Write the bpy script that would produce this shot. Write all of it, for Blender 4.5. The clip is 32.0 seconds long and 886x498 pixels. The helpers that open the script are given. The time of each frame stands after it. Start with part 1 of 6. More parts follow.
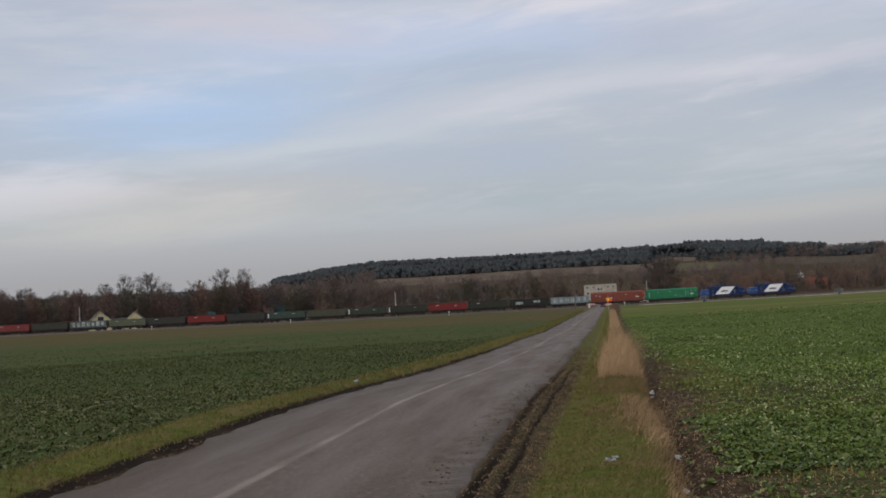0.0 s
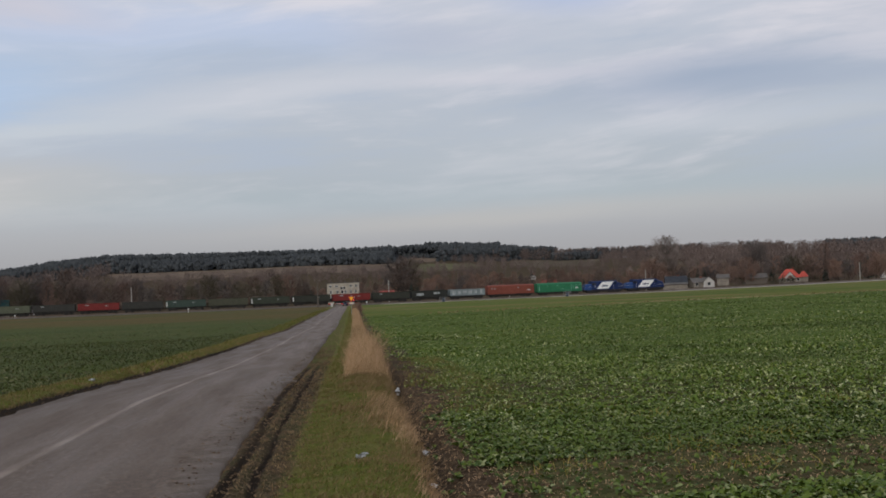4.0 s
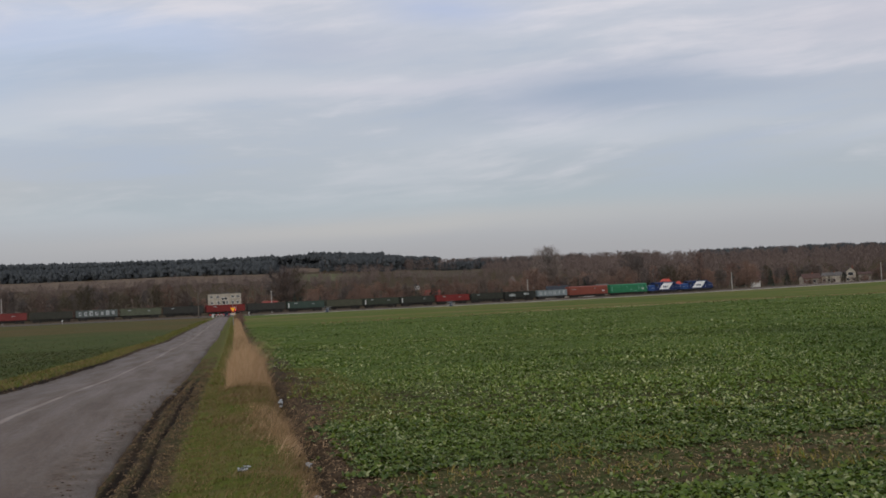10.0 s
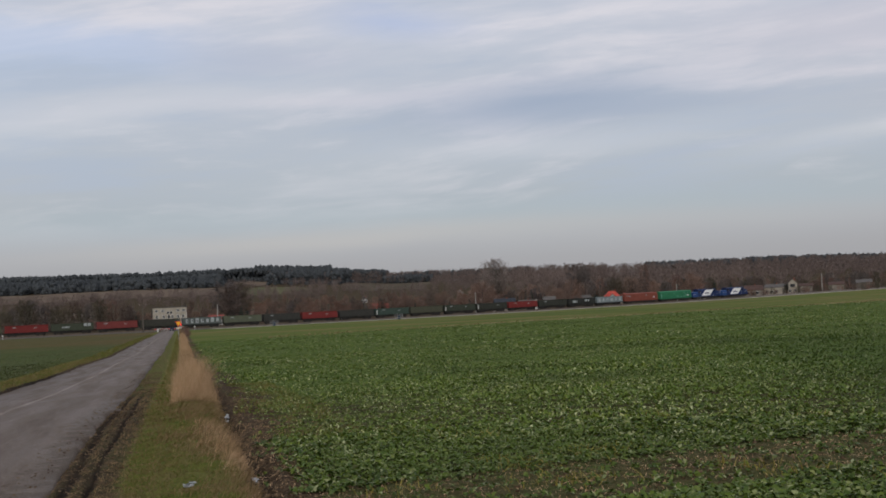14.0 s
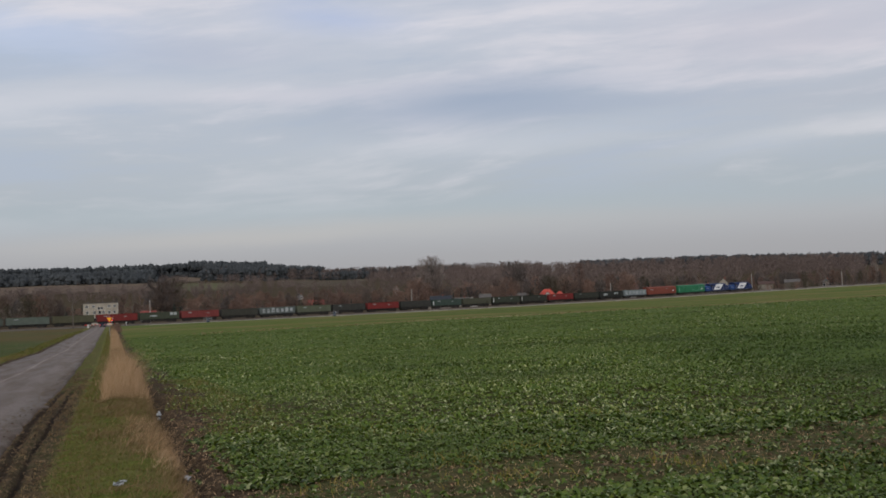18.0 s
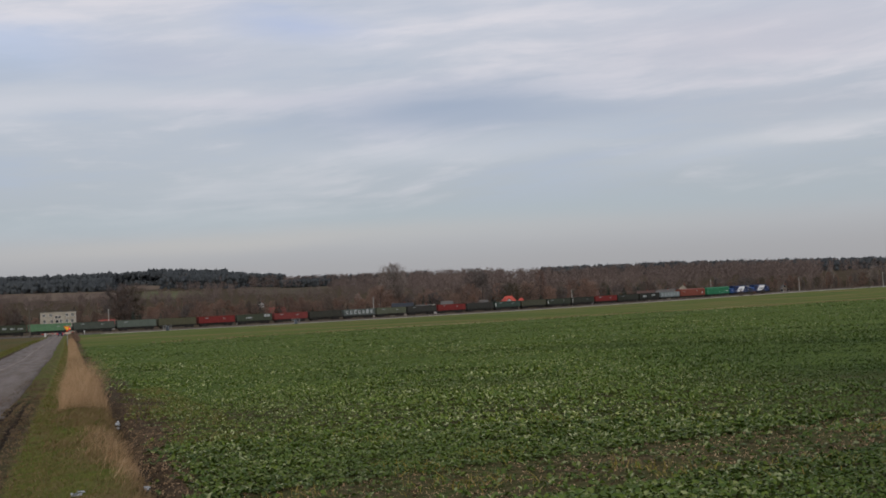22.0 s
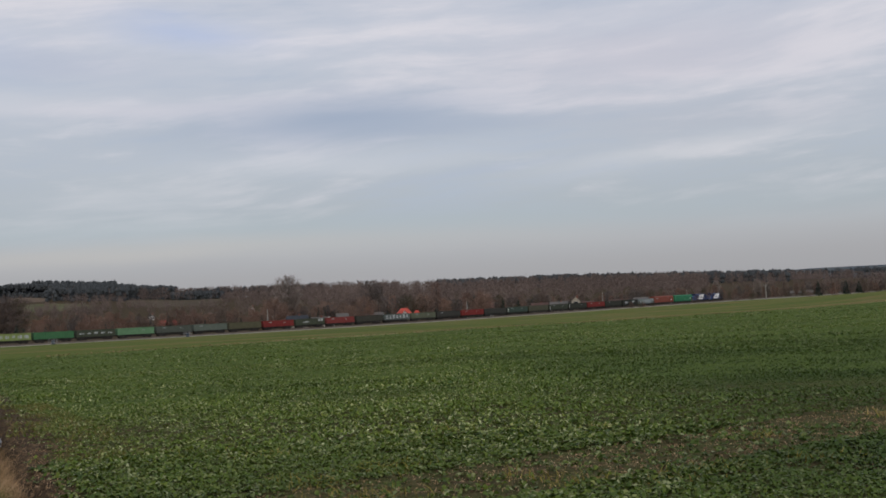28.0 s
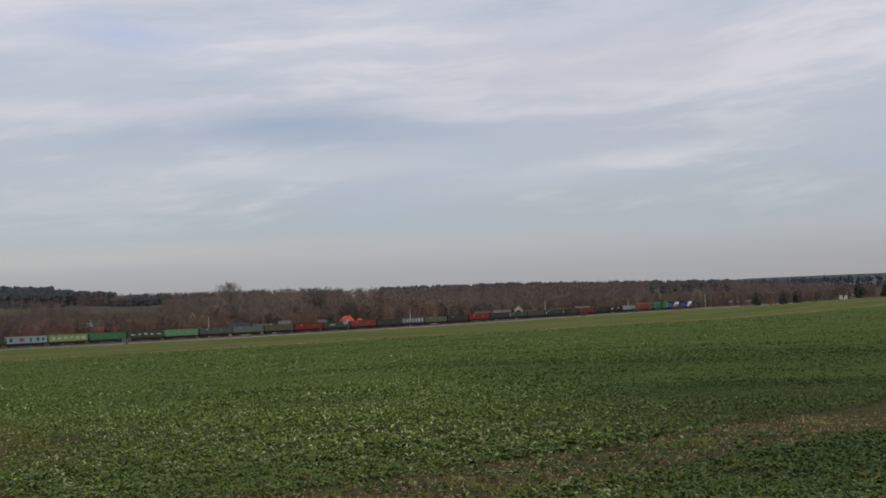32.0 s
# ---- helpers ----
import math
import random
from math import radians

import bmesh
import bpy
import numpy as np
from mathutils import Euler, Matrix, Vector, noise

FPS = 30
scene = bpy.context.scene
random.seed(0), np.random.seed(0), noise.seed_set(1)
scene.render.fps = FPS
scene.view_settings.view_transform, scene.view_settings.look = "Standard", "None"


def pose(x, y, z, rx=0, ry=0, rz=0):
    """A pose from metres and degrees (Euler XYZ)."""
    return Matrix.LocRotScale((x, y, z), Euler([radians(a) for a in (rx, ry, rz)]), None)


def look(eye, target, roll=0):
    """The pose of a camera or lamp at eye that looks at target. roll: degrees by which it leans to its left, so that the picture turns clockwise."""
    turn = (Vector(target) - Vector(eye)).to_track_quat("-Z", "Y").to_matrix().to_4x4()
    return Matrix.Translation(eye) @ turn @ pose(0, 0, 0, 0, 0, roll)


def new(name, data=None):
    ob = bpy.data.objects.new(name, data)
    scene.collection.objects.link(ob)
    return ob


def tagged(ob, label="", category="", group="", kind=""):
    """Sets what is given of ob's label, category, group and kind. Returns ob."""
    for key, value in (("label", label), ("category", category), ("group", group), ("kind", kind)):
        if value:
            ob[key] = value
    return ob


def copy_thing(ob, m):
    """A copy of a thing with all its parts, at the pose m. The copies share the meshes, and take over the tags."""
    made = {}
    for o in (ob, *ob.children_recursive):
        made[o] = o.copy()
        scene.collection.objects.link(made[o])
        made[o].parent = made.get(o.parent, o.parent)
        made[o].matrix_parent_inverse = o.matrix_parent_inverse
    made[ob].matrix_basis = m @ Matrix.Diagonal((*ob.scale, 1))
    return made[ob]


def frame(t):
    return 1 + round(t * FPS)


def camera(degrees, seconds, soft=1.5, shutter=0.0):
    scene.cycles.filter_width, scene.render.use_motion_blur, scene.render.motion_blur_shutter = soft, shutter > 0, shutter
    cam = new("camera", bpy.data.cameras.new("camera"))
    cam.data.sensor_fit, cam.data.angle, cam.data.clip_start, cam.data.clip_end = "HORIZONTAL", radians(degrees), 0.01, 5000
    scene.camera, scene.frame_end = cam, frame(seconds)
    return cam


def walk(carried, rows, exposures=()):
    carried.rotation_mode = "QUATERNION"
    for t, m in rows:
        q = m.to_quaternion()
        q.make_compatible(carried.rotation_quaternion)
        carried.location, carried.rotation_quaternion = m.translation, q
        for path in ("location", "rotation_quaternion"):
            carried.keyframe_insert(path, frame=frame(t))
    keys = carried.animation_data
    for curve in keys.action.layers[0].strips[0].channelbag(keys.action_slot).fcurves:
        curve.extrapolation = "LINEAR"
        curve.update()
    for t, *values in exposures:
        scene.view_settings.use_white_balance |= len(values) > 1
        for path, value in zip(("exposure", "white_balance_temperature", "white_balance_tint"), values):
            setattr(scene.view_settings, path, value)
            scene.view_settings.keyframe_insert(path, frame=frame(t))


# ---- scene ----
# ---- camera: a hand-held pan from one spot on the road's verge ----
cam = camera(44.35, 32.0, soft=1.7)
walk(cam, [
    (0.0, pose(0.117, 0, 1.65, 92.70, 3.32, 0.00)),
    (0.5, pose(0.140, 0, 1.65, 92.60, 3.03, -0.63)),
    (1.0, pose(0.134, 0, 1.65, 92.36, 2.91, -1.83)),
    (1.5, pose(0.112, 0, 1.65, 92.04, 3.13, -3.77)),
    (2.0, pose(0.072, 0, 1.65, 92.09, 3.14, -6.42)),
    (2.5, pose(0.035, 0, 1.65, 92.10, 2.84, -8.62)),
    (3.0, pose(0.020, 0, 1.65, 91.96, 2.62, -10.72)),
    (3.5, pose(0.008, 0, 1.65, 91.89, 2.44, -12.49)),
    (5.5, pose(0.000, 0, 1.65, 92.06, 2.94, -14.94)),
    (6.0, pose(0.000, 0, 1.65, 92.04, 3.03, -15.89)),
    (6.5, pose(0.000, 0, 1.65, 92.04, 2.94, -16.90)),
    (7.0, pose(0.000, 0, 1.65, 92.15, 3.03, -17.94)),
    (7.5, pose(0.000, 0, 1.65, 92.23, 2.86, -18.87)),
    (8.0, pose(0.000, 0, 1.65, 92.27, 2.78, -19.41)),
    (8.5, pose(0.000, 0, 1.65, 92.28, 2.73, -19.41)),
    (9.0, pose(0.000, 0, 1.65, 92.29, 2.67, -19.41)),
    (9.5, pose(0.000, 0, 1.65, 92.23, 2.67, -19.41)),
    (10.0, pose(0.000, 0, 1.65, 92.20, 2.60, -19.62)),
    (10.5, pose(0.000, 0, 1.65, 92.14, 2.78, -20.13)),
    (11.0, pose(0.000, 0, 1.65, 92.14, 2.83, -20.43)),
    (11.5, pose(0.000, 0, 1.65, 92.25, 2.82, -20.41)),
    (12.0, pose(0.000, 0, 1.65, 92.36, 2.78, -20.55)),
    (12.5, pose(0.000, 0, 1.65, 92.54, 2.87, -20.93)),
    (13.0, pose(0.000, 0, 1.65, 92.71, 2.78, -21.52)),
    (13.5, pose(0.000, 0, 1.65, 92.77, 2.83, -21.90)),
    (14.0, pose(0.000, 0, 1.65, 92.75, 2.83, -22.36)),
    (14.5, pose(0.000, 0, 1.65, 92.70, 2.77, -22.72)),
    (16.5, pose(0.000, 0, 1.65, 92.39, 2.75, -24.58)),
    (17.0, pose(0.000, 0, 1.65, 92.43, 2.69, -25.14)),
    (17.5, pose(0.000, 0, 1.65, 92.42, 2.69, -25.51)),
    (18.0, pose(0.000, 0, 1.65, 92.45, 2.50, -25.73)),
    (18.5, pose(0.000, 0, 1.65, 92.45, 2.60, -25.98)),
    (19.0, pose(0.000, 0, 1.65, 92.44, 2.57, -26.34)),
    (19.5, pose(0.000, 0, 1.65, 92.46, 2.73, -26.63)),
    (20.0, pose(0.000, 0, 1.65, 92.56, 2.75, -26.81)),
    (20.5, pose(0.000, 0, 1.65, 92.63, 2.65, -26.82)),
    (21.0, pose(0.000, 0, 1.65, 92.67, 2.65, -26.95)),
    (21.5, pose(0.000, 0, 1.65, 92.69, 2.69, -27.31)),
    (22.0, pose(0.000, 0, 1.65, 92.73, 2.74, -27.74)),
    (22.5, pose(0.000, 0, 1.65, 92.73, 2.78, -28.13)),
    (23.0, pose(0.000, 0, 1.65, 92.71, 2.81, -28.66)),
    (23.5, pose(0.000, 0, 1.65, 92.72, 2.95, -29.11)),
    (24.0, pose(0.000, 0, 1.65, 92.82, 2.93, -29.64)),
    (24.5, pose(0.000, 0, 1.65, 92.90, 3.00, -30.01)),
    (25.0, pose(0.000, 0, 1.65, 92.98, 3.06, -30.43)),
    (25.5, pose(0.000, 0, 1.65, 93.05, 3.11, -30.69)),
    (27.5, pose(0.000, 0, 1.65, 93.13, 2.81, -32.89)),
    (28.0, pose(0.000, 0, 1.65, 93.11, 2.82, -33.24)),
    (28.5, pose(0.000, 0, 1.65, 93.14, 2.50, -33.64)),
    (29.0, pose(0.000, 0, 1.65, 93.20, 2.49, -34.03)),
    (29.5, pose(0.000, 0, 1.65, 93.31, 2.49, -34.34)),
    (30.0, pose(0.000, 0, 1.65, 93.37, 2.54, -34.64)),
    (30.5, pose(0.000, 0, 1.65, 93.41, 2.60, -34.96)),
    (31.0, pose(0.000, 0, 1.65, 93.41, 2.60, -35.41)),
    (31.5, pose(0.000, 0, 1.65, 93.40, 2.59, -35.78)),
    (32.0, pose(0.000, 0, 1.65, 93.39, 2.53, -36.23)),
])

# ---- light: a bright, thinly overcast winter sky ----
SUN_EL, SUN_AZ = 24.0, 150.0
sun_data = bpy.data.lights.new("sun", "SUN")
sun_data.energy, sun_data.angle, sun_data.color = 0.9, radians(14), (1.0, 0.93, 0.84)
sun = new("sun", sun_data)
sun.matrix_world = look((60 * math.sin(radians(-SUN_AZ)), 60 * math.cos(radians(SUN_AZ)), 60 * math.tan(radians(SUN_EL))), (0, 0, 0))


class Net:
    """A small node builder: values may be sockets or numbers."""

    def __init__(self, tree):
        self.tree = tree

    def node(self, kind, **props):
        n = self.tree.nodes.new(kind)
        for key, value in props.items():
            setattr(n, key, value)
        return n

    def put(self, socket, value):
        if isinstance(value, bpy.types.NodeSocket):
            self.tree.links.new(value, socket)
        else:
            socket.default_value = value

    def math(self, op, a, b=0.0, c=0.0, clamp=False):
        n = self.node("ShaderNodeMath", operation=op, use_clamp=clamp)
        for s, v in zip(n.inputs, (a, b, c)):
            self.put(s, v)
        return n.outputs[0]

    def mix(self, fac, a, b, blend="MIX"):
        n = self.node("ShaderNodeMix", data_type="RGBA", blend_type=blend)
        self.put(n.inputs["Factor"], fac)
        self.put(n.inputs[6], (*a, 1) if isinstance(a, tuple) else a)
        self.put(n.inputs[7], (*b, 1) if isinstance(b, tuple) else b)
        return n.outputs[2]

    def ramp(self, fac, stops):
        n = self.node("ShaderNodeValToRGB")
        els = n.color_ramp.elements
        while len(els) < len(stops):
            els.new(0.5)
        for e, (p, c) in zip(els, stops):
            e.position = p
            e.color = (*c, 1) if isinstance(c, tuple) else (c, c, c, 1)
        self.put(n.inputs[0], fac)
        return n.outputs[0]

    def noise(self, vec, scale, detail=3.0, rough=0.55, distortion=0.0):
        n = self.node("ShaderNodeTexNoise")
        if vec is not None:
            self.put(n.inputs["Vector"], vec)
        for key, v in (("Scale", scale), ("Detail", detail), ("Roughness", rough), ("Distortion", distortion)):
            n.inputs[key].default_value = v
        return n.outputs[0]

    def span(self, v, a, b, c=0.0, d=1.0):
        n = self.node("ShaderNodeMapRange", interpolation_type="SMOOTHSTEP")
        for s, x in zip(n.inputs, (v, a, b, c, d)):
            self.put(s, x)
        return n.outputs[0]

    def vec(self, x, y, z=0.0):
        n = self.node("ShaderNodeCombineXYZ")
        for s, v in zip(n.inputs, (x, y, z)):
            self.put(s, v)
        return n.outputs[0]


def srgb(r, g, b):
    return tuple((v / 255 / 12.92 if v < 10.3 else ((v / 255 + 0.055) / 1.055) ** 2.4) for v in (r, g, b))


def make_world():
    world = bpy.data.worlds.new("sky")
    scene.world = world
    world.use_nodes = True
    world.node_tree.nodes.clear()
    n = Net(world.node_tree)
    d = n.node("ShaderNodeTexCoord").outputs["Generated"]
    sep = n.node("ShaderNodeSeparateXYZ")
    n.put(sep.inputs[0], d)
    x, y, z = sep.outputs
    az = n.math("MULTIPLY", n.math("ARCTAN2", x, y), 57.2958)          # degrees, to the right
    el = n.math("MULTIPLY", n.math("ARCSINE", z), 57.2958)
    sky = n.node("ShaderNodeTexSky", sky_type="NISHITA", sun_disc=False, sun_elevation=radians(SUN_EL), sun_rotation=radians(-SUN_AZ))
    clear = n.mix(1.0, sky.outputs[0], (0.1, 0.1, 0.1), "MULTIPLY")
    # thin cloud cover: grades of grey by height, then long drifting streaks
    cover = n.ramp(n.math("DIVIDE", el, 90.0, clamp=True), [
        (0.0, srgb(158, 159, 164)), (0.022, srgb(165, 166, 171)), (0.036, srgb(173, 176, 182)), (0.052, srgb(172, 181, 190)), (0.09, srgb(181, 189, 201)),
        (0.16, srgb(197, 202, 215)), (0.4, srgb(196, 198, 212)), (1.0, srgb(186, 190, 204))])
    tilt = n.math("ADD", el, n.math("MULTIPLY", az, -0.06))
    warp = n.noise(n.vec(n.math("MULTIPLY", az, 0.05), n.math("MULTIPLY", tilt, 0.12), 3.0), 1.0, 2.0)
    tilt = n.math("ADD", tilt, n.math("MULTIPLY", warp, 3.0))
    streak = n.noise(n.vec(n.math("MULTIPLY", az, 0.045), n.math("MULTIPLY", tilt, 0.30), 0.7), 1.0, 6.0, 0.56)
    fine = n.noise(n.vec(n.math("MULTIPLY", az, 0.16), n.math("MULTIPLY", tilt, 0.95), 4.7), 1.0, 6.0, 0.6)
    veil = n.math("ADD", n.math("MULTIPLY", streak, 0.78), n.math("MULTIPLY", fine, 0.22))
    wisp = n.noise(n.vec(n.math("MULTIPLY", n.math("ADD", az, n.math("MULTIPLY", el, 1.8)), 0.22), n.math("MULTIPLY", n.math("SUBTRACT", el, n.math("MULTIPLY", az, 0.16)), 0.9), 9.1), 1.0, 6.0, 0.6, 0.8)
    veil = n.math("ADD", veil, n.math("MULTIPLY", n.math("SUBTRACT", wisp, 0.5), 0.065))
    high = n.span(el, 3.0, 7.5)
    col = n.mix(n.math("MULTIPLY", high, n.span(veil, 0.48, 0.64, 0.0, 0.8)), cover, srgb(225, 222, 229))
    col = n.mix(n.math("MULTIPLY", high, n.span(veil, 0.50, 0.37, 0.0, 0.7)), col, srgb(174, 186, 205))

    def streaky(a, e, wide, high, lean, soft):
        u = n.math("SUBTRACT", az, a)
        v = n.math("SUBTRACT", n.math("SUBTRACT", el, e), n.math("MULTIPLY", u, lean))
        v = n.math("ADD", v, n.math("MULTIPLY", n.math("SUBTRACT", fine, 0.5), soft))
        r = n.math("ADD", n.math("POWER", n.math("DIVIDE", n.math("ABSOLUTE", u), wide), 2.0), n.math("POWER", n.math("DIVIDE", n.math("ABSOLUTE", v), high), 2.0))
        return n.math("EXPONENT", n.math("MULTIPLY", r, -1.0))

    # cloud banks and gaps: bearing, height, half width, half height, lean, raggedness, colour, amount
    for a, e, wide, high, lean, soft, c, amount in (
            (-12.5, 10.2, 9.0, 2.2, 0.05, 3.0, (172, 198, 232), 0.85), (-4.0, 13.6, 9.0, 1.3, -0.02, 3.0, (180, 200, 232), 0.8),
            (6.5, 13.6, 4.5, 1.0, -0.05, 2.0, (184, 199, 228), 0.6), (20.5, 14.7, 3.5, 0.8, -0.1, 1.5, (178, 192, 226), 0.6),
            (5.5, 10.3, 9.0, 0.9, 0.13, 2.0, (205, 208, 218), 0.7), (-8.0, 8.2, 9.0, 0.8, 0.1, 2.0, (202, 208, 216), 0.7),
            (20.0, 10.9, 8.0, 0.5, 0.03, 1.6, (211, 210, 220), 0.8), (27.5, 7.9, 9.0, 0.7, 0.02, 1.5, (198, 203, 213), 0.7), (35.5, 7.1, 5.5, 0.32, 0.10, 0.8, (176, 186, 203), 0.75),
            (46.5, 7.6, 7.0, 0.55, 0.10, 1.2, (203, 206, 214), 0.7), (-9.0, 14.6, 7.0, 0.9, -0.12, 2.0, (206, 203, 214), 0.8),
            (45.0, 12.4, 9.0, 2.2, 0.0, 3.0, (202, 199, 211), 0.6), (14.0, 13.0, 5.0, 0.9, -0.05, 2.0, (184, 190, 208), 0.6),
            (17.5, 6.3, 6.5, 1.1, 0.05, 1.0, (182, 190, 200), 0.75), (22.0, 4.5, 30.0, 0.8, -0.01, 0.8, (172, 184, 193), 0.6), (-11.0, 6.0, 9.0, 1.3, 0.05, 1.5, (196, 194, 193), 0.6),
            (16.0, 3.5, 12.0, 0.55, 0.03, 0.7, (194, 191, 188), 0.45), (33.0, 3.7, 12.0, 0.6, -0.01, 0.7, (187, 185, 185), 0.3), (-15.0, 4.6, 9.0, 0.9, 0.04, 1.0, (202, 199, 195), 0.5),
            (28.2, 10.1, 8.0, 1.35, 0.03, 0.9, (158, 171, 193), 0.95), (33.0, 9.6, 9.0, 0.5, 0.0, 1.0, (166, 177, 197), 0.5), (48.0, 9.0, 8.0, 0.9, 0.02, 1.5, (180, 185, 198), 0.5)):
        col = n.mix(n.math("MULTIPLY", streaky(a, e, wide, high, lean, soft), amount), col, srgb(*c))
    col = n.mix(n.span(el, -1.0, -4.0), col, (0.06, 0.065, 0.05))
    out = n.mix(n.span(el, 2.0, 14.0, 0.985, 0.93), clear, n.mix(1.0, col, (1.012, 1.0, 0.982), "MULTIPLY"))
    bg = n.node("ShaderNodeBackground")
    n.put(bg.inputs[0], out)
    bg.inputs[1].default_value = 1.0
    n.put(n.node("ShaderNodeOutputWorld").inputs[0], bg.outputs[0])


make_world()
scene.view_settings.exposure = 0.0

# ---- materials ----


def paint(name, colour, rough=0.7, metal=0.0, vary=0.25, scale=2.0, bump=0.0, bump_scale=20.0, other=None, amount=0.5, each=0.0, spec=0.4):
    """A weathered surface: two scales of variation, a second colour in blotches, and a fine relief."""
    m = bpy.data.materials.new(name)
    m.use_nodes = True
    n = Net(m.node_tree)
    b = m.node_tree.nodes["Principled BSDF"]
    pos = n.node("ShaderNodeTexCoord").outputs["Object"]
    big = n.noise(pos, scale, 4.0, 0.6)
    small = n.noise(pos, scale * 9, 4.0, 0.65)
    col = n.mix(n.span(big, 0.35, 0.65), tuple(v * (1 - vary) for v in colour), tuple(min(1, v * (1 + vary)) for v in colour))
    col = n.mix(n.span(small, 0.35, 0.7, 0.0, vary), col, tuple(v * 0.5 for v in colour))
    if other:
        col = n.mix(n.span(n.math("ADD", n.math("MULTIPLY", big, 0.6), n.math("MULTIPLY", small, 0.4)), 0.60 - 0.2 * amount, 0.72 - 0.2 * amount), col, other)
    if each:
        rnd = n.node("ShaderNodeObjectInfo").outputs["Random"]
        col = n.mix(n.math("MULTIPLY", rnd, each), col, tuple(v * 0.35 for v in colour))
    n.put(b.inputs["Base Color"], col)
    b.inputs["Roughness"].default_value, b.inputs["Metallic"].default_value = rough, metal
    b.inputs["Specular IOR Level"].default_value = spec
    if bump:
        k = n.node("ShaderNodeBump")
        k.inputs["Strength"].default_value, k.inputs["Distance"].default_value = bump, 0.05
        n.put(k.inputs["Height"], n.noise(pos, bump_scale, 4.0))
        n.put(b.inputs["Normal"], k.outputs[0])
    return m


def foliage(name, colours, rough=0.75, spec=0.25, patch=0.16, hue=None, dark_east=None):
    """Leaves or twigs: every piece of the mesh takes its own tone."""
    m = bpy.data.materials.new(name)
    m.use_nodes = True
    n = Net(m.node_tree)
    b = m.node_tree.nodes["Principled BSDF"]
    isl = n.node("ShaderNodeNewGeometry").outputs["Random Per Island"]
    obj = n.node("ShaderNodeObjectInfo").outputs["Random"]
    col = n.ramp(isl, [(i / max(1, len(colours) - 1), c) for i, c in enumerate(colours)])
    col = n.mix(n.math("MULTIPLY", obj, 0.35), col, tuple(0.6 * v for v in colours[0]))
    if hue:
        col = n.mix(n.math("MULTIPLY", n.math("FRACT", n.math("MULTIPLY", obj, 7.31)), 0.75), col, hue)
    pos = n.node("ShaderNodeNewGeometry").outputs["Position"]
    col = n.mix(n.span(n.noise(pos, patch, 3.0), 0.42, 0.66, 0.0, 0.4), col, tuple(1.3 * v for v in colours[-1]))
    col = n.mix(n.span(n.noise(pos, patch * 0.37, 2.0), 0.5, 0.66, 0.0, 0.45), col, tuple(0.75 * v for v in colours[0]))
    if dark_east:
        # darker green mixed in towards the east of the near field
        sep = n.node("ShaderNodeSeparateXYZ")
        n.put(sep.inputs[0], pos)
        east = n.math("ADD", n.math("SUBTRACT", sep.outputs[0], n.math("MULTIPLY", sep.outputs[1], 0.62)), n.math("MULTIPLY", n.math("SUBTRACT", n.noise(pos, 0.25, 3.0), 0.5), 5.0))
        col = n.mix(n.math("MULTIPLY", n.span(east, 0.5, 8.0, 0.0, 0.68), n.span(sep.outputs[1], 60.0, 22.0)), col, dark_east)
    n.put(b.inputs["Base Color"], col)
    b.inputs["Roughness"].default_value = rough
    b.inputs["Specular IOR Level"].default_value = spec
    return m


def make_ground_material():
    m = bpy.data.materials.new("ground")
    m.use_nodes = True
    n = Net(m.node_tree)
    b = m.node_tree.nodes["Principled BSDF"]
    pos = n.node("ShaderNodeTexCoord").outputs["Object"]
    za = n.node("ShaderNodeAttribute", attribute_name="zone_a")
    zb = n.node("ShaderNodeAttribute", attribute_name="zone_b")
    sa, sb = n.node("ShaderNodeSeparateColor"), n.node("ShaderNodeSeparateColor")
    n.put(sa.inputs[0], za.outputs["Color"])
    n.put(sb.inputs[0], zb.outputs["Color"])
    verge, soil, back = sa.outputs
    mud = n.node("ShaderNodeAttribute", attribute_name="wet_mud").outputs["Fac"]
    far, left, dry = sb.outputs
    big, mid, tiny, wide = n.noise(pos, 0.12, 4.0), n.noise(pos, 1.1, 5.0, 0.65), n.noise(pos, 9.0, 4.0, 0.7), n.noise(pos, 0.013, 4.0, 0.6)

    def edge(mask, sharp=0.22):
        ragged = n.math("ADD", mask, n.math("MULTIPLY", n.math("SUBTRACT", n.math("ADD", n.math("MULTIPLY", mid, 0.6), n.math("MULTIPLY", tiny, 0.4)), 0.5), 0.7))
        return n.span(ragged, 0.5 - sharp, 0.5 + sharp)

    earth = n.mix(n.span(tiny, 0.35, 0.7), (0.040, 0.027, 0.016), (0.100, 0.069, 0.041))
    earth = n.mix(n.span(n.noise(pos, 23.0, 3.0, 0.7), 0.58, 0.66), earth, (0.20, 0.145, 0.085))
    crop = n.mix(n.span(tiny, 0.33, 0.68), (0.036, 0.062, 0.015), (0.118, 0.170, 0.034))
    crop = n.mix(n.span(mid, 0.4, 0.7, 0.0, 0.55), crop, (0.130, 0.170, 0.034))
    far_crop = n.mix(n.span(mid, 0.3, 0.7), (0.088, 0.122, 0.024), (0.128, 0.156, 0.034))
    far_crop = n.mix(n.span(wide, 0.45, 0.65, 0.0, 0.5), far_crop, (0.150, 0.140, 0.042))
    sp = n.node("ShaderNodeSeparateXYZ")
    n.put(sp.inputs[0], pos)
    rows = n.noise(n.vec(n.math("MULTIPLY", sp.outputs[0], 0.02), n.math("ADD", n.math("MULTIPLY", sp.outputs[1], 0.07), n.math("MULTIPLY", sp.outputs[0], 0.016))), 1.0, 5.0, 0.7)
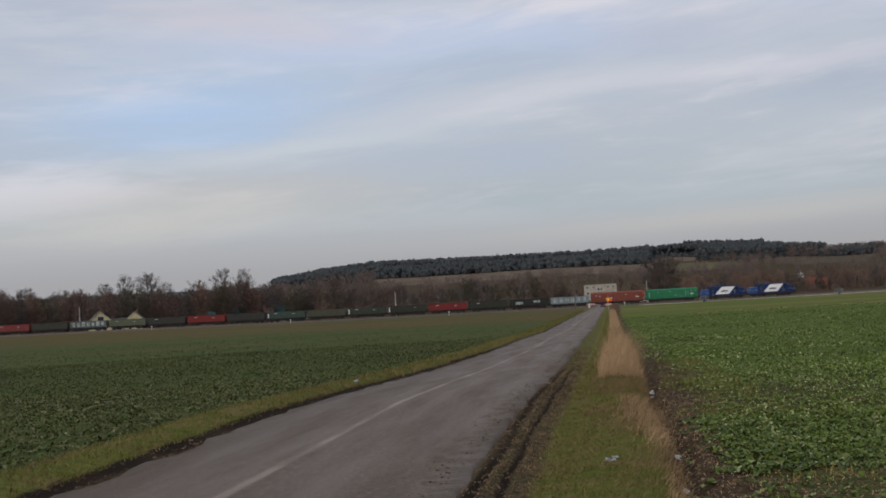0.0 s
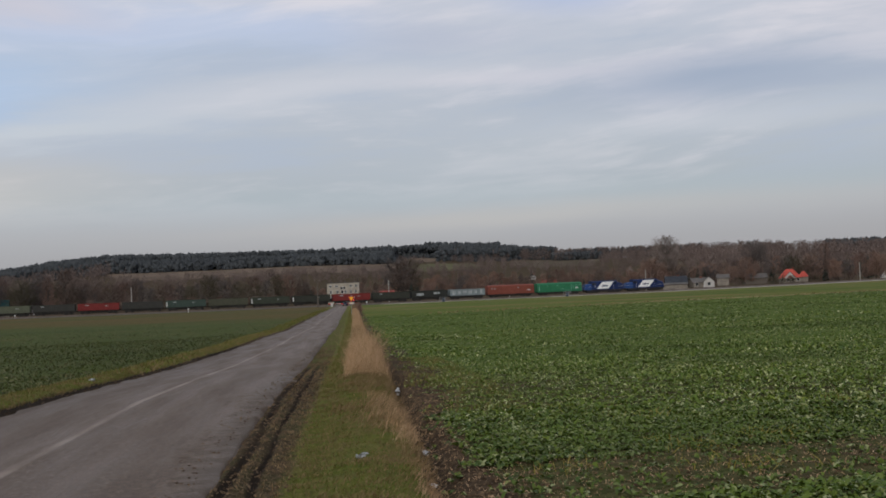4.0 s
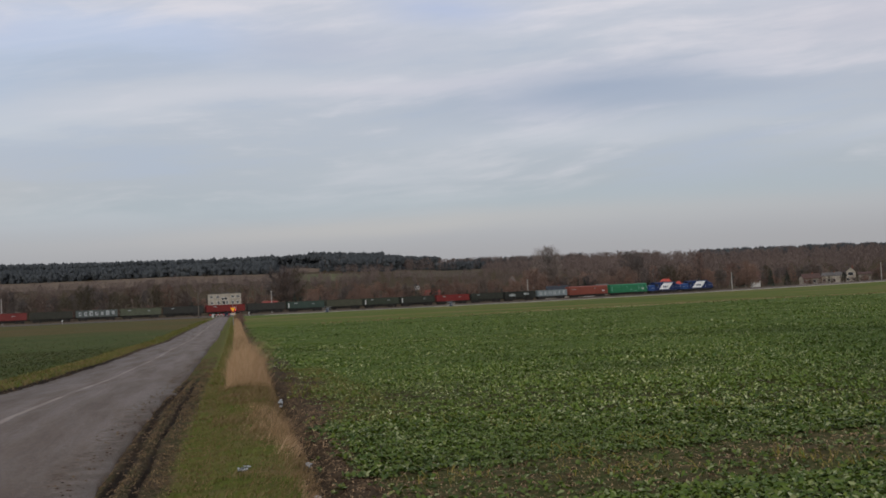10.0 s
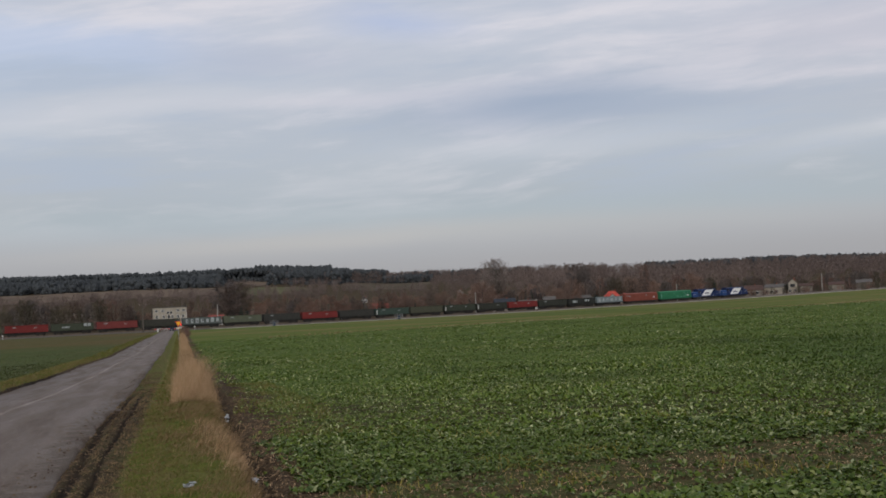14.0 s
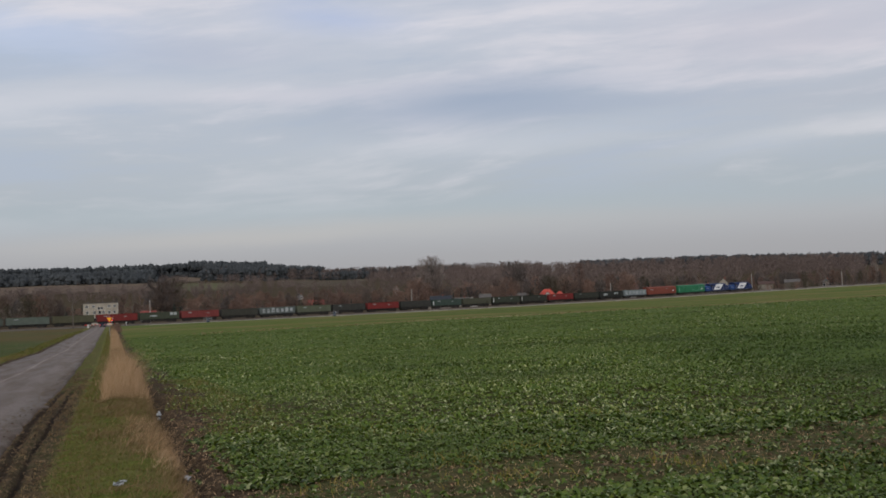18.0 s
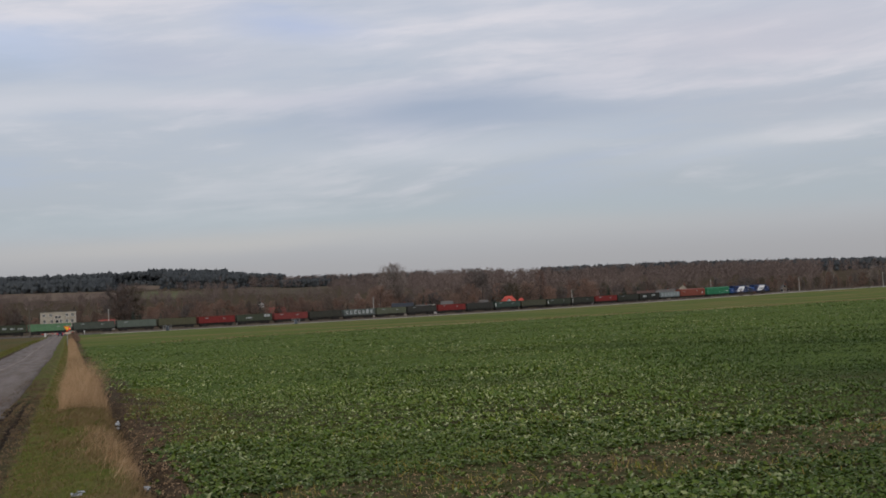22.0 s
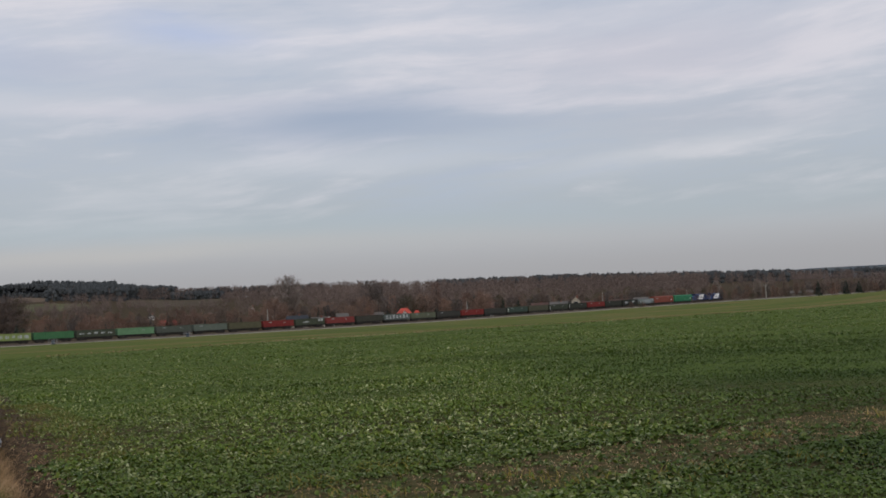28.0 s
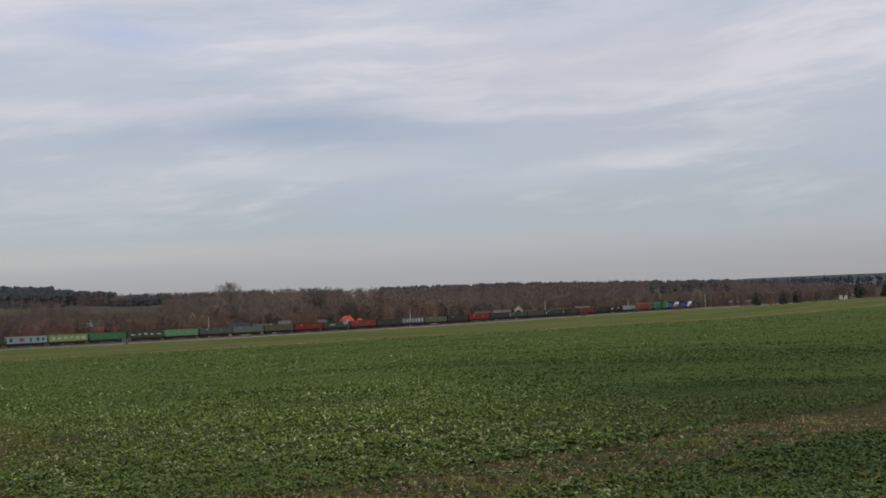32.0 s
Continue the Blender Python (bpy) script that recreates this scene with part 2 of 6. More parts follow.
    drill = n.noise(n.vec(n.math("MULTIPLY", sp.outputs[0], 0.012), n.math("SUBTRACT", n.math("MULTIPLY", sp.outputs[1], 0.035), n.math("MULTIPLY", sp.outputs[0], 0.009))), 1.0, 6.0, 0.7)
    far_crop = n.mix(n.span(drill, 0.49, 0.60, 0.0, 0.75), far_crop, (0.190, 0.150, 0.060))
    far_crop = n.mix(n.span(drill, 0.47, 0.38, 0.0, 0.75), far_crop, (0.065, 0.108, 0.022))
    left_crop = n.mix(n.span(tiny, 0.33, 0.68), (0.044, 0.064, 0.020), (0.096, 0.120, 0.036))
    left_crop = n.mix(n.span(mid, 0.45, 0.7, 0.0, 0.6), left_crop, (0.088, 0.080, 0.030))
    left_crop = n.mix(n.span(rows, 0.53, 0.66, 0.0, 0.6), left_crop, (0.120, 0.096, 0.042))
    left_crop = n.mix(n.span(rows, 0.45, 0.34, 0.0, 0.6), left_crop, (0.055, 0.075, 0.026))
    left_far = n.mix(n.span(wide, 0.42, 0.6), (0.122, 0.090, 0.036), (0.088, 0.092, 0.032))
    left_far = n.mix(n.span(mid, 0.4, 0.7, 0.0, 0.6), left_far, (0.062, 0.064, 0.022))
    left_far = n.mix(n.span(rows, 0.52, 0.66, 0.0, 0.75), left_far, (0.120, 0.084, 0.036))
    left_far = n.mix(n.span(rows, 0.44, 0.34, 0.0, 0.7), left_far, (0.075, 0.085, 0.030))
    grass = n.mix(n.span(tiny, 0.3, 0.7), (0.070, 0.092, 0.016), (0.155, 0.172, 0.036))
    grass = n.mix(n.span(mid, 0.45, 0.65, 0.0, 0.75), grass, (0.185, 0.132, 0.065))
    straw = n.mix(n.span(tiny, 0.3, 0.7), (0.26, 0.20, 0.10), (0.40, 0.32, 0.18))
    rough_land = n.mix(n.span(mid, 0.35, 0.65), (0.045, 0.034, 0.020), (0.09, 0.066, 0.036))
    sf = n.node("ShaderNodeSeparateColor")
    n.put(sf.inputs[0], n.node("ShaderNodeAttribute", attribute_name="fields").outputs["Color"])
    patchy = n.noise(pos, 0.03, 4.0, 0.6)
    stubble = n.mix(n.span(patchy, 0.35, 0.65), (0.135, 0.102, 0.072), (0.178, 0.134, 0.098))
    meadow = n.mix(n.span(patchy, 0.35, 0.65), (0.095, 0.098, 0.048), (0.135, 0.132, 0.066))
    fallow = n.mix(n.span(patchy, 0.35, 0.65), (0.080, 0.066, 0.044), (0.108, 0.088, 0.058))
    # blue-grey haze of distance, put into the colour of the farthest ground
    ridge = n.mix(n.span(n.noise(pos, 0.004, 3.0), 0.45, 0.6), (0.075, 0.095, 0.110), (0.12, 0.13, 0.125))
    col = n.mix(edge(left), crop, left_crop)
    col = n.mix(edge(far), col, n.mix(edge(left), far_crop, left_far))
    col = n.mix(edge(dry), col, straw)
    col = n.mix(edge(verge), col, grass)
    col = n.mix(edge(soil), col, earth)
    col = n.mix(n.span(back, 0.25, 0.5), col, rough_land)
    for mask, kind in zip(sf.outputs, (stubble, meadow, fallow)):
        col = n.mix(n.span(mask, 0.25, 0.75), col, kind)
    col = n.mix(n.node("ShaderNodeAttribute", attribute_name="ridge_haze").outputs["Fac"], col, ridge)
    col = n.mix(edge(mud, 0.3), col, (0.022, 0.016, 0.011))
    n.put(b.inputs["Base Color"], col)
    b.inputs["Roughness"].default_value = 0.95
    b.inputs["Specular IOR Level"].default_value = 0.05
    k = n.node("ShaderNodeBump")
    k.inputs["Strength"].default_value, k.inputs["Distance"].default_value = 0.9, 0.06
    n.put(k.inputs["Height"], n.math("ADD", tiny, n.math("MULTIPLY", n.noise(pos, 30.0, 3.0), 0.4)))
    n.put(b.inputs["Normal"], k.outputs[0])
    return m


def make_asphalt():
    m = bpy.data.materials.new("asphalt")
    m.use_nodes = True
    n = Net(m.node_tree)
    b = m.node_tree.nodes["Principled BSDF"]
    uv = n.node("ShaderNodeUVMap").outputs[0]
    sep = n.node("ShaderNodeSeparateXYZ")
    n.put(sep.inputs[0], uv)
    u, v = sep.outputs[0], sep.outputs[1]
    pos = n.node("ShaderNodeTexCoord").outputs["Object"]
    long = n.noise(n.vec(n.math("MULTIPLY", u, 2.2), n.math("MULTIPLY", v, 0.025)), 1.0, 5.0, 0.6)
    blot = n.noise(n.vec(n.math("MULTIPLY", u, 1.5), n.math("MULTIPLY", v, 0.16)), 1.0, 5.0, 0.65)
    grit = n.noise(pos, 55.0, 3.0, 0.7)
    col = n.mix(n.span(long, 0.35, 0.65), (0.132, 0.094, 0.066), (0.166, 0.121, 0.087))
    col = n.mix(n.span(blot, 0.45, 0.68, 0.0, 0.4), col, (0.104, 0.077, 0.056))
    col = n.mix(n.span(grit, 0.44, 0.60, 0.0, 0.65), col, (0.062, 0.054, 0.050))
    col = n.mix(n.span(n.noise(pos, 15.0, 5.0, 0.8), 0.51, 0.62, 0.0, 0.6), col, (0.235, 0.185, 0.145))
    col = n.mix(n.span(u, 0.3, -1.5, 0.0, 0.5), col, (0.098, 0.073, 0.054))
    # worn pale seam a little left of the middle, wheel tracks, and mud carried in from the verge
    seam = n.math("ABSOLUTE", n.math("SUBTRACT", n.math("ADD", u, n.math("MULTIPLY", n.math("SUBTRACT", long, 0.5), 0.22)), -0.10))
    col = n.mix(n.math("MULTIPLY", n.span(seam, 0.085, 0.015), n.span(n.noise(n.vec(u, n.math("MULTIPLY", v, 0.35)), 1.0, 5.0, 0.7), 0.38, 0.60, 0.28, 0.75)), col, (0.33, 0.275, 0.225))
    mud = n.math("ADD", u, n.math("MULTIPLY", n.math("SUBTRACT", n.noise(n.vec(u, n.math("MULTIPLY", v, 1.0)), 3.4, 5.0, 0.7), 0.5), 3.0))
    col = n.mix(n.span(mud, 1.66, 1.80, 0.0, 0.9), col, (0.090, 0.062, 0.038))
    mud_left = n.math("SUBTRACT", n.math("MULTIPLY", u, -1.0), n.math("MULTIPLY", n.math("SUBTRACT", n.noise(n.vec(u, v), 2.0, 5.0, 0.7), 0.5), 0.8))
    col = n.mix(n.span(mud_left, 1.66, 1.82, 0.0, 0.8), col, (0.085, 0.062, 0.042))
    n.put(b.inputs["Base Color"], col)
    n.put(b.inputs["Roughness"], n.span(blot, 0.35, 0.7, 0.50, 0.72))
    b.inputs["Specular IOR Level"].default_value = 0.13
    k = n.node("ShaderNodeBump")
    k.inputs["Strength"].default_value, k.inputs["Distance"].default_value = 0.5, 0.02
    n.put(k.inputs["Height"], n.math("ADD", grit, n.math("MULTIPLY", blot, 0.6)))
    n.put(b.inputs["Normal"], k.outputs[0])
    return m


def make_glass():
    m = paint("window_glass", (0.02, 0.024, 0.03), 0.08, vary=0.1, spec=0.6)
    return m


M_GROUND, M_ASPHALT, M_GLASS = make_ground_material(), make_asphalt(), make_glass()
M_BALLAST = paint("ballast_stone", (0.12, 0.105, 0.09), 0.95, vary=0.35, scale=1.5, bump=0.8, bump_scale=8)
M_SAND = paint("sandy_path", (0.40, 0.35, 0.29), 0.95, vary=0.2, scale=0.4, bump=0.4, other=(0.2, 0.17, 0.11), amount=0.3)
M_STEEL = paint("rail_steel", (0.20, 0.15, 0.12), 0.5, 0.7, vary=0.3)
M_SLEEPER = paint("sleeper_concrete", (0.25, 0.24, 0.22), 0.9)
M_RUNNING = paint("running_gear", (0.034, 0.031, 0.029), 0.8, vary=0.4)
M_BARK = foliage("bark", [(0.052, 0.042, 0.036), (0.088, 0.072, 0.060)])
M_BIRCH = foliage("birch_bark", [(0.26, 0.22, 0.19), (0.15, 0.13, 0.115)])
M_TWIG = foliage("bare_twigs", [(0.100, 0.076, 0.064), (0.138, 0.105, 0.087), (0.175, 0.133, 0.108)], hue=(0.110, 0.066, 0.052))
M_TWIG_RED = foliage("reddish_twigs", [(0.118, 0.080, 0.066), (0.168, 0.112, 0.090), (0.215, 0.143, 0.114)], hue=(0.190, 0.100, 0.068))
# twigs of the far woods, paled in their colour to give haze
M_WOOD_HAZY = foliage("hazy_bare_wood", [(0.158, 0.123, 0.112), (0.190, 0.147, 0.131), (0.222, 0.172, 0.150)], 0.9, 0.1, 0.012)
# distant pines: a lighter, bluish base colour carries the haze over them
M_PINE_HAZY = foliage("hazy_pine_needles", [(0.074, 0.082, 0.088), (0.080, 0.089, 0.094), (0.087, 0.096, 0.098)], 0.9, 0.1, 0.015)
M_TWIG_GREY = foliage("grey_twigs", [(0.092, 0.078, 0.071), (0.126, 0.107, 0.095), (0.160, 0.136, 0.121)], hue=(0.090, 0.076, 0.074))
M_TWIG_OLIVE = foliage("olive_twigs", [(0.068, 0.058, 0.040), (0.100, 0.084, 0.055), (0.128, 0.108, 0.072)], hue=(0.064, 0.060, 0.036))
M_TWIG_WARM = foliage("orchard_twigs", [(0.155, 0.108, 0.086), (0.210, 0.146, 0.115), (0.265, 0.184, 0.146)], hue=(0.230, 0.125, 0.085))
M_TWIG_PALE = foliage("pale_twigs", [(0.22, 0.18, 0.155), (0.28, 0.23, 0.20), (0.34, 0.285, 0.25)])
M_NEEDLE = foliage("needles", [(0.022, 0.032, 0.024), (0.033, 0.046, 0.034), (0.048, 0.064, 0.046)])
# the two palest leaf tones are painted glints of the bright sky
M_LEAF = foliage("crop_leaf", [(0.041, 0.071, 0.015), (0.080, 0.127, 0.022), (0.112, 0.168, 0.022), (0.162, 0.212, 0.032), (0.052, 0.095, 0.024), (0.073, 0.119, 0.030), (0.132, 0.186, 0.026), (0.194, 0.233, 0.039), (0.063, 0.106, 0.019), (0.097, 0.149, 0.024), (0.324, 0.346, 0.119), (0.518, 0.540, 0.302), (0.091, 0.138, 0.022)], 0.58, 0.14, 0.3, dark_east=(0.036, 0.068, 0.014))
M_LEAF_DULL = foliage("crop_leaf_dull", [(0.034, 0.052, 0.016), (0.062, 0.086, 0.022), (0.104, 0.120, 0.030), (0.050, 0.072, 0.022), (0.084, 0.102, 0.026), (0.140, 0.104, 0.046), (0.250, 0.240, 0.130), (0.060, 0.080, 0.020), (0.070, 0.094, 0.024)], 0.6, 0.10, 0.2)
M_GRASS = foliage("grass_blade", [(0.085, 0.110, 0.016), (0.125, 0.150, 0.024), (0.170, 0.185, 0.036), (0.25, 0.185, 0.085), (0.145, 0.125, 0.040), (0.16, 0.12, 0.050)], 0.65, 0.12, 1.6)
M_STRAW = foliage("dry_grass", [(0.40, 0.250, 0.135), (0.52, 0.345, 0.195), (0.66, 0.475, 0.30), (0.28, 0.17, 0.09), (0.46, 0.30, 0.165)], 0.8, 0.1, 0.9)
M_STRAW_BROWN = foliage("brown_grass", [(0.17, 0.115, 0.055), (0.26, 0.18, 0.09), (0.34, 0.24, 0.13), (0.12, 0.10, 0.035), (0.22, 0.14, 0.07)], 0.8, 0.1, 0.9)
M_STRAW_PALE = foliage("pale_grass", [(0.270, 0.215, 0.110), (0.360, 0.280, 0.150), (0.210, 0.190, 0.080)], 0.8, 0.1, 0.2)
M_CLOD = foliage("soil_clod", [(0.042, 0.027, 0.016), (0.072, 0.047, 0.029), (0.111, 0.073, 0.044), (0.195, 0.137, 0.081)], 0.9, 0.05, 0.8)
M_CONCRETE = paint("pole_concrete", (0.42, 0.40, 0.37), 0.85, vary=0.15, scale=1)
M_POLE_WOOD = paint("pole_wood", (0.13, 0.11, 0.09), 0.85, vary=0.2)
M_WHITE = paint("white_paint", (0.62, 0.62, 0.60), 0.6, vary=0.1)
M_PLASTER = paint("old_plaster", (0.40, 0.36, 0.29), 0.9, vary=0.14, scale=0.6, other=(0.28, 0.25, 0.20), amount=0.3)
M_CREAM = paint("cream_plaster", (0.48, 0.43, 0.26), 0.9, vary=0.12, scale=0.5)
M_WALL_WHITE = paint("white_plaster", (0.50, 0.48, 0.45), 0.9, vary=0.08, scale=0.5)
M_WALL_DULL = paint("dull_plaster", (0.27, 0.24, 0.20), 0.9, vary=0.3, scale=0.5, other=(0.12, 0.10, 0.08), amount=0.4)
M_CURTAIN = paint("curtained_glass", (0.17, 0.17, 0.165), 0.15, vary=0.4, scale=1.5, spec=0.6)
M_BRICK = paint("red_brick", (0.26, 0.10, 0.07), 0.9, vary=0.25)
M_ROOF_RED = paint("red_roof_tiles", (0.25, 0.055, 0.040), 0.75, vary=0.25, scale=1.0)
M_ROOF_GREY = paint("grey_roof_sheet", (0.115, 0.105, 0.095), 0.85, vary=0.2, scale=0.5)
M_ROOF_BROWN = paint("brown_roof_tiles", (0.085, 0.048, 0.038), 0.85, vary=0.2, scale=0.5)
M_ROOF_BRIGHT = paint("bright_red_tiles", (0.46, 0.075, 0.050), 0.7, vary=0.2, scale=1.0)
M_ROOF_SLATE = paint("slate_roof", (0.030, 0.035, 0.043), 0.8, vary=0.2, scale=0.5)
M_ROOF_TEAL = paint("teal_roof_sheet", (0.032, 0.072, 0.072), 0.95, spec=0.05, vary=0.15, scale=0.4)
M_FRAME = paint("window_frame", (0.62, 0.61, 0.58), 0.6, vary=0.08)

# ---- the plan: bearings are degrees to the left of north (+y), distances in metres from the verge ----
ROAD_M, ROAD_L, ROAD_R = 0.1535, -5.30, -1.43          # the road's edges: x = edge + ROAD_M * y
ROAD_W = 3.825
RAIL_P, RAIL_AZ, RAIL_C = 374.04, radians(-0.665), 0.00056073
NORTH = np.array([-math.sin(RAIL_AZ), math.cos(RAIL_AZ)])
EAST = np.array([NORTH[1], -NORTH[0]])


def smooth(v, a, b):
    k = np.clip((np.asarray(v, float) - a) / (b - a), 0, 1)
    return k * k * (3 - 2 * k)


def rail_offset(x, y):
    """How far a place lies behind the railway's middle line (negative: on the fields' side), and how far along it."""
    s = x * EAST[0] + y * EAST[1]
    bow = np.minimum(np.abs(s), 700.0)
    return x * NORTH[0] + y * NORTH[1] - (RAIL_P + 0.5 * RAIL_C * bow * bow + RAIL_C * 700.0 * (np.abs(s) - bow)), s


def rail_z(s):
    """The height of the rails' tops along the line: a shallow dip by the crossing."""
    marks = ([-420, -160, -75, -30, 100, 210, 290, 360, 450, 900], [-1.1, -1.6, -2.4, -2.85, -3.4, -3.4, -3.0, -2.4, -1.8, -1.5])
    return sum(np.interp(np.asarray(s, float) + k, *marks) for k in (-40, -20, 0, 20, 40)) / 5


def along_rail(dist):
    """The place on the line, and its heading, at a length along it."""
    s = dist - RAIL_C ** 2 * dist ** 3 / 6
    p = NORTH * (RAIL_P + 0.5 * RAIL_C * s * s) + EAST * s
    t = EAST + NORTH * RAIL_C * s
    return p, math.atan2(t[1], t[0])


def road_side(x, y):
    """Metres to the right of the road's right edge (negative: on it or left of it)."""
    return (x - ROAD_R - ROAD_M * y) * 0.9884


def lumps(x, y, f):
    return np.sin(x * f * 1.3 + 1.7 * np.sin(y * f * 0.9 + 0.5)) * np.sin(y * f * 1.1 + 1.3 * np.sin(x * f * 0.8 + 2.1))


AZ_T = [-180, -75, -60, -52, -40, -30, -20, -15, -5, 3.5, 6, 8.6, 12, 25, 40, 180]
HILL_A = [10, 12, 14, 16.5, 28.5, 30.5, 34.5, 42, 45, 45, 39, 27, 20, 15, 12, 10]
HILL_B = [60, 75, 78, 84, 60, 45, 50, 60, 70, 86, 90, 92, 96, 92, 85, 60]


def height(x, y):
    x, y = np.asarray(x, float), np.asarray(y, float)
    d = np.hypot(x, y)
    az = np.degrees(np.arctan2(-x, y))
    z = np.interp(d, [0, 18, 24, 32, 47, 88, 115, 180, 210, 300, 374, 450, 700], [0, 0, -0.15, -0.4, -0.7, -1.3, -1.55, -1.98, -2.30, -2.95, -3.45, -3.5, -3.6])
    z = np.where(y < 0, -0.002 * d, z)
    z = z + 3.2 * smooth(-az, 49, 58) * smooth(-az, 150, 110) * smooth(d, 200, 600) * smooth(d, 1500, 800)
    v, s = rail_offset(x, y)
    near_rail = smooth(np.abs(v), 60, 12) * (y > 50)
    z = z * (1 - near_rail) + (rail_z(s) - 0.62) * near_rail
    ha, hb = np.interp(az, AZ_T, HILL_A), np.interp(az, AZ_T, HILL_B)
    behind = smooth(v, 60, 240)
    z = z + behind * ((ha + 3.4) * smooth(d, 560, 1750) + (hb - ha) * smooth(d, 1800, 4600))
    z = z + 3.5 * np.exp(-((az + 12.2) / 1.5) ** 2 - ((d - 1590) / 120) ** 2)
    z = z + 0.05 * lumps(x, y, 0.11) * smooth(d, 25, 90) * (1 - near_rail) + 1.6 * lumps(x, y, 0.006) * behind
    u = road_side(x, y)
    close = (d < 140) & (y > -40)
    rut = np.zeros_like(z)
    for at, deep, half in ((0.24, 0.085, 0.065), (0.50, 0.065, 0.045), (0.70, 0.022, 0.05)):
        wob = at + 0.025 * np.sin(y * 0.5 + at * 9) + 0.012 * np.sin(y * 1.7)
        rut -= deep * np.exp(-((u - wob) / half) ** 2) * smooth(y, 34, 24) * (0.72 + 0.3 * lumps(x + at * 30, y, 1.1) + 0.2 * lumps(x, y + at * 20, 4.0))
    rut += (0.022 + 0.012 * lumps(x, y, 3.0)) * np.exp(-((u - 0.37) / 0.06) ** 2) * smooth(y, 30, 20)
    rut += 0.06 * np.exp(-((u - 1.5) / 0.45) ** 2)
    rut -= 0.13 * np.exp(-((u - 2.12 - 0.06 * np.sin(y * 0.7)) / 0.14) ** 2)
    ul = -u - ROAD_W
    rut += 0.10 * np.exp(-((ul - 0.75) / 0.45) ** 2) - 0.04 * np.exp(-((ul - 0.12) / 0.1) ** 2)
    rut += 0.02 * lumps(x, y, 5.0) * smooth(u, 0.0, 0.6) + 0.02 * lumps(x, y, 6.3) * smooth(ul, 0.0, 0.5)
    z = z + np.where(close, rut, 0)
    under = smooth(u, 0.19, 0.05) * smooth(ul, 0.02, -0.12)
    return z - 0.10 * under


def field_gap(x, y):
    """Where the crop beside the verge is thin and straw shows, 0 to 1."""
    u, d = road_side(x, y), np.hypot(x, y)
    g = 0.45 * lumps(x, y, 1.1) + 0.5 * lumps(x + 7, y - 3, 0.43) + 0.25 * lumps(x, y, 2.9)
    thin = np.maximum(0.8 * smooth(g, 0.40, 0.75) * smooth(d, 19, 12), 0.85 * smooth(g, 0.30, 0.65) * smooth(d, 12, 9.5))
    for az, r, wide in ((-27.2, 10.3, 0.75), (-30.5, 10.6, 0.5), (-35.4, 10.5, 0.7), (-39.0, 10.9, 0.5), (-44.5, 10.2, 0.6), (-50.6, 10.6, 0.6), (-56.0, 11.2, 0.8), (-36.0, 17.5, 0.5), (-20.5, 9.7, 0.8)):
        px, py = -r * math.sin(radians(az)), r * math.cos(radians(az))
        thin = np.maximum(thin, 1.1 * np.exp(-((x - px) ** 2 + (y - py) ** 2) / wide ** 2) * (0.8 + 0.4 * lumps(x, y, 3.1)))
    rim = smooth(u, 2.75 + 1.25 * smooth(y, 13, 22) + 0.4 * np.sin(y * 0.55) + 0.3 * np.sin(y * 1.3), 2.3) * smooth(d, 60, 25)
    return np.clip(np.maximum(0.38 * thin, rim), 0, 1) * (u > 2.0)


# open land beyond the railway: first and last bearing, first and last distance, kind (stubble, meadow, fallow)
FIELDS = ((3.5, -11.2, 1120, 1385, 0), (7.0, -5.0, 700, 900, 0), (-10.9, -13.4, 1455, 1640, 0), (-11.7, -15.4, 1110, 1340, 1), (-17.0, -21.8, 1190, 1500, 2), (11.5, 9.3, 1500, 2200, 1))


def far_fields(az, d):
    """The three kinds of open land at a place, each 0 to 1."""
    out = [np.zeros_like(az), np.zeros_like(az), np.zeros_like(az)]
    for a0, a1, d0, d1, kind in FIELDS:
        da = 0.25 * np.sin(d * 0.012 + a0)
        dd = 18 * np.sin(az * 2.1 + d0) + 10 * np.sin(az * 5.3)
        out[kind] = np.maximum(out[kind], smooth(a0 - az + da, -0.15, 0.3) * smooth(az - a1 + da, -0.15, 0.3) * smooth(d - d0 + dd, -25, 25) * smooth(d1 - d + dd, -25, 25))
    return out


def at(az, d):
    """A place by its bearing and distance."""
    x, y = -d * math.sin(radians(az)), d * math.cos(radians(az))
    return x, y, float(height(x, y))


def fast_mesh(name, verts, quads, smooth_faces=False):
    me = bpy.data.meshes.new(name)
    verts, quads = np.asarray(verts, np.float32), np.asarray(quads, np.int32)
    me.vertices.add(len(verts))
    me.vertices.foreach_set("co", verts.ravel())
    k = quads.shape[1]
    me.loops.add(quads.size)
    me.loops.foreach_set("vertex_index", quads.ravel())
    me.polygons.add(len(quads))
    me.polygons.foreach_set("loop_start", np.arange(0, quads.size, k, dtype=np.int32))
    me.polygons.foreach_set("loop_total", np.full(len(quads), k, np.int32))
    if smooth_faces:
        me.polygons.foreach_set("use_smooth", np.ones(len(quads), bool))
    me.update(calc_edges=True)
    return me


def as_mesh(name, bm):
    me = bpy.data.meshes.new(name)
    bm.to_mesh(me)
    bm.free()
    return me


def part(name, data, material, parent=None, label="", at_pose=None):
    """Links a bmesh or mesh as one mesh object under a thing or a part."""
    me = data if isinstance(data, bpy.types.Mesh) else as_mesh(name, data)
    if not me.materials:
        me.materials.append(material)
    ob = new(name, me)
    if parent:
        ob.parent = parent
    if at_pose is not None:
        ob.matrix_basis = at_pose
    if label:
        ob["label"] = label
    return ob


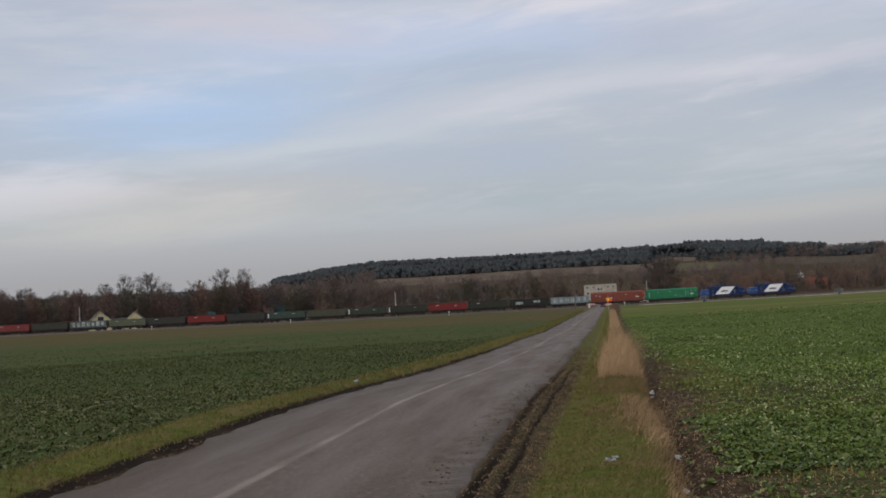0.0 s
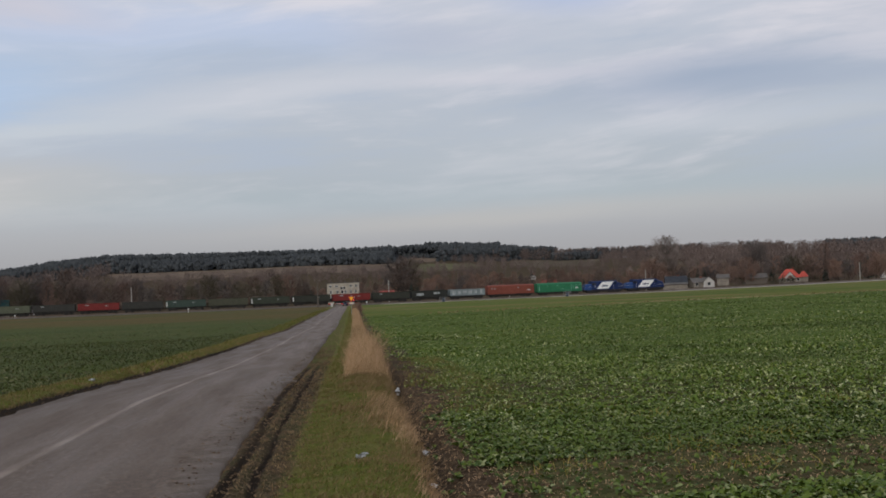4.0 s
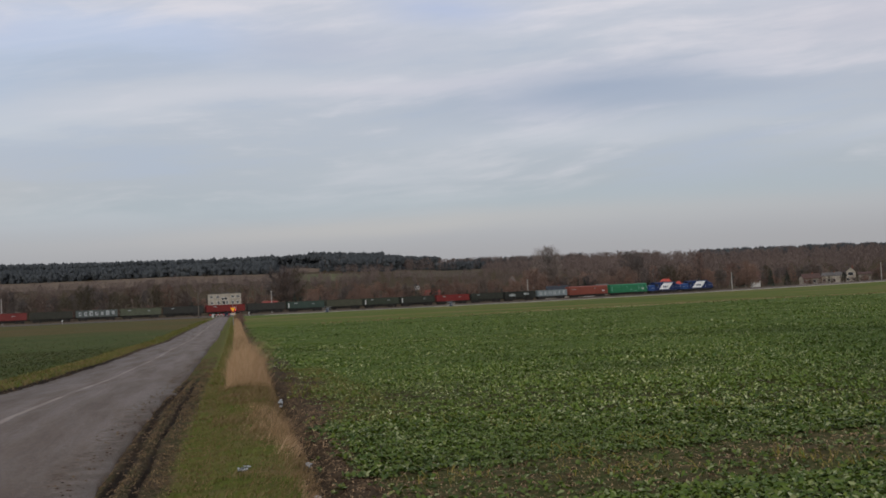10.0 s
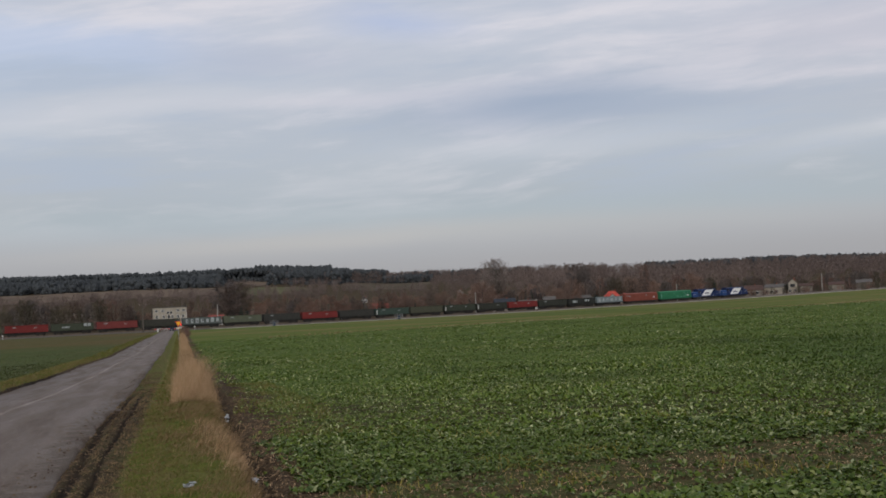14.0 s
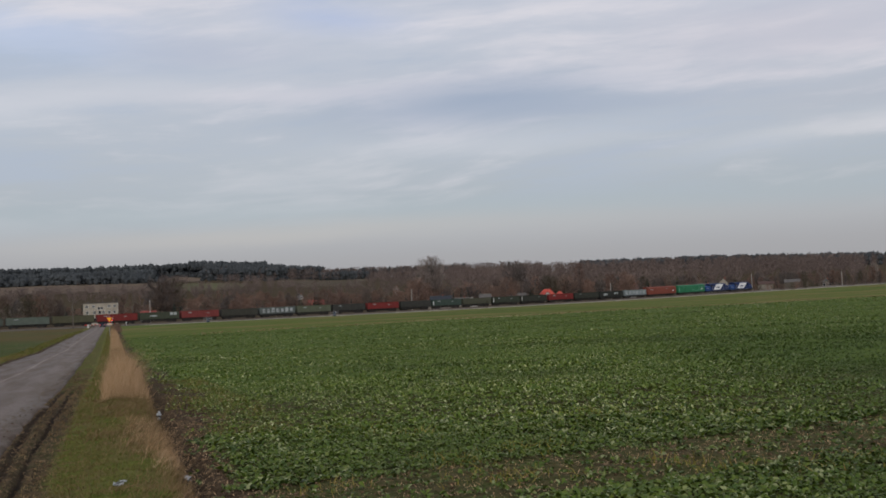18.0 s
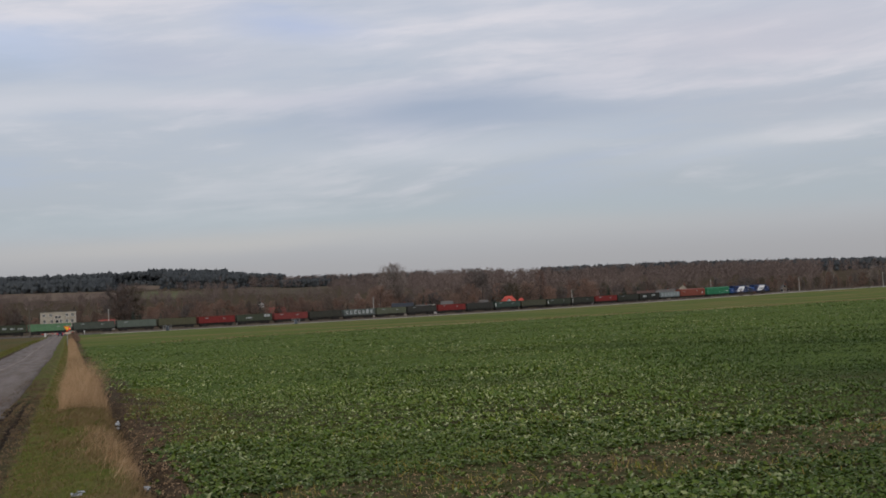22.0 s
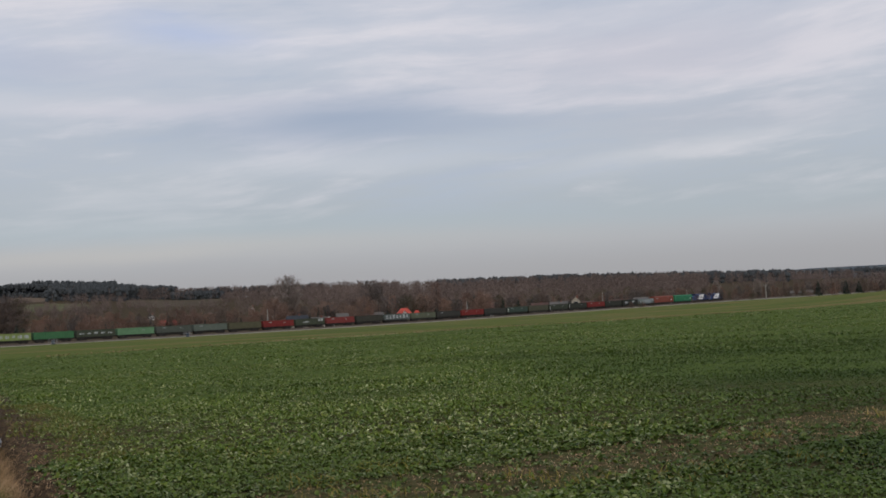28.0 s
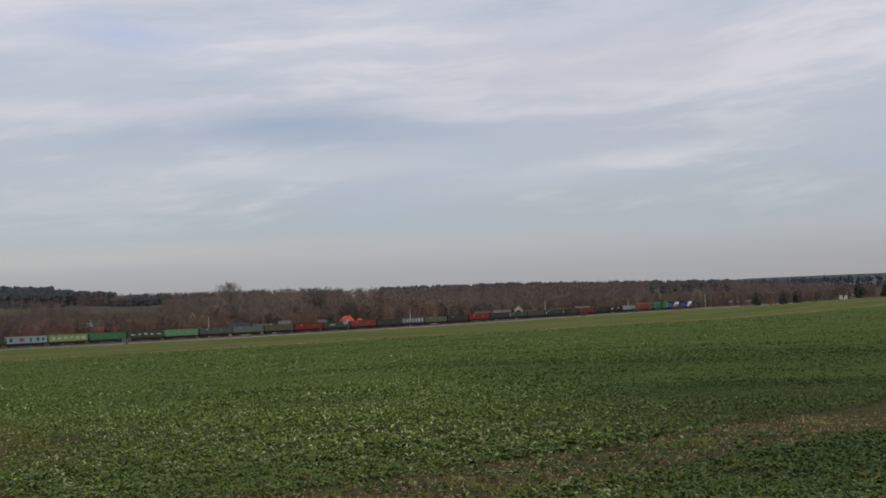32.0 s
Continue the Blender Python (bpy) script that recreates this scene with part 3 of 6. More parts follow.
def box(bm, x0, x1, y0, y1, z0, z1):
    v = [bm.verts.new((x, y, z)) for z in (z0, z1) for x, y in ((x0, y0), (x1, y0), (x1, y1), (x0, y1))]
    for f in ((3, 2, 1, 0), (4, 5, 6, 7), (0, 1, 5, 4), (1, 2, 6, 5), (2, 3, 7, 6), (3, 0, 4, 7)):
        bm.faces.new([v[i] for i in f])
    return v


def boxes(*dims):
    bm = bmesh.new()
    for d in dims:
        box(bm, *d)
    return bm


def bevelled(bm, width, segments=2):
    bmesh.ops.bevel(bm, geom=bm.edges[:], offset=width, segments=segments, affect="EDGES", profile=0.5)
    return bm


def tube(bm, p, q, r0, r1, n=8, caps=True):
    p, q = Vector(p), Vector(q)
    t = (q - p).normalized()
    a = t.orthogonal().normalized()
    b = t.cross(a)
    rings = []
    for c, r in ((p, r0), (q, r1)):
        rings.append([bm.verts.new(c + r * (math.cos(6.28318 * i / n) * a + math.sin(6.28318 * i / n) * b)) for i in range(n)])
    for i in range(n):
        bm.faces.new((rings[0][i], rings[0][(i + 1) % n], rings[1][(i + 1) % n], rings[1][i]))
    if caps:
        bm.faces.new(rings[0][::-1])
        bm.faces.new(rings[1])
    return bm


def prism(bm, outline, x0, x1):
    """An outline in y and z drawn out along x."""
    a = [bm.verts.new((x0, y, z)) for y, z in outline]
    b = [bm.verts.new((x1, y, z)) for y, z in outline]
    k = len(outline)
    for i in range(k):
        bm.faces.new((a[i], a[(i + 1) % k], b[(i + 1) % k], b[i]))
    bm.faces.new(a[::-1])
    bm.faces.new(b)
    bmesh.ops.recalc_face_normals(bm, faces=bm.faces[:])
    return bm


def thing(name, m, label, category, group="", kind=""):
    ob = new(name)
    ob.empty_display_size = 0.3
    ob.matrix_basis = m
    return tagged(ob, label, category, group, kind)


# ---- the ground: one sheet to the horizon ----


def make_ground():
    rings = [0.0, 1.0, 2.0, 3.0, 4.0, 5.0, 6.0]
    r = 6.0
    while r < 4900:
        r *= 1.018 if r < 60 else 1.03
        rings.append(r)
    azs = np.concatenate([np.arange(-66, -20, 0.4), np.arange(-20, 6, 0.17), np.arange(6, 32, 0.36), np.arange(32, 294, 4.0)])
    R, A = np.meshgrid(np.array(rings), np.radians(azs), indexing="ij")
    x, y = -R * np.sin(A), R * np.cos(A)
    z = height(x, y)
    nr, na = R.shape
    idx = np.arange(nr * na).reshape(nr, na)
    q = np.stack([idx[:-1], np.roll(idx, -1, 1)[:-1], np.roll(idx, -1, 1)[1:], idx[1:]], -1).reshape(-1, 4)
    me = fast_mesh("ground", np.stack([x, y, z], -1).reshape(-1, 3), q[:, ::-1], True)
    x, y, d = x.ravel(), y.ravel(), R.ravel()
    az = np.degrees(np.arctan2(-x, y))
    u = road_side(x, y)
    ul = -u - ROAD_W
    v, s = rail_offset(x, y)
    back_off = smooth(y, 26, 40)
    verge = smooth(u, 0.45 - 0.65 * back_off, 0.95 - 0.9 * back_off) * smooth(u, 2.0, 1.85) + smooth(ul, 0.22, 0.35) * smooth(ul, 1.5, 1.2)
    soil = smooth(u, -0.2, -0.05) * smooth(u, 1.05, 0.65) * (0.45 + 0.2 * smooth(y, 36, 20)) + smooth(u, 1.9, 2.05) * smooth(u, 2.75 + 0.3 * np.sin(y * 0.4) + 0.7 * smooth(y, 17, 24), 2.3) + smooth(ul, -0.1, 0.0) * smooth(ul, 0.34, 0.2)
    soil = soil * smooth(d, 330, 200) + np.maximum(0.5 * field_gap(x, y), 0.55 * smooth(d, 34, 18) * (u > 2.4))
    verge = verge + smooth(np.abs(v + 13), 9, 5) * (u > 5) * 0.4
    back = 0.55 * smooth(v, 6, 16)
    stripe = y - 123 - 0.25 * x
    far = np.where(u > 0, smooth(stripe, -3, 3), smooth(y + 0.35 * x + 9 * np.sin(x * 0.05), 85, 210))
    left = (u < -2).astype(float)
    dry = smooth(np.abs(stripe + 1.5 * np.sin(x * 0.06)), 5.5, 1.0) * (u > 4) * smooth(-az, 10, 22) * (0.62 + 0.25 * lumps(x, y, 0.06)) + 0.34 * field_gap(x, y) * (u > 2.9)
    mud = np.zeros_like(u)
    for c, half in ((0.24, 0.080), (0.50, 0.045)):
        mud += np.exp(-((u - c - 0.025 * np.sin(y * 0.5 + c * 9) - 0.012 * np.sin(y * 1.7)) / half) ** 2) * smooth(y, 34, 24) * (0.98 + 0.25 * lumps(x, y, 0.7) + 0.25 * lumps(x, y, 3.1))
    mud += 0.5 * np.exp(-((u - 2.12 - 0.06 * np.sin(y * 0.7)) / 0.15) ** 2) * smooth(y, 40, 25)
    mud += 0.75 * smooth(ul, -0.02, 0.04) * smooth(ul, 0.42, 0.24) * smooth(y, 70, 40) * (1 + 0.3 * lumps(x, y, 2.0))
    for shift in (0.0, -2.0):
        mud += 0.6 * np.exp(-((x + 13.15 - shift - 0.315 * (y - 32.4) - 0.2 * np.sin(y * 0.3)) / 0.35) ** 2) * smooth(y, 20, 26) * smooth(y, 75, 55) * (ul > 1.5) * (0.8 + 0.4 * lumps(x, y, 0.6))
    # how much of the painted haze the ground takes, by distance
    me.attributes.new("ridge_haze", "FLOAT", "POINT").data.foreach_set("value", smooth(d, 2200, 2600).astype(np.float32))
    me.attributes.new("wet_mud", "FLOAT", "POINT").data.foreach_set("value", np.clip(mud, 0, 1).astype(np.float32))
    for name, ch in (("zone_a", (verge, soil, back)), ("zone_b", (far, left, dry)), ("fields", far_fields(az, d))):
        att = me.color_attributes.new(name, "FLOAT_COLOR", "POINT")
        c = np.ones((len(x), 4), np.float32)
        for i, k in enumerate(ch):
            c[:, i] = np.clip(k, 0, 1)
        att.data.foreach_set("color", c.ravel())
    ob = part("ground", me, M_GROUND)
    tagged(ob, "rolling winter farmland of green crop, soil and dry grass", "ground", kind="structure")


make_ground()


def make_road():
    ys = np.concatenate([np.arange(-60, 60, 0.5), np.arange(60, 470, 4.0)])
    us = np.array([-1.0, -0.97, -0.9, -0.7, -0.4, 0, 0.4, 0.7, 0.9, 0.97, 1.0]) * ROAD_W / 2
    rng = np.random.default_rng(3)
    verts, uvs = [], []
    for y in ys:
        wob = 0.05 * rng.standard_normal(2)
        for i, u in enumerate(us):
            e = u + (wob[0] if i < 2 else 0.17 * float(smooth(y, 45, 25)) + wob[1] if i > 8 else 0)
            x = (ROAD_L + ROAD_R) / 2 + ROAD_M * y + e
            crown = 0.02 - 0.04 * (u / (ROAD_W / 2)) ** 2
            d = math.hypot(x, y)
            c = float(height(x - e + min(u, 1.6), y)) + 0.10
            if abs(float(rail_offset(x, y)[0])) < 14:
                c = float(rail_z(55.0)) - 0.02 - 0.6 * max(0.0, (abs(float(rail_offset(x, y)[0])) - 4) / 10)
                crown = 0
            verts.append((x, y, c + crown - (0.10 if i in (0, 10) else 0.0)))
            uvs.append((u, y))
    k = len(us)
    quads = [(j * k + i, j * k + i + 1, (j + 1) * k + i + 1, (j + 1) * k + i) for j in range(len(ys) - 1) for i in range(k - 1)]
    me = fast_mesh("road", verts, quads, True)
    lay = me.uv_layers.new(name="plan")
    loops = np.empty(len(me.loops), np.int32)
    me.loops.foreach_get("vertex_index", loops)
    lay.data.foreach_set("uv", np.asarray(uvs, np.float32)[loops].ravel())
    tagged(part("road", me, M_ASPHALT), "narrow worn asphalt country road with muddy edges", "road", kind="structure")


make_road()


def ribbon_along(name, section, s0, s1, step, material, label, category, smooth_faces=False):
    """A section (across, up) swept along the railway."""
    ss = np.arange(s0, s1 + 0.1, step)
    verts = []
    for s in ss:
        p, h = along_rail(s)
        n = (-math.sin(h), math.cos(h))
        verts += [(p[0] + n[0] * a, p[1] + n[1] * a, float(rail_z(s)) + z) for a, z in section]
    k = len(section)
    quads = [(j * k + i, (j + 1) * k + i, (j + 1) * k + i + 1, j * k + i + 1) for j in range(len(ss) - 1) for i in range(k - 1)]
    return tagged(part(name, fast_mesh(name, verts, quads, smooth_faces), material), label, category, kind="structure")


ribbon_along("track_bed", [(-4.6, -0.66), (-2.4, -0.17), (2.4, -0.17), (4.6, -0.66)], -420, 900, 10, M_BALLAST, "grey stone ballast bed of the railway", "track bed")
ribbon_along("service_path", [(-8.6, -0.72), (-8.2, -0.52), (-5.2, -0.50), (-4.4, -0.60)], 62, 700, 10, M_SAND, "pale sandy service path beside the railway", "path")
for side in (-0.8, 0.8):
    ribbon_along("rail", [(side - 0.05, -0.17), (side - 0.035, 0.0), (side + 0.035, 0.0), (side + 0.05, -0.17)], -420, 900, 10, M_STEEL, "rusty steel rail of the railway track", "rail")

# ---- trees ----


def ribs(p, q, w0, w1, rng):
    """A flat sliver from p to q, as two crossed quads."""
    t = q - p
    a = np.cross(t, rng.standard_normal(3))
    a /= np.linalg.norm(a) + 1e-9
    return [p - a * w0, p + a * w0, q + a * w1, q - a * w1]


def tri_tube(p, q, r0, r1):
    t = q - p
    a = np.cross(t, [0.3, 0.9, 0.2])
    a /= np.linalg.norm(a) + 1e-9
    b = np.cross(t, a)
    b /= np.linalg.norm(b) + 1e-9
    out = []
    for c, r in ((p, r0), (q, r1)):
        out += [c + r * (math.cos(k) * a + math.sin(k) * b) for k in (0, 1.571, 3.142, 4.712)]
    return out, [(0, 1, 5, 4), (1, 2, 6, 5), (2, 3, 7, 6), (3, 0, 4, 7)]


def bare_tree(seed, spread=0.30, start=0.25, limbs=22, subs=5, twigs=5, fan=1.0, droop=0.0, thick=0.016, twig_w=0.0022, lean=0.02, slivers=False, ragged=0.3):
    """A leafless tree of unit height with a rounded crown: (wood verts, quads), (twig verts, quads)."""
    rng = np.random.default_rng(seed)
    wood_v, wood_q, twig_v, twig_q = [], [], [], []

    def limb(p, q, r0, r1):
        if slivers:
            return twig(p, q, r0, r1)
        v, f = tri_tube(p, q, r0, r1)
        k = len(wood_v)
        wood_v.extend(v)
        wood_q.extend([tuple(i + k for i in t) for t in f])

    def twig(p, q, w0, w1):
        k = len(twig_v)
        twig_v.extend(ribs(p, q, w0, w1, rng))
        twig_q.append((k, k + 1, k + 2, k + 3))

    mid, tall = (start + 1) / 2, (1 - start) / 2
    top = mid + 0.55 * tall
    bend = lean * rng.standard_normal((7, 2)).cumsum(0)
    pts = [np.array([bend[i, 0] * i / 6, bend[i, 1] * i / 6, top * i / 6]) for i in range(7)]
    for i in range(6):
        limb(pts[i], pts[i + 1], thick * (1 - i / 6.8), thick * (1 - (i + 1) / 6.8))
    uneven = 1.04 - ragged * rng.random(7)
    for i in range(limbs):
        turn = 2.4 * i + 0.8 * rng.random()
        v = -0.8 + 1.8 * (i + rng.random()) / limbs
        k = (0.72 + 0.28 * rng.random()) * uneven[i % 7]
        ring = spread * math.sqrt(max(0.03, 1 - v * v)) * k
        q = np.array([math.cos(turn) * ring, math.sin(turn) * ring, mid + v * tall * (0.8 + 0.2 * k)])
        z = min(max(q[2] - ring * fan - 0.06, start * 0.8 + 0.1 * tall * rng.random()), top * 0.98)
        j = min(5, int(z / top * 6))
        p = pts[j] + (pts[j + 1] - pts[j]) * (z / top * 6 - j)
        m = (p + q) / 2 + np.array([math.cos(turn), math.sin(turn), -0.5]) * 0.12 * ring + 0.04 * ring * rng.standard_normal(3)
        limb(p, m, thick * 0.30, thick * 0.18)
        limb(m, q, thick * 0.18, thick * 0.06)
        for _ in range(subs):
            g = 0.3 + 0.7 * rng.random()
            b = m + (q - m) * (g * 2 - 1) if g > 0.5 else p + (m - p) * g * 2
            w = (q - p) / (np.linalg.norm(q - p) + 1e-6) + 0.55 * rng.standard_normal(3) + np.array([0, 0, 0.25])
            ln = (0.30 + 0.3 * rng.random()) * spread
            e = b + w / np.linalg.norm(w) * ln
            r = math.sqrt((e[0] ** 2 + e[1] ** 2) / spread ** 2 + ((e[2] - mid) / tall) ** 2)
            if r > 1.02:
                e = b + (e - b) * max(0.25, 1.02 / r)
            twig(b, e, twig_w * 1.5, twig_w)
            for _ in range(twigs):
                c = b + (e - b) * (0.2 + 0.8 * rng.random())
                w2 = w / np.linalg.norm(w) + 0.55 * rng.standard_normal(3) + np.array([0, 0, 0.2 - droop])
                l2 = ln * (0.3 + 0.35 * rng.random())
                c2 = c + w2 / np.linalg.norm(w2) * l2
                twig(c, c2, twig_w, twig_w * 0.7)
                if not slivers:
                    for _ in range(3):
                        w3 = w2 / np.linalg.norm(w2) + 0.5 * rng.standard_normal(3) + np.array([0, 0, -droop])
                        c3 = c + (c2 - c) * (0.3 + 0.7 * rng.random())
                        twig(c3, c3 + w3 / np.linalg.norm(w3) * l2 * 0.7, twig_w * 0.7, twig_w * 0.4)
    return (np.array(wood_v), np.array(wood_q)), (np.array(twig_v), np.array(twig_q))


def conifer(seed, spruce=True, tufts=120, low=0.45, size=0.055):
    """A unit-high spruce or pine: (trunk), (needle tufts)."""
    rng = np.random.default_rng(seed)
    v, f = tri_tube(np.zeros(3), np.array([0, 0, 0.95]), 0.014, 0.003)
    tv, tq = [], []
    for i in range(tufts):
        if spruce:
            k = 0.08 + 0.92 * (i + rng.random()) / tufts
            r = 0.17 * (1 - k) + 0.012
        else:
            k = low + (1 - low) * rng.random()
            r = 0.17 * math.sqrt(max(0.02, 1 - ((k - 0.5 - low / 2) / (0.55 - low / 2)) ** 2)) * rng.random() ** 0.4
        a = 6.283 * rng.random()
        c = np.array([math.cos(a) * r * 0.55, math.sin(a) * r * 0.55, k])
        out = np.array([math.cos(a), math.sin(a), -0.35 if spruce else 0.3 * rng.standard_normal()])
        s = (0.035 + 0.09 * (1 - k)) if spruce else size
        side = np.array([-math.sin(a), math.cos(a), 0.5 * rng.standard_normal()]) * s * 0.6
        b = len(tv)
        tv += [c - side * 0.5, c + side * 0.5, c + out * s + side * 0.7, c + out * s - side * 0.7]
        tq.append((b, b + 1, b + 2, b + 3))
    return (np.array(v), np.array(f)), (np.array(tv), np.array(tq))


def pine_crown(seed):
    """The crown of a far pine, of unit size: a lumpy closed form with small tufts on it."""
    rng = np.random.default_rng(seed)
    n, rows = 8, 6
    v, q = [], []
    for j in range(rows):
        k = j / (rows - 1)
        r = 0.46 * math.sqrt(max(0.03, 1 - (2 * k - 1) ** 2)) * (1.1 - 0.25 * k)
        for i in range(n):
            a = 6.283 * (i + 0.5 * (j % 2)) / n
            w = r * (0.75 + 0.45 * rng.random())
            v.append(np.array([math.cos(a) * w, math.sin(a) * w, k + 0.05 * rng.standard_normal()]))
    for j in range(rows - 1):
        q += [(j * n + i, j * n + (i + 1) % n, (j + 1) * n + (i + 1) % n, (j + 1) * n + i) for i in range(n)]
    for c in list(v)[n:]:
        if rng.random() < 0.6:
            out = np.array([c[0], c[1], 0.4 * (c[2] - 0.4)]) * 0.3 + 0.03 * rng.standard_normal(3)
            side = 0.06 * rng.standard_normal(3)
            b = len(v)
            v += [c - side, c + side, c + out + side * 0.3, c + out - side * 0.3]
            q.append((b, b + 1, b + 2, b + 3))
    return np.array(v), np.array(q)


def merged(name, templates, places):
    """One mesh of many copies: places are rows (template, x, y, z, turn, wide, high)."""
    V, Q, base = [], [], 0
    for k, x, y, z, turn, wide, high in places:
        v, q = templates[int(k)]
        c, s = math.cos(turn), math.sin(turn)
        V.append(np.stack([x + wide * (c * v[:, 0] - s * v[:, 1]), y + wide * (s * v[:, 0] + c * v[:, 1]), z + high * v[:, 2]], -1))
        Q.append(q + base)
        base += len(v)
    return fast_mesh(name, np.concatenate(V), np.concatenate(Q))


TREES = {}


def tree_kind(key, name, wood, twigs, wood_mat, twig_mat, label, category="tree"):
    """Keeps the meshes of one kind of tree, of unit height."""
    TREES[key] = (name, fast_mesh("trunk", *wood), fast_mesh("crown", *twigs), wood_mat, twig_mat, label, category)


def plant_tree(key, az, d, h, group="", wide=1.0, place=None):
    name, trunk, crown, wm, tm, label, category = TREES[key]
    x, y, z = place or at(az, d)
    root = thing(name, pose(x, y, z - 0.1, 0, 0, (az * 997 + d * 31) % 360), label, category, group)
    root.scale = (h * wide, h * wide, h)
    part("trunk", trunk, wm, root)
    part("crown", crown, tm, root)
    return root


for i in range(6):
    tree_kind(f"oak{i}", "bare_tree", *bare_tree(10 + i, spread=0.30, start=0.24, limbs=34, subs=6, twig_w=0.0026), M_BARK, (M_TWIG, M_TWIG_GREY, M_TWIG_OLIVE)[i % 3], "leafless broad-crowned deciduous tree with bare twigs")
    tree_kind(f"alder{i}", "slender_tree", *bare_tree(40 + i, spread=0.18, start=0.16, limbs=34, subs=6, fan=1.4, twig_w=0.0026), M_BARK, (M_TWIG_RED, M_TWIG_GREY, M_TWIG_RED, M_TWIG)[i % 4], "leafless slender tree with brown bare twigs")
    tree_kind(f"orchard{i}", "fruit_tree", *bare_tree(170 + i, spread=0.38, start=0.10, limbs=34, subs=6, twig_w=0.0032, thick=0.014), M_BARK, (M_TWIG_WARM, M_TWIG_WARM, M_TWIG_RED)[i % 3], "leafless spreading fruit tree with warm brown twigs")
    tree_kind(f"bush{i}", "shrub", *bare_tree(70 + i, spread=0.6, start=0.02, limbs=22, thick=0.012, twig_w=0.005, twigs=4), M_BARK, (M_TWIG_RED, M_TWIG, M_TWIG_OLIVE)[i % 3], "bare brown thicket shrub beyond the railway", "shrub")
for i in range(3):
    tree_kind(f"birch{i}", "birch_tree", *bare_tree(90 + i, spread=0.15, start=0.26, limbs=22, fan=1.2, droop=0.9, thick=0.012), M_BIRCH, M_TWIG_RED, "slender bare birch with a pale trunk", "birch")
    tree_kind(f"spruce{i}", "spruce_tree", *conifer(110 + i, True, 220), M_BARK, M_NEEDLE, "dark green pointed spruce tree", "spruce")
    tree_kind(f"pine{i}", "pine_tree", *conifer(120 + i, False, 200), M_BARK, M_NEEDLE, "dark green pine with a rounded crown", "pine")
    tree_kind(f"poplar{i}", "tall_bare_tree", *bare_tree(130 + i, spread=0.23, start=0.30, limbs=80, subs=7, fan=1.5, thick=0.016, twig_w=0.0013, ragged=0.12), M_BARK, M_TWIG_PALE, "tall bare tree with a rounded crown of pale upright twigs")
for i in range(4):
    tree_kind(f"elm{i}", "tall_bare_tree", *bare_tree(150 + i, spread=0.19, start=0.52 + 0.04 * (i % 3), limbs=32, subs=6, fan=0.8, thick=0.013, twig_w=0.0015, ragged=0.15), M_BARK, M_TWIG_GREY, "tall bare tree with a long trunk and a small round crown")
# single trees that stand out: kind, bearing, distance, height, width
for key, az, d, h, wide in (
        ("elm0", 11.40, 520, 24.5, 1.0), ("elm1", 10.32, 525, 24, 0.9), ("elm2", 15.10, 515, 24, 1.25), ("elm3", 16.2, 520, 23.5, 0.9), ("elm0", 17.2, 540, 21, 1.0), ("elm1", 20.9, 530, 20.5, 1.2), ("elm2", 22.0, 525, 19, 1.1), ("elm3", 14.2, 560, 20, 1.0),
        ("poplar0", -25.15, 620, 26.5, 1.3), ("elm0", -29.45, 640, 22.5, 1.5), ("elm2", -29.8, 650, 21, 1.2), ("oak1", -11.15, 505, 19.0, 1.25), ("oak2", -11.75, 520, 18, 1.25), ("oak3", -11.45, 490, 17, 1.3),
        ("spruce0", -57.15, 700, 13.0, 1.2), ("spruce1", -58.4, 720, 10.5, 1.5), ("spruce2", -34.9, 560, 10.5, 1.1), ("spruce0", -36.4, 570, 8.5, 1.0), ("spruce1", -37.2, 575, 8, 1.0),
        ("spruce2", -37.9, 580, 7.5, 1.0), ("spruce0", -52.3, 720, 9.5, 1.2), ("spruce1", -53.6, 730, 9, 1.3), ("spruce2", -54.2, 720, 8, 1.4), ("spruce1", -27.0, 560, 9, 1.2), ("spruce0", -19.1, 560, 9, 1.6),
        ("bush0", -38.9, 572, 3.5, 0.7), ("bush1", -39.7, 576, 3.2, 0.7), ("bush2", -40.75, 578, 3.0, 0.8), ("bush3", -38.3, 570, 3.0, 0.8), ("poplar1", -49.4, 690, 12, 1.0), ("poplar2", -47.4, 680, 12, 0.9), ("alder2", -32.9, 620, 20, 1.0), ("spruce2", -39.35, 600, 7, 2.0), ("pine0", -39.9, 575, 5, 2.0)):
    plant_tree(key, az, d, h, "landmark trees", wide)

rng = random.Random(5)


def in_field(az, d):
    return any(a1 < az < a0 and d0 < d < d1 for a0, a1, d0, d1, kind in FIELDS)


# belts beyond the railway: bearings, distances, heights, number, kinds
for a0, a1, d0, d1, h0, h1, count, kinds in (
        (23.5, 9, 440, 620, 13.5, 18.0, 125, ("oak", "alder", "oak", "alder")), (9, 4.5, 450, 640, 10, 18, 26, ("oak", "alder", "oak")), (4.5, -6.5, 450, 640, 9, 14, 40, ("oak", "alder", "oak")),
        (-6.5, -24, 470, 700, 5, 10, 84, ("orchard", "orchard", "alder", "orchard", "oak", "spruce")), (-9, -24, 650, 900, 6, 10, 56, ("orchard", "alder", "orchard", "birch")),
        (-24, -36, 500, 760, 7, 13, 92, ("orchard", "oak", "alder", "orchard", "orchard", "spruce", "birch")),
        (-36, -48, 600, 820, 6, 11, 72, ("alder", "birch", "oak", "alder")), (-48, -58, 700, 900, 6, 9.5, 64, ("alder", "oak", "alder"))):
    for i in range(count):
        az = a0 + (a1 - a0) * (i + rng.random()) / count
        key = rng.choice(kinds)
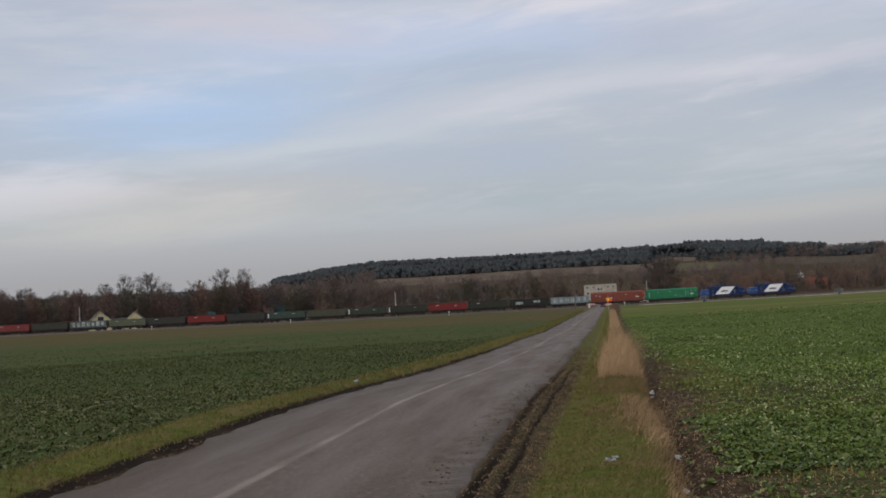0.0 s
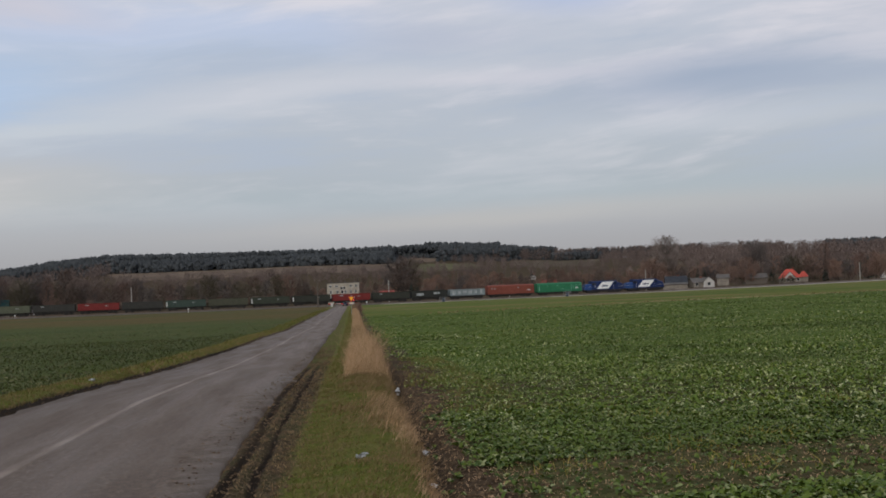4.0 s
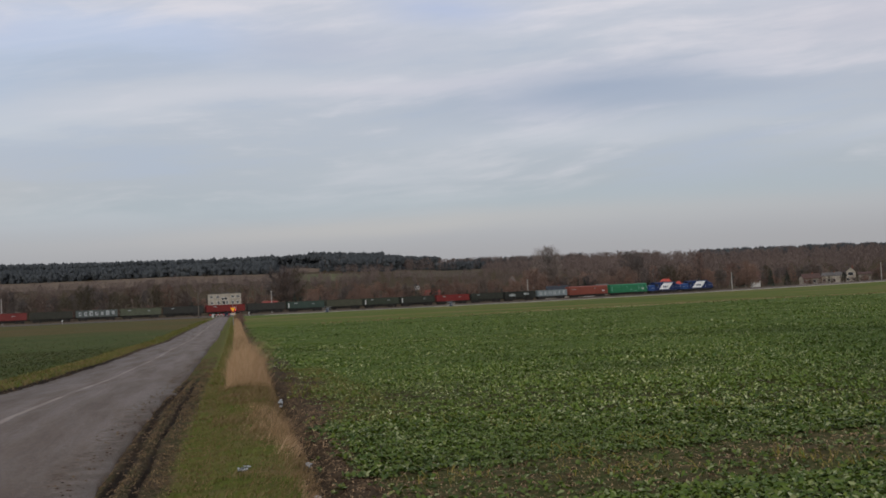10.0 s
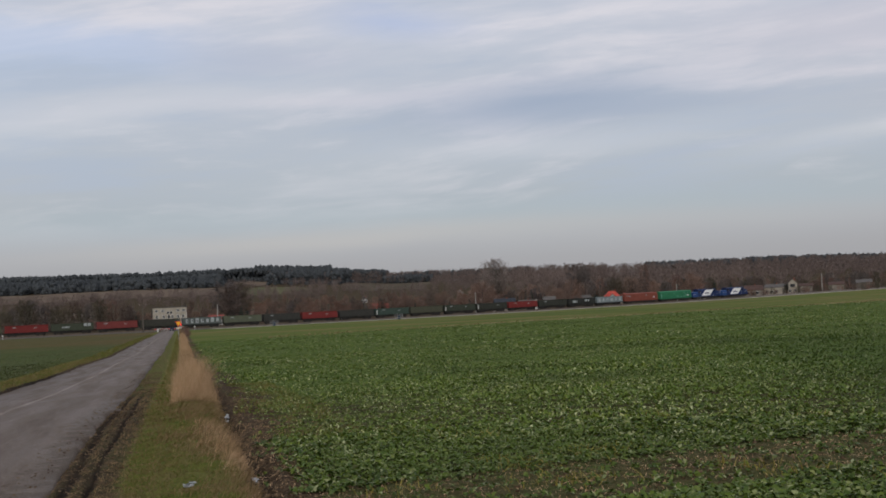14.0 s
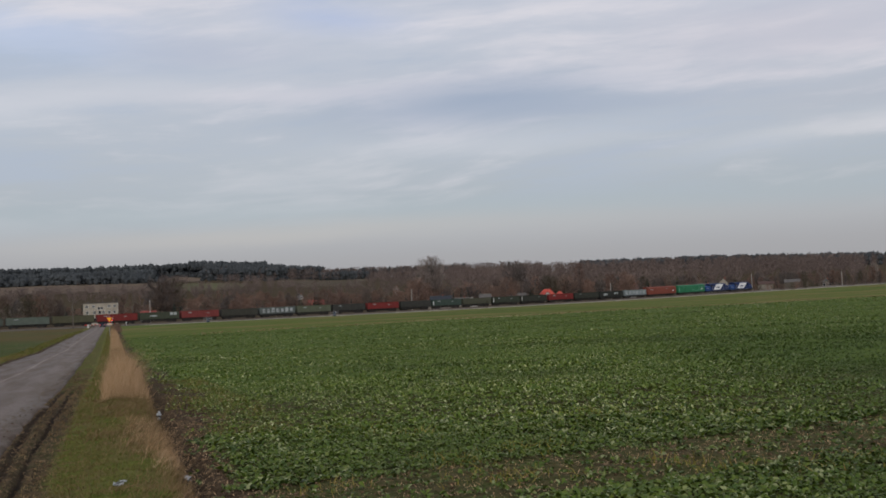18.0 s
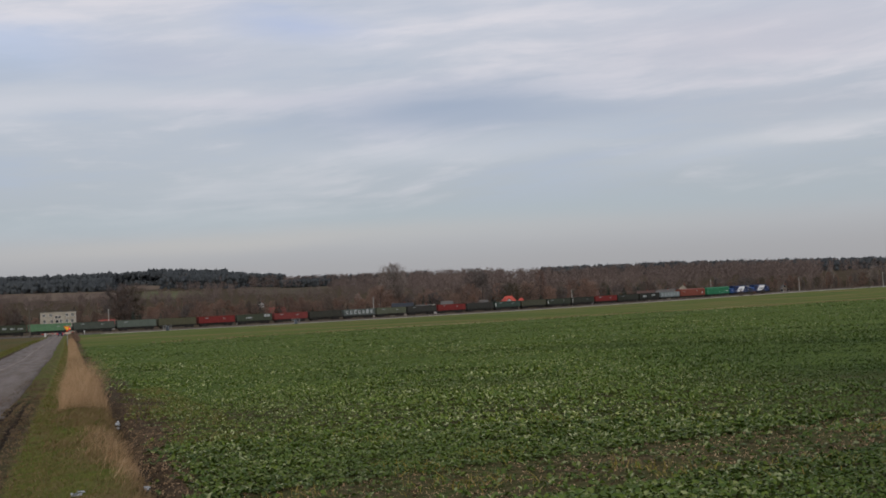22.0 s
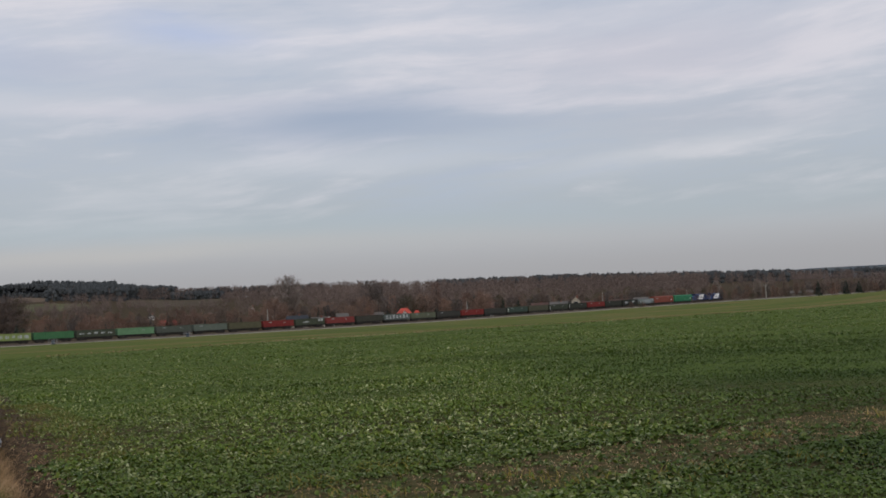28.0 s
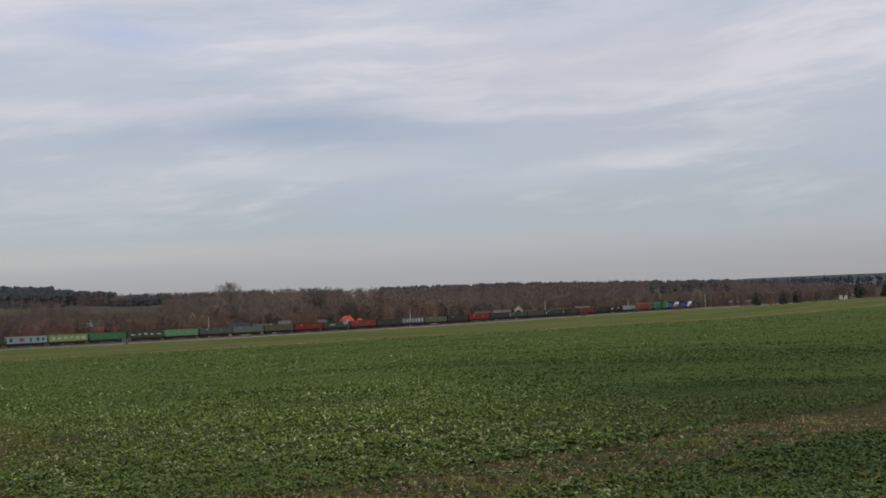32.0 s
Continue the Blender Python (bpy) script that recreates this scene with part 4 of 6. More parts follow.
        variant, d, h, wide = rng.randrange(3 if key in ("birch", "spruce") else 6), d0 + (d1 - d0) * rng.random(), h0 + (h1 - h0) * rng.random() ** 1.4, 0.9 + 0.6 * rng.random()
        if not in_field(az, d):
            plant_tree(key + str(variant), az, d, h * (0.75 if key == "spruce" else 1.0), "trees beyond the railway", wide)
for a0, a1, d0, d1, h0, h1, count in ((23, -6, 425, 520, 3, 6, 80), (-10, -34, 425, 560, 2.2, 4.2, 110), (-34, -58, 540, 760, 2.5, 4.5, 80)):
    for i in range(count):
        az = a0 + (a1 - a0) * (i + rng.random()) / count
        plant_tree(f"bush{rng.randrange(6)}", az, max(d0, float(RAIL_P / math.cos(radians(az))) * 1.06 + 20) + (d1 - d0) * rng.random(), h0 + (h1 - h0) * rng.random(), "thickets beyond the railway", 0.9 + 0.5 * rng.random())


def far_woods():
    """The woods on the far slopes: pines on the crest, bare woods below."""
    r = np.random.default_rng(8)
    pines, far = [], []
    pine_t = [pine_crown(200 + i) for i in range(5)]
    bare_t = [bare_tree(220 + i, spread=0.27, start=0.08, limbs=12, subs=3, twigs=3, twig_w=0.0105, thick=0.016, slivers=True, ragged=0.15) for i in range(5)]

    def belt(n, a0, a1, d0, d1, h0, h1, out, kinds):
        for i in range(n):
            az, d = a0 + (a1 - a0) * r.random(), d0 + (d1 - d0) * math.sqrt(r.random())
            if in_field(az, d):
                continue
            x, y, z = at(az, d)
            h = h0 + (h1 - h0) * r.random()
            if out is far:
                out.append((r.integers(kinds[0], kinds[1]), x, y, z, 6.28 * r.random(), h * (0.9 + 0.5 * r.random()), h))
                continue
            # the crown on top, and lower boughs and undergrowth beneath it
            for low in (h - 5.0, h - 6.0 - 3.0 * r.random(), 0.6 * h * r.random(), -1.0):
                size = 4.2 + 1.8 * r.random()
                out.append((r.integers(kinds[0], kinds[1]), x + r.standard_normal(), y + r.standard_normal(), z + max(low, -1.0), 6.28 * r.random(), size, size * 1.1))

    # the crest of pines and its lower edge
    belt(2600, 8.8, -17.6, 1500, 1740, 18.5, 21.5, pines, (0, 5))
    belt(1900, 8.7, -11.0, 1385, 1560, 10, 15, pines, (0, 5))
    belt(500, 8.7, -11.0, 1375, 1450, 6, 10, pines, (0, 5))
    belt(420, -10.6, -13.8, 1642, 1690, 5, 8, pines, (0, 5))
    belt(260, -13.2, -17.4, 1400, 1600, 12, 18, pines, (0, 5))
    belt(150, -12.6, -16.6, 1640, 1720, 22, 26, pines, (0, 3))
    belt(120, -17, -19.5, 1600, 1700, 17, 20, pines, (0, 3))
    belt(260, 8.8, 3, 1300, 1640, 15, 19, pines, (0, 5))
    belt(110, -19.4, -21.9, 1500, 1570, 8, 11, pines, (0, 5))
    belt(700, -33, -51, 1330, 1600, 10.5, 13.5, pines, (0, 5))
    belt(90, -20, -27, 1560, 1700, 13, 16, pines, (0, 3))
    belt(300, -50, -62, 1900, 2500, 15, 21, pines, (0, 3))
    belt(620, -13.4, -31, 1450, 1750, 14, 18, far, (0, 5))
    belt(260, 9.5, 2.5, 920, 1500, 11, 16, far, (0, 5))
    belt(560, 25, 8.4, 600, 1000, 14, 18, far, (0, 5))
    belt(520, 6, -16, 900, 1110, 6, 10, far, (0, 5))
    belt(60, -11.2, -12.6, 1100, 1400, 8, 11, far, (0, 5))
    belt(640, -14, -30, 860, 1500, 7, 11, far, (0, 5))
    belt(1300, -26, -47, 760, 1500, 11, 15, far, (0, 5))
    belt(700, -44, -60, 950, 1800, 9, 14, far, (0, 5))
    tagged(part("pine_wood", merged("pine_wood", pine_t, pines), M_PINE_HAZY), "dark pine wood along the crest of the far slope", "forest", kind="stuff")
    tagged(part("bare_wood", merged("bare_wood", [t[1] for t in bare_t], far), M_WOOD_HAZY), "bare brown deciduous woods on the far slope", "forest", kind="stuff")


far_woods()

# ---- the train ----
GONDOLA, BOXCAR, LOCO = 13.92, 18.88, 16.91


def wheel_mesh():
    bm = bmesh.new()
    tube(bm, (0, -0.07, 0), (0, 0.07, 0), 0.475, 0.475, 16)
    tube(bm, (0, -0.10, 0), (0, 0.10, 0), 0.12, 0.12, 8)
    return as_mesh("wheel", bm)


WHEEL = wheel_mesh()
WHEEL.materials.append(M_RUNNING)


def bogie(parent, x, base=0.925):
    bm = boxes((-1.45, 1.45, 0.98, 1.12, 0.45, 0.72), (-1.45, 1.45, -1.12, -0.98, 0.45, 0.72), (-0.3, 0.3, -1.1, 1.1, 0.5, 0.85), (-0.25, 0.25, 0.95, 1.15, 0.25, 0.5), (-0.25, 0.25, -1.15, -0.95, 0.25, 0.5))
    b = part("bogie", bm, M_RUNNING, parent, at_pose=pose(x, 0, 0))
    for dx in (-base, base):
        for dy in (-0.8, 0.8):
            part("wheel", WHEEL, M_RUNNING, b, at_pose=pose(dx, dy, 0.475))
    return b


def coupler(parent, x):
    s = 1 if x > 0 else -1
    bm = boxes((min(x, x + 0.5 * s), max(x, x + 0.5 * s), -0.12, 0.12, 0.95, 1.2))
    return part("coupler", bm, M_RUNNING, parent)


CAR_PAINT = {}


def car_paint(key, rgb, other=None, amount=0.12):
    if key not in CAR_PAINT:
        bright = key in ("lime", "leaf_green", "light_green", "ice_grey", "box_green")
        own, grey = (0.58, 0.06) if "red" in key else (0.78, 0.06) if "box" in key else (0.64, 0.12) if bright else (0.48, 0.22)
        mean = sum(srgb(*rgb)) / 3
        CAR_PAINT[key] = paint("car_" + key, tuple(own * v + grey * mean for v in srgb(*rgb)), 0.8, vary=0.10, scale=0.7, bump=0.25, bump_scale=3, other=other or (0.10, 0.06, 0.04), amount=amount)
    return CAR_PAINT[key]


def gondola(key, rgb, label, marks=()):
    root = thing("freight_wagon", pose(0, 0, 0), label, "freight wagon", "wagons of the freight train")
    mat = car_paint(key, rgb)
    h, w = 6.5, 1.53
    body = part("body", bevelled(boxes((-h, h, -w, -w + 0.06, 1.30, 3.45), (-h, h, w - 0.06, w, 1.30, 3.45), (-h, -h + 0.06, -w + 0.07, w - 0.07, 1.30, 3.45), (h - 0.06, h, -w + 0.07, w - 0.07, 1.30, 3.45), (-h, h, -w + 0.07, w - 0.07, 1.30, 1.42)), 0.012, 1), mat, root)
    for sy in (-1, 1):
        a, b = sorted((sy * w, sy * (w + 0.09)))
        part("top_rail", boxes((-h - 0.04, h + 0.04, a, b, 3.36, 3.50)), mat, root)
        part("side_sill", boxes((-h - 0.04, h + 0.04, a, b, 1.22, 1.40)), mat, root)
        for i in range(8):
            x = -h + 0.08 + i * (2 * h - 0.16) / 7
            part("side_post", rib(mat), mat, root, at_pose=pose(x, sy * (w + 0.05), 2.38))
    for k, (x, z, wd, ht, m) in enumerate(marks):
        part("side_mark", boxes((x - wd / 2, x + wd / 2, -w - 0.012 - 0.004 * k, -w - 0.002, z - ht / 2, z + ht / 2)), m, root)
    part("underframe", boxes((-6.6, 6.6, -0.25, 0.25, 0.82, 1.22), (-6.6, -6.3, -1.4, 1.4, 0.95, 1.22), (6.3, 6.6, -1.4, 1.4, 0.95, 1.22), (-0.9, 0.6, -1.0, -0.6, 0.6, 0.95)), M_RUNNING, root)
    # dark blocks put in for the shade below the wagon's floor
    part("shade_fill", boxes((-3.1, 3.1, -0.8, 0.8, 0.42, 0.80), (-6.2, 6.2, -1.2, -1.05, 0.85, 1.2)), M_RUNNING, root)
    for x in (-4.32, 4.32):
        bogie(root, x)
    coupler(root, -6.6)
    coupler(root, 6.6)
    return root


RIBS = {}


def rib(mat):
    """The upright post of a wagon's side, one mesh for each paint."""
    if mat.name not in RIBS:
        RIBS[mat.name] = as_mesh("side_post", bevelled(boxes((-0.08, 0.08, -0.05, 0.05, -0.97, 0.97)), 0.02, 1))
    return RIBS[mat.name]


def boxcar(key, rgb, label, streaks=()):
    root = thing("covered_wagon", pose(0, 0, 0), label, "covered wagon", "wagons of the freight train")
    mat = car_paint(key, rgb)
    h = 8.75
    outline = [(-1.55, 1.2), (1.55, 1.2), (1.55, 3.88), (1.35, 4.14), (0.8, 4.34), (0, 4.42), (-0.8, 4.34), (-1.35, 4.14), (-1.55, 3.88)]
    part("body", prism(bmesh.new(), outline, -h, h), mat, root)
    for sy in (-1, 1):
        a, b = sorted((sy * 1.553, sy * 1.62))
        for dx in (-2.0, 2.0):
            part("sliding_door", bevelled(boxes((dx - 1.97, dx + 1.97, a, b, 1.35, 3.85)), 0.02, 1), mat, root)
        for i in range(7):
            for s in (-1, 1):
                x = s * (4.3 + i * 0.72)
                part("side_post", rib(mat), mat, root, at_pose=pose(x, sy * 1.59, 2.55))
        part("side_sill", boxes((-h, h, a, b, 1.12, 1.28)), mat, root)
        part("lettering_plate", boxes((6.1, 7.3, *sorted((sy * 1.645, sy * 1.655)), 2.2, 2.5)), M_WHITE, root)
        for x0, x1, z0, z1 in streaks:
            part("side_mark", boxes((x0, x1, *sorted((sy * 1.645, sy * 1.653)), z0, z1)), MINT_MARK if "green" in key else PALE_MARK, root)
    part("underframe", boxes((-8.9, 8.9, -0.3, 0.3, 0.80, 1.2), (-1.6, 1.4, -1.0, -0.5, 0.55, 0.9)), M_RUNNING, root)
    # shade under the covered wagon, filled in with added dark blocks
    part("shade_fill", boxes((-4.8, 4.8, -0.9, 0.9, 0.40, 0.78), (-8.6, 8.6, -1.3, -1.15, 0.75, 1.18)), M_RUNNING, root)
    for x in (-6.1, 6.1):
        bogie(root, x)
    coupler(root, -8.9)
    coupler(root, 8.9)
    return root


M_PANEL = paint("white_enamel", (0.80, 0.80, 0.79), 0.5, vary=0.05)


def locomotive():
    root = thing("diesel_locomotive", pose(0, 0, 0), "dark blue six-axle diesel locomotive with a slanted white panel", "locomotive", "locomotives of the freight train")
    blue = paint("loco_blue", srgb(13, 37, 86), 0.5, vary=0.15, scale=0.6, other=(0.02, 0.02, 0.025), amount=0.2)
    pale = paint("loco_pale_blue", srgb(34, 68, 122), 0.5, vary=0.1)
    dark = paint("loco_roof", (0.035, 0.037, 0.042), 0.7, vary=0.25)
    h, e = 5.2, 8.05
    bm = bmesh.new()
    prism(bm, [(-1.46, 1.15), (1.46, 1.15), (1.46, 4.02), (1.25, 4.28), (0.6, 4.38), (-0.6, 4.38), (-1.25, 4.28), (-1.46, 4.02)], -h, h)
    part("body", bm, blue, root)
    for s in (-1, 1):
        high = 3.9 if s > 0 else 3.45
        bm = bmesh.new()
        prism(bm, [(-1.44, 1.15), (1.44, 1.15), (1.44, high - 0.3), (1.1, high), (-1.1, high), (-1.44, high - 0.3)], s * h, s * e)
        for v in bm.verts:
            if abs(v.co.x) > h + 0.5:
                v.co.y *= 0.86
                if v.co.z > 2.5:
                    v.co.z -= 0.75 if s > 0 else 0.3
                    v.co.x -= s * 0.35
        cab = part("cab", bm, blue if s > 0 else pale, root)
        part("windscreen", boxes((*sorted((s * (h + 0.05), s * (h + 0.12))), -1.0, 1.0, high + 0.02, high + 0.36)), M_GLASS, cab)
        part("headlight", boxes((*sorted((s * (e - 0.33), s * (e - 0.18))), -0.2, 0.2, 2.4, 2.62)), M_WHITE, cab)
        part("buffer_beam", boxes((*sorted((s * (e + 0.004), s * (e + 0.15))), -1.45, 1.45, 0.85, 1.25)), M_RUNNING, root)
        coupler(root, s * 7.95)
        for sy in (-1, 1):
            part("cab_window", boxes((*sorted((s * (h - 1.2), s * (h - 0.3))), *sorted((sy * 1.462, sy * 1.475)), 2.9, 3.6)), M_GLASS, root)
            part("handrail", tube(bmesh.new(), (s * (h - 1.45), sy * 1.5, 1.3), (s * (h - 1.45), sy * 1.5, 3.0), 0.03, 0.03, 6), M_WHITE, root)
            part("platform_rail", tube(bmesh.new(), (s * (h + 0.2), sy * 1.46, 2.25), (s * (e - 0.2), sy * 1.36, 2.25), 0.025, 0.025, 6), M_WHITE, root)
            part("access_steps", boxes((*sorted((s * (h + 1.3), s * (h + 2.0))), *sorted((sy * 1.2, sy * 1.45)), 0.4, 0.9)), M_RUNNING, root)
    for sy in (-1, 1):
        bm = bmesh.new()
        y = sy * 1.466
        y2 = sy * 1.48
        z0, z1 = 1.5, 4.0
        a = [bm.verts.new((x, y, z)) for x, z in ((-3.1, z0), (1.7, z0), (3.9, z1), (-0.8, z1))]
        b = [bm.verts.new((x, y2, z)) for x, z in ((-3.1, z0), (1.7, z0), (3.9, z1), (-0.8, z1))]
        bm.faces.new(a), bm.faces.new(b)
        for i in range(4):
            bm.faces.new((a[i], a[(i + 1) % 4], b[(i + 1) % 4], b[i]))
        bmesh.ops.recalc_face_normals(bm, faces=bm.faces[:])
        panel = part("white_panel", bm, M_PANEL, root, "slanted white panel with a dark emblem")
        part("emblem", boxes((-1.0, -0.3, *sorted((sy * 1.484, sy * 1.49)), 2.4, 2.75), (-0.15, 0.5, *sorted((sy * 1.484, sy * 1.49)), 2.4, 2.9), (0.65, 1.4, *sorted((sy * 1.484, sy * 1.49)), 2.4, 2.75), (-1.2, 1.5, *sorted((sy * 1.484, sy * 1.49)), 2.2, 2.3)), blue, panel)
        for i in range(5):
            part("side_grille", boxes((-5.0 + i * 0.36, -4.72 + i * 0.36, *sorted((sy * 1.462, sy * 1.475)), 2.9, 3.7)), dark, root)
    part("roof_hatch", boxes((-5.2, -1.5, -0.7, 0.7, 4.36, 4.48), (-0.8, 2.0, -0.6, 0.6, 4.36, 4.52), (2.6, 5.0, -0.75, 0.75, 4.36, 4.46)), dark, root)
    part("exhaust_stack", tube(bmesh.new(), (0.2, 0, 4.5), (0.2, 0, 4.7), 0.25, 0.22, 10), dark, root)
    part("fuel_tank", bevelled(boxes((-1.9, 1.9, -1.3, 1.3, 0.35, 1.1)), 0.12, 2), M_RUNNING, root)
    for x in (-4.3, 4.3):
        bm = boxes((-2.3, 2.3, 0.95, 1.15, 0.5, 0.95), (-2.3, 2.3, -1.15, -0.95, 0.5, 0.95), (-2.3, 2.3, -0.5, 0.5, 0.6, 1.1))
        b = part("bogie", bm, M_RUNNING, root, at_pose=pose(x, 0, 0))
        for dx in (-1.75, 0, 1.75):
            for dy in (-0.8, 0.8):
                part("wheel", WHEEL, M_RUNNING, b, at_pose=pose(dx, dy, 0.475))
    return root


PALE_MARK = paint("pale_lettering", (0.36, 0.39, 0.39), 0.8, vary=0.3, scale=3, other=(0.12, 0.14, 0.13), amount=0.3)
MINT_MARK = paint("mint_lettering", (0.16, 0.36, 0.27), 0.8, vary=0.3, scale=3)
DARK_MARK = paint("dark_lettering", (0.05, 0.05, 0.055), 0.8, vary=0.3)
ROSE_MARK = paint("rose_lettering", (0.22, 0.06, 0.08), 0.8, vary=0.3)


def blots(n, seed, z0=1.7, z1=3.1, m=None, x0=-6, x1=6):
    """Faded markings of uneven size along a side."""
    r = random.Random(seed)
    out = []
    for i in range(n):
        out.append((x0 + (x1 - x0) * (i + 0.5) / n, (z0 + z1) / 2 + 0.2 * (r.random() - 0.5), (x1 - x0) / n * (0.45 + 0.25 * r.random()), (z1 - z0) * (0.55 + 0.4 * r.random()), m or PALE_MARK))
    return out


# a white upright strip at the rear end of a wagon's side
END = [(-6.2, 2.2, 0.45, 1.5, M_WHITE)]
SMALL = [(-3.6, 2.9, 1.2, 0.22, PALE_MARK), (2.6, 2.6, 0.9, 0.25, PALE_MARK)]
GRAFFITI = blots(7, 4, 1.5, 3.3) + [(x + 0.15, 2.3 + 0.2 * (i % 2), 0.42, 0.55, DARK_MARK) for i, x in enumerate((-5.2, -3.5, -1.7, 0.0))]
GRAFFITI = [(x, z, w, h, m) if m != DARK_MARK else (x, z, w * 0.8, h * 0.8, m) for x, z, w, h, m in GRAFFITI]
SIDES = [  # the wagons in their order behind the covered ones
    ("pale_grey", (138, 156, 160), "weathered pale grey-blue open freight wagon", blots(6, 1, 1.6, 3.2)),
    ("black_green", (50, 54, 48), "dark green-black open freight wagon with white blotches", [(-3.5, 2.2, 2.6, 0.9, PALE_MARK), (2.5, 2.5, 2.2, 0.7, PALE_MARK)]),
    ("dark_green", (60, 64, 52), "dull dark green open freight wagon", SMALL[:1]),
    ("red", (146, 46, 42), "red-painted open freight wagon with small lettering", SMALL),
    ("dark_green", (60, 64, 52), "dull dark green open freight wagon", SMALL[1:] + END),
    ("moss", (66, 76, 58), "moss green open freight wagon", SMALL + END),
    ("olive", (88, 90, 66), "faded olive open freight wagon", []),
    ("sea_green", (64, 90, 78), "sea-green open freight wagon", SMALL + END),
    ("slate", (66, 66, 60), "slate grey open freight wagon", []),
    ("red", (146, 46, 42), "red-painted open freight wagon with small lettering", SMALL),
    ("slate", (66, 66, 60), "slate grey-green open freight wagon", SMALL[:1]),
    ("light_olive", (104, 112, 84), "light olive open freight wagon with pale marks", SMALL),
    ("graffiti_grey", (104, 116, 112), "grey open freight wagon covered in pale painted blocks", GRAFFITI),
    ("earth", (70, 70, 58), "brownish dark green open freight wagon", []),
    ("rust_red", (148, 62, 58), "faded rust-red open freight wagon", SMALL),
    ("moss_olive", (76, 86, 62), "olive green open freight wagon with a cream patch", [(4.6, 2.9, 2.2, 1.0, PALE_MARK), (-2, 2.3, 2.5, 0.5, PALE_MARK)]),
    ("red", (146, 46, 42), "red-painted open freight wagon with small lettering", SMALL),
    ("khaki", (100, 98, 64), "khaki open freight wagon", []),
    ("grey_green", (106, 122, 108), "light grey-green open freight wagon", SMALL[:1]),
    ("moss_grey", (88, 98, 86), "grey-green weathered open freight wagon", SMALL),
    ("light_green", (104, 152, 108), "light green open freight wagon", SMALL[1:]),
    ("moss_olive", (76, 86, 62), "olive green open freight wagon with pale marks", blots(5, 8, 2.0, 2.7)),
    ("leaf_green", (62, 124, 76), "bright green open freight wagon", blots(6, 9, 1.6, 3.2, CAR_PAINT.get("leaf_green", M_RUNNING))[:0]),
    ("lime", (140, 160, 84), "yellow-green open freight wagon with faded marks", blots(6, 11, 1.8, 3.0)),
    ("ice_grey", (140, 164, 168), "pale grey-blue open freight wagon with dark painted marks", [(-5.2, 2.4, 1.0, 1.2, DARK_MARK), (-1.6, 2.4, 1.8, 1.1, ROSE_MARK), (1.2, 2.3, 0.6, 1.3, DARK_MARK), (3.6, 2.4, 0.8, 1.0, DARK_MARK), (5.3, 2.4, 0.7, 1.0, DARK_MARK)]),
    ("moss", (66, 76, 58), "moss green open freight wagon", SMALL),
    ("dark_green", (60, 64, 52), "dull dark green open freight wagon", []),
    ("red", (146, 46, 42), "red-painted open freight wagon with small lettering", SMALL),
]
TRAIN = []          # (vehicle, metres of its middle behind the train's front)
tail = 0.0
for first in (True, False):
    v = locomotive() if first else copy_thing(TRAIN[0][0], pose(0, 0, 0))
    TRAIN.append((v, tail + LOCO / 2))
    tail += LOCO
for key, rgb, label, streaks in (
        ("box_green", (38, 124, 84), "bright green covered freight wagon with pale painted streaks", [(4.4, 4.6, 1.6, 3.6), (5.3, 5.45, 1.9, 3.3), (6.4, 6.6, 1.6, 3.7), (7.6, 8.5, 3.3, 3.5), (2.2, 3.9, 1.5, 1.65), (-8.2, -7.9, 1.6, 3.4), (-5.2, -4.6, 3.2, 3.4), (-1.2, -0.6, 3.3, 3.5), (0.4, 1.6, 2.0, 2.2)]),
        ("box_brown", (136, 70, 54), "reddish-brown covered freight wagon with ribbed sides", [(-7.6, -7.0, 3.1, 3.4), (-6.4, -5.9, 2.9, 3.3), (2.4, 3.2, 3.2, 3.4)])):
    TRAIN.append((boxcar(key, rgb, label, streaks), tail + BOXCAR / 2))
    tail += BOXCAR
for key, rgb, label, marks in SIDES:
    TRAIN.append((gondola(key, rgb, label, marks), tail + GONDOLA / 2))
    tail += GONDOLA

# ---- houses and sheds beyond the railway ----


def window(parent, x, z, w, h, y, m=None):
    """A framed window on a wall that faces -y."""
    f = part("window", boxes((x - w / 2 - 0.08, x + w / 2 + 0.08, y - 0.05, y - 0.004, z - 0.08, z), (x - w / 2 - 0.08, x + w / 2 + 0.08, y - 0.05, y - 0.004, z + h, z + h + 0.08), (x - w / 2 - 0.08, x - w / 2, y - 0.05, y - 0.004, z, z + h), (x + w / 2, x + w / 2 + 0.08, y - 0.05, y - 0.004, z, z + h)), M_FRAME, parent)
    part("pane", boxes((x - w / 2, x + w / 2, y - 0.03, y - 0.006, z, z + h)), m or M_GLASS, f)


def house(name, az, d, w, depth, wall_h, roof_h, turn, wall_m, roof_m, label, gable=False, windows=(), chimney=True, category="house", group="houses of the village"):
    """A pitched-roof house; the ridge runs along x, or towards the viewer for a gable front."""
    x, y, z = at(az, d)
    root = thing(name, pose(x, y, z - 0.15, 0, 0, az + turn), label, category, group)
    bm = bmesh.new()
    if gable:
        bm2 = prism(bm, [(-w / 2, 0), (w / 2, 0), (w / 2, wall_h), (0, wall_h + roof_h), (-w / 2, wall_h)], -depth / 2, depth / 2)
        bmesh.ops.rotate(bm2, verts=bm2.verts, matrix=Matrix.Rotation(radians(90), 3, "Z"))
    else:
        prism(bm, [(-depth / 2, 0), (depth / 2, 0), (depth / 2, wall_h), (0, wall_h + roof_h), (-depth / 2, wall_h)], -w / 2, w / 2)
    part("wall", bm, wall_m, root)
    run, ln = (w, depth) if gable else (depth, w)
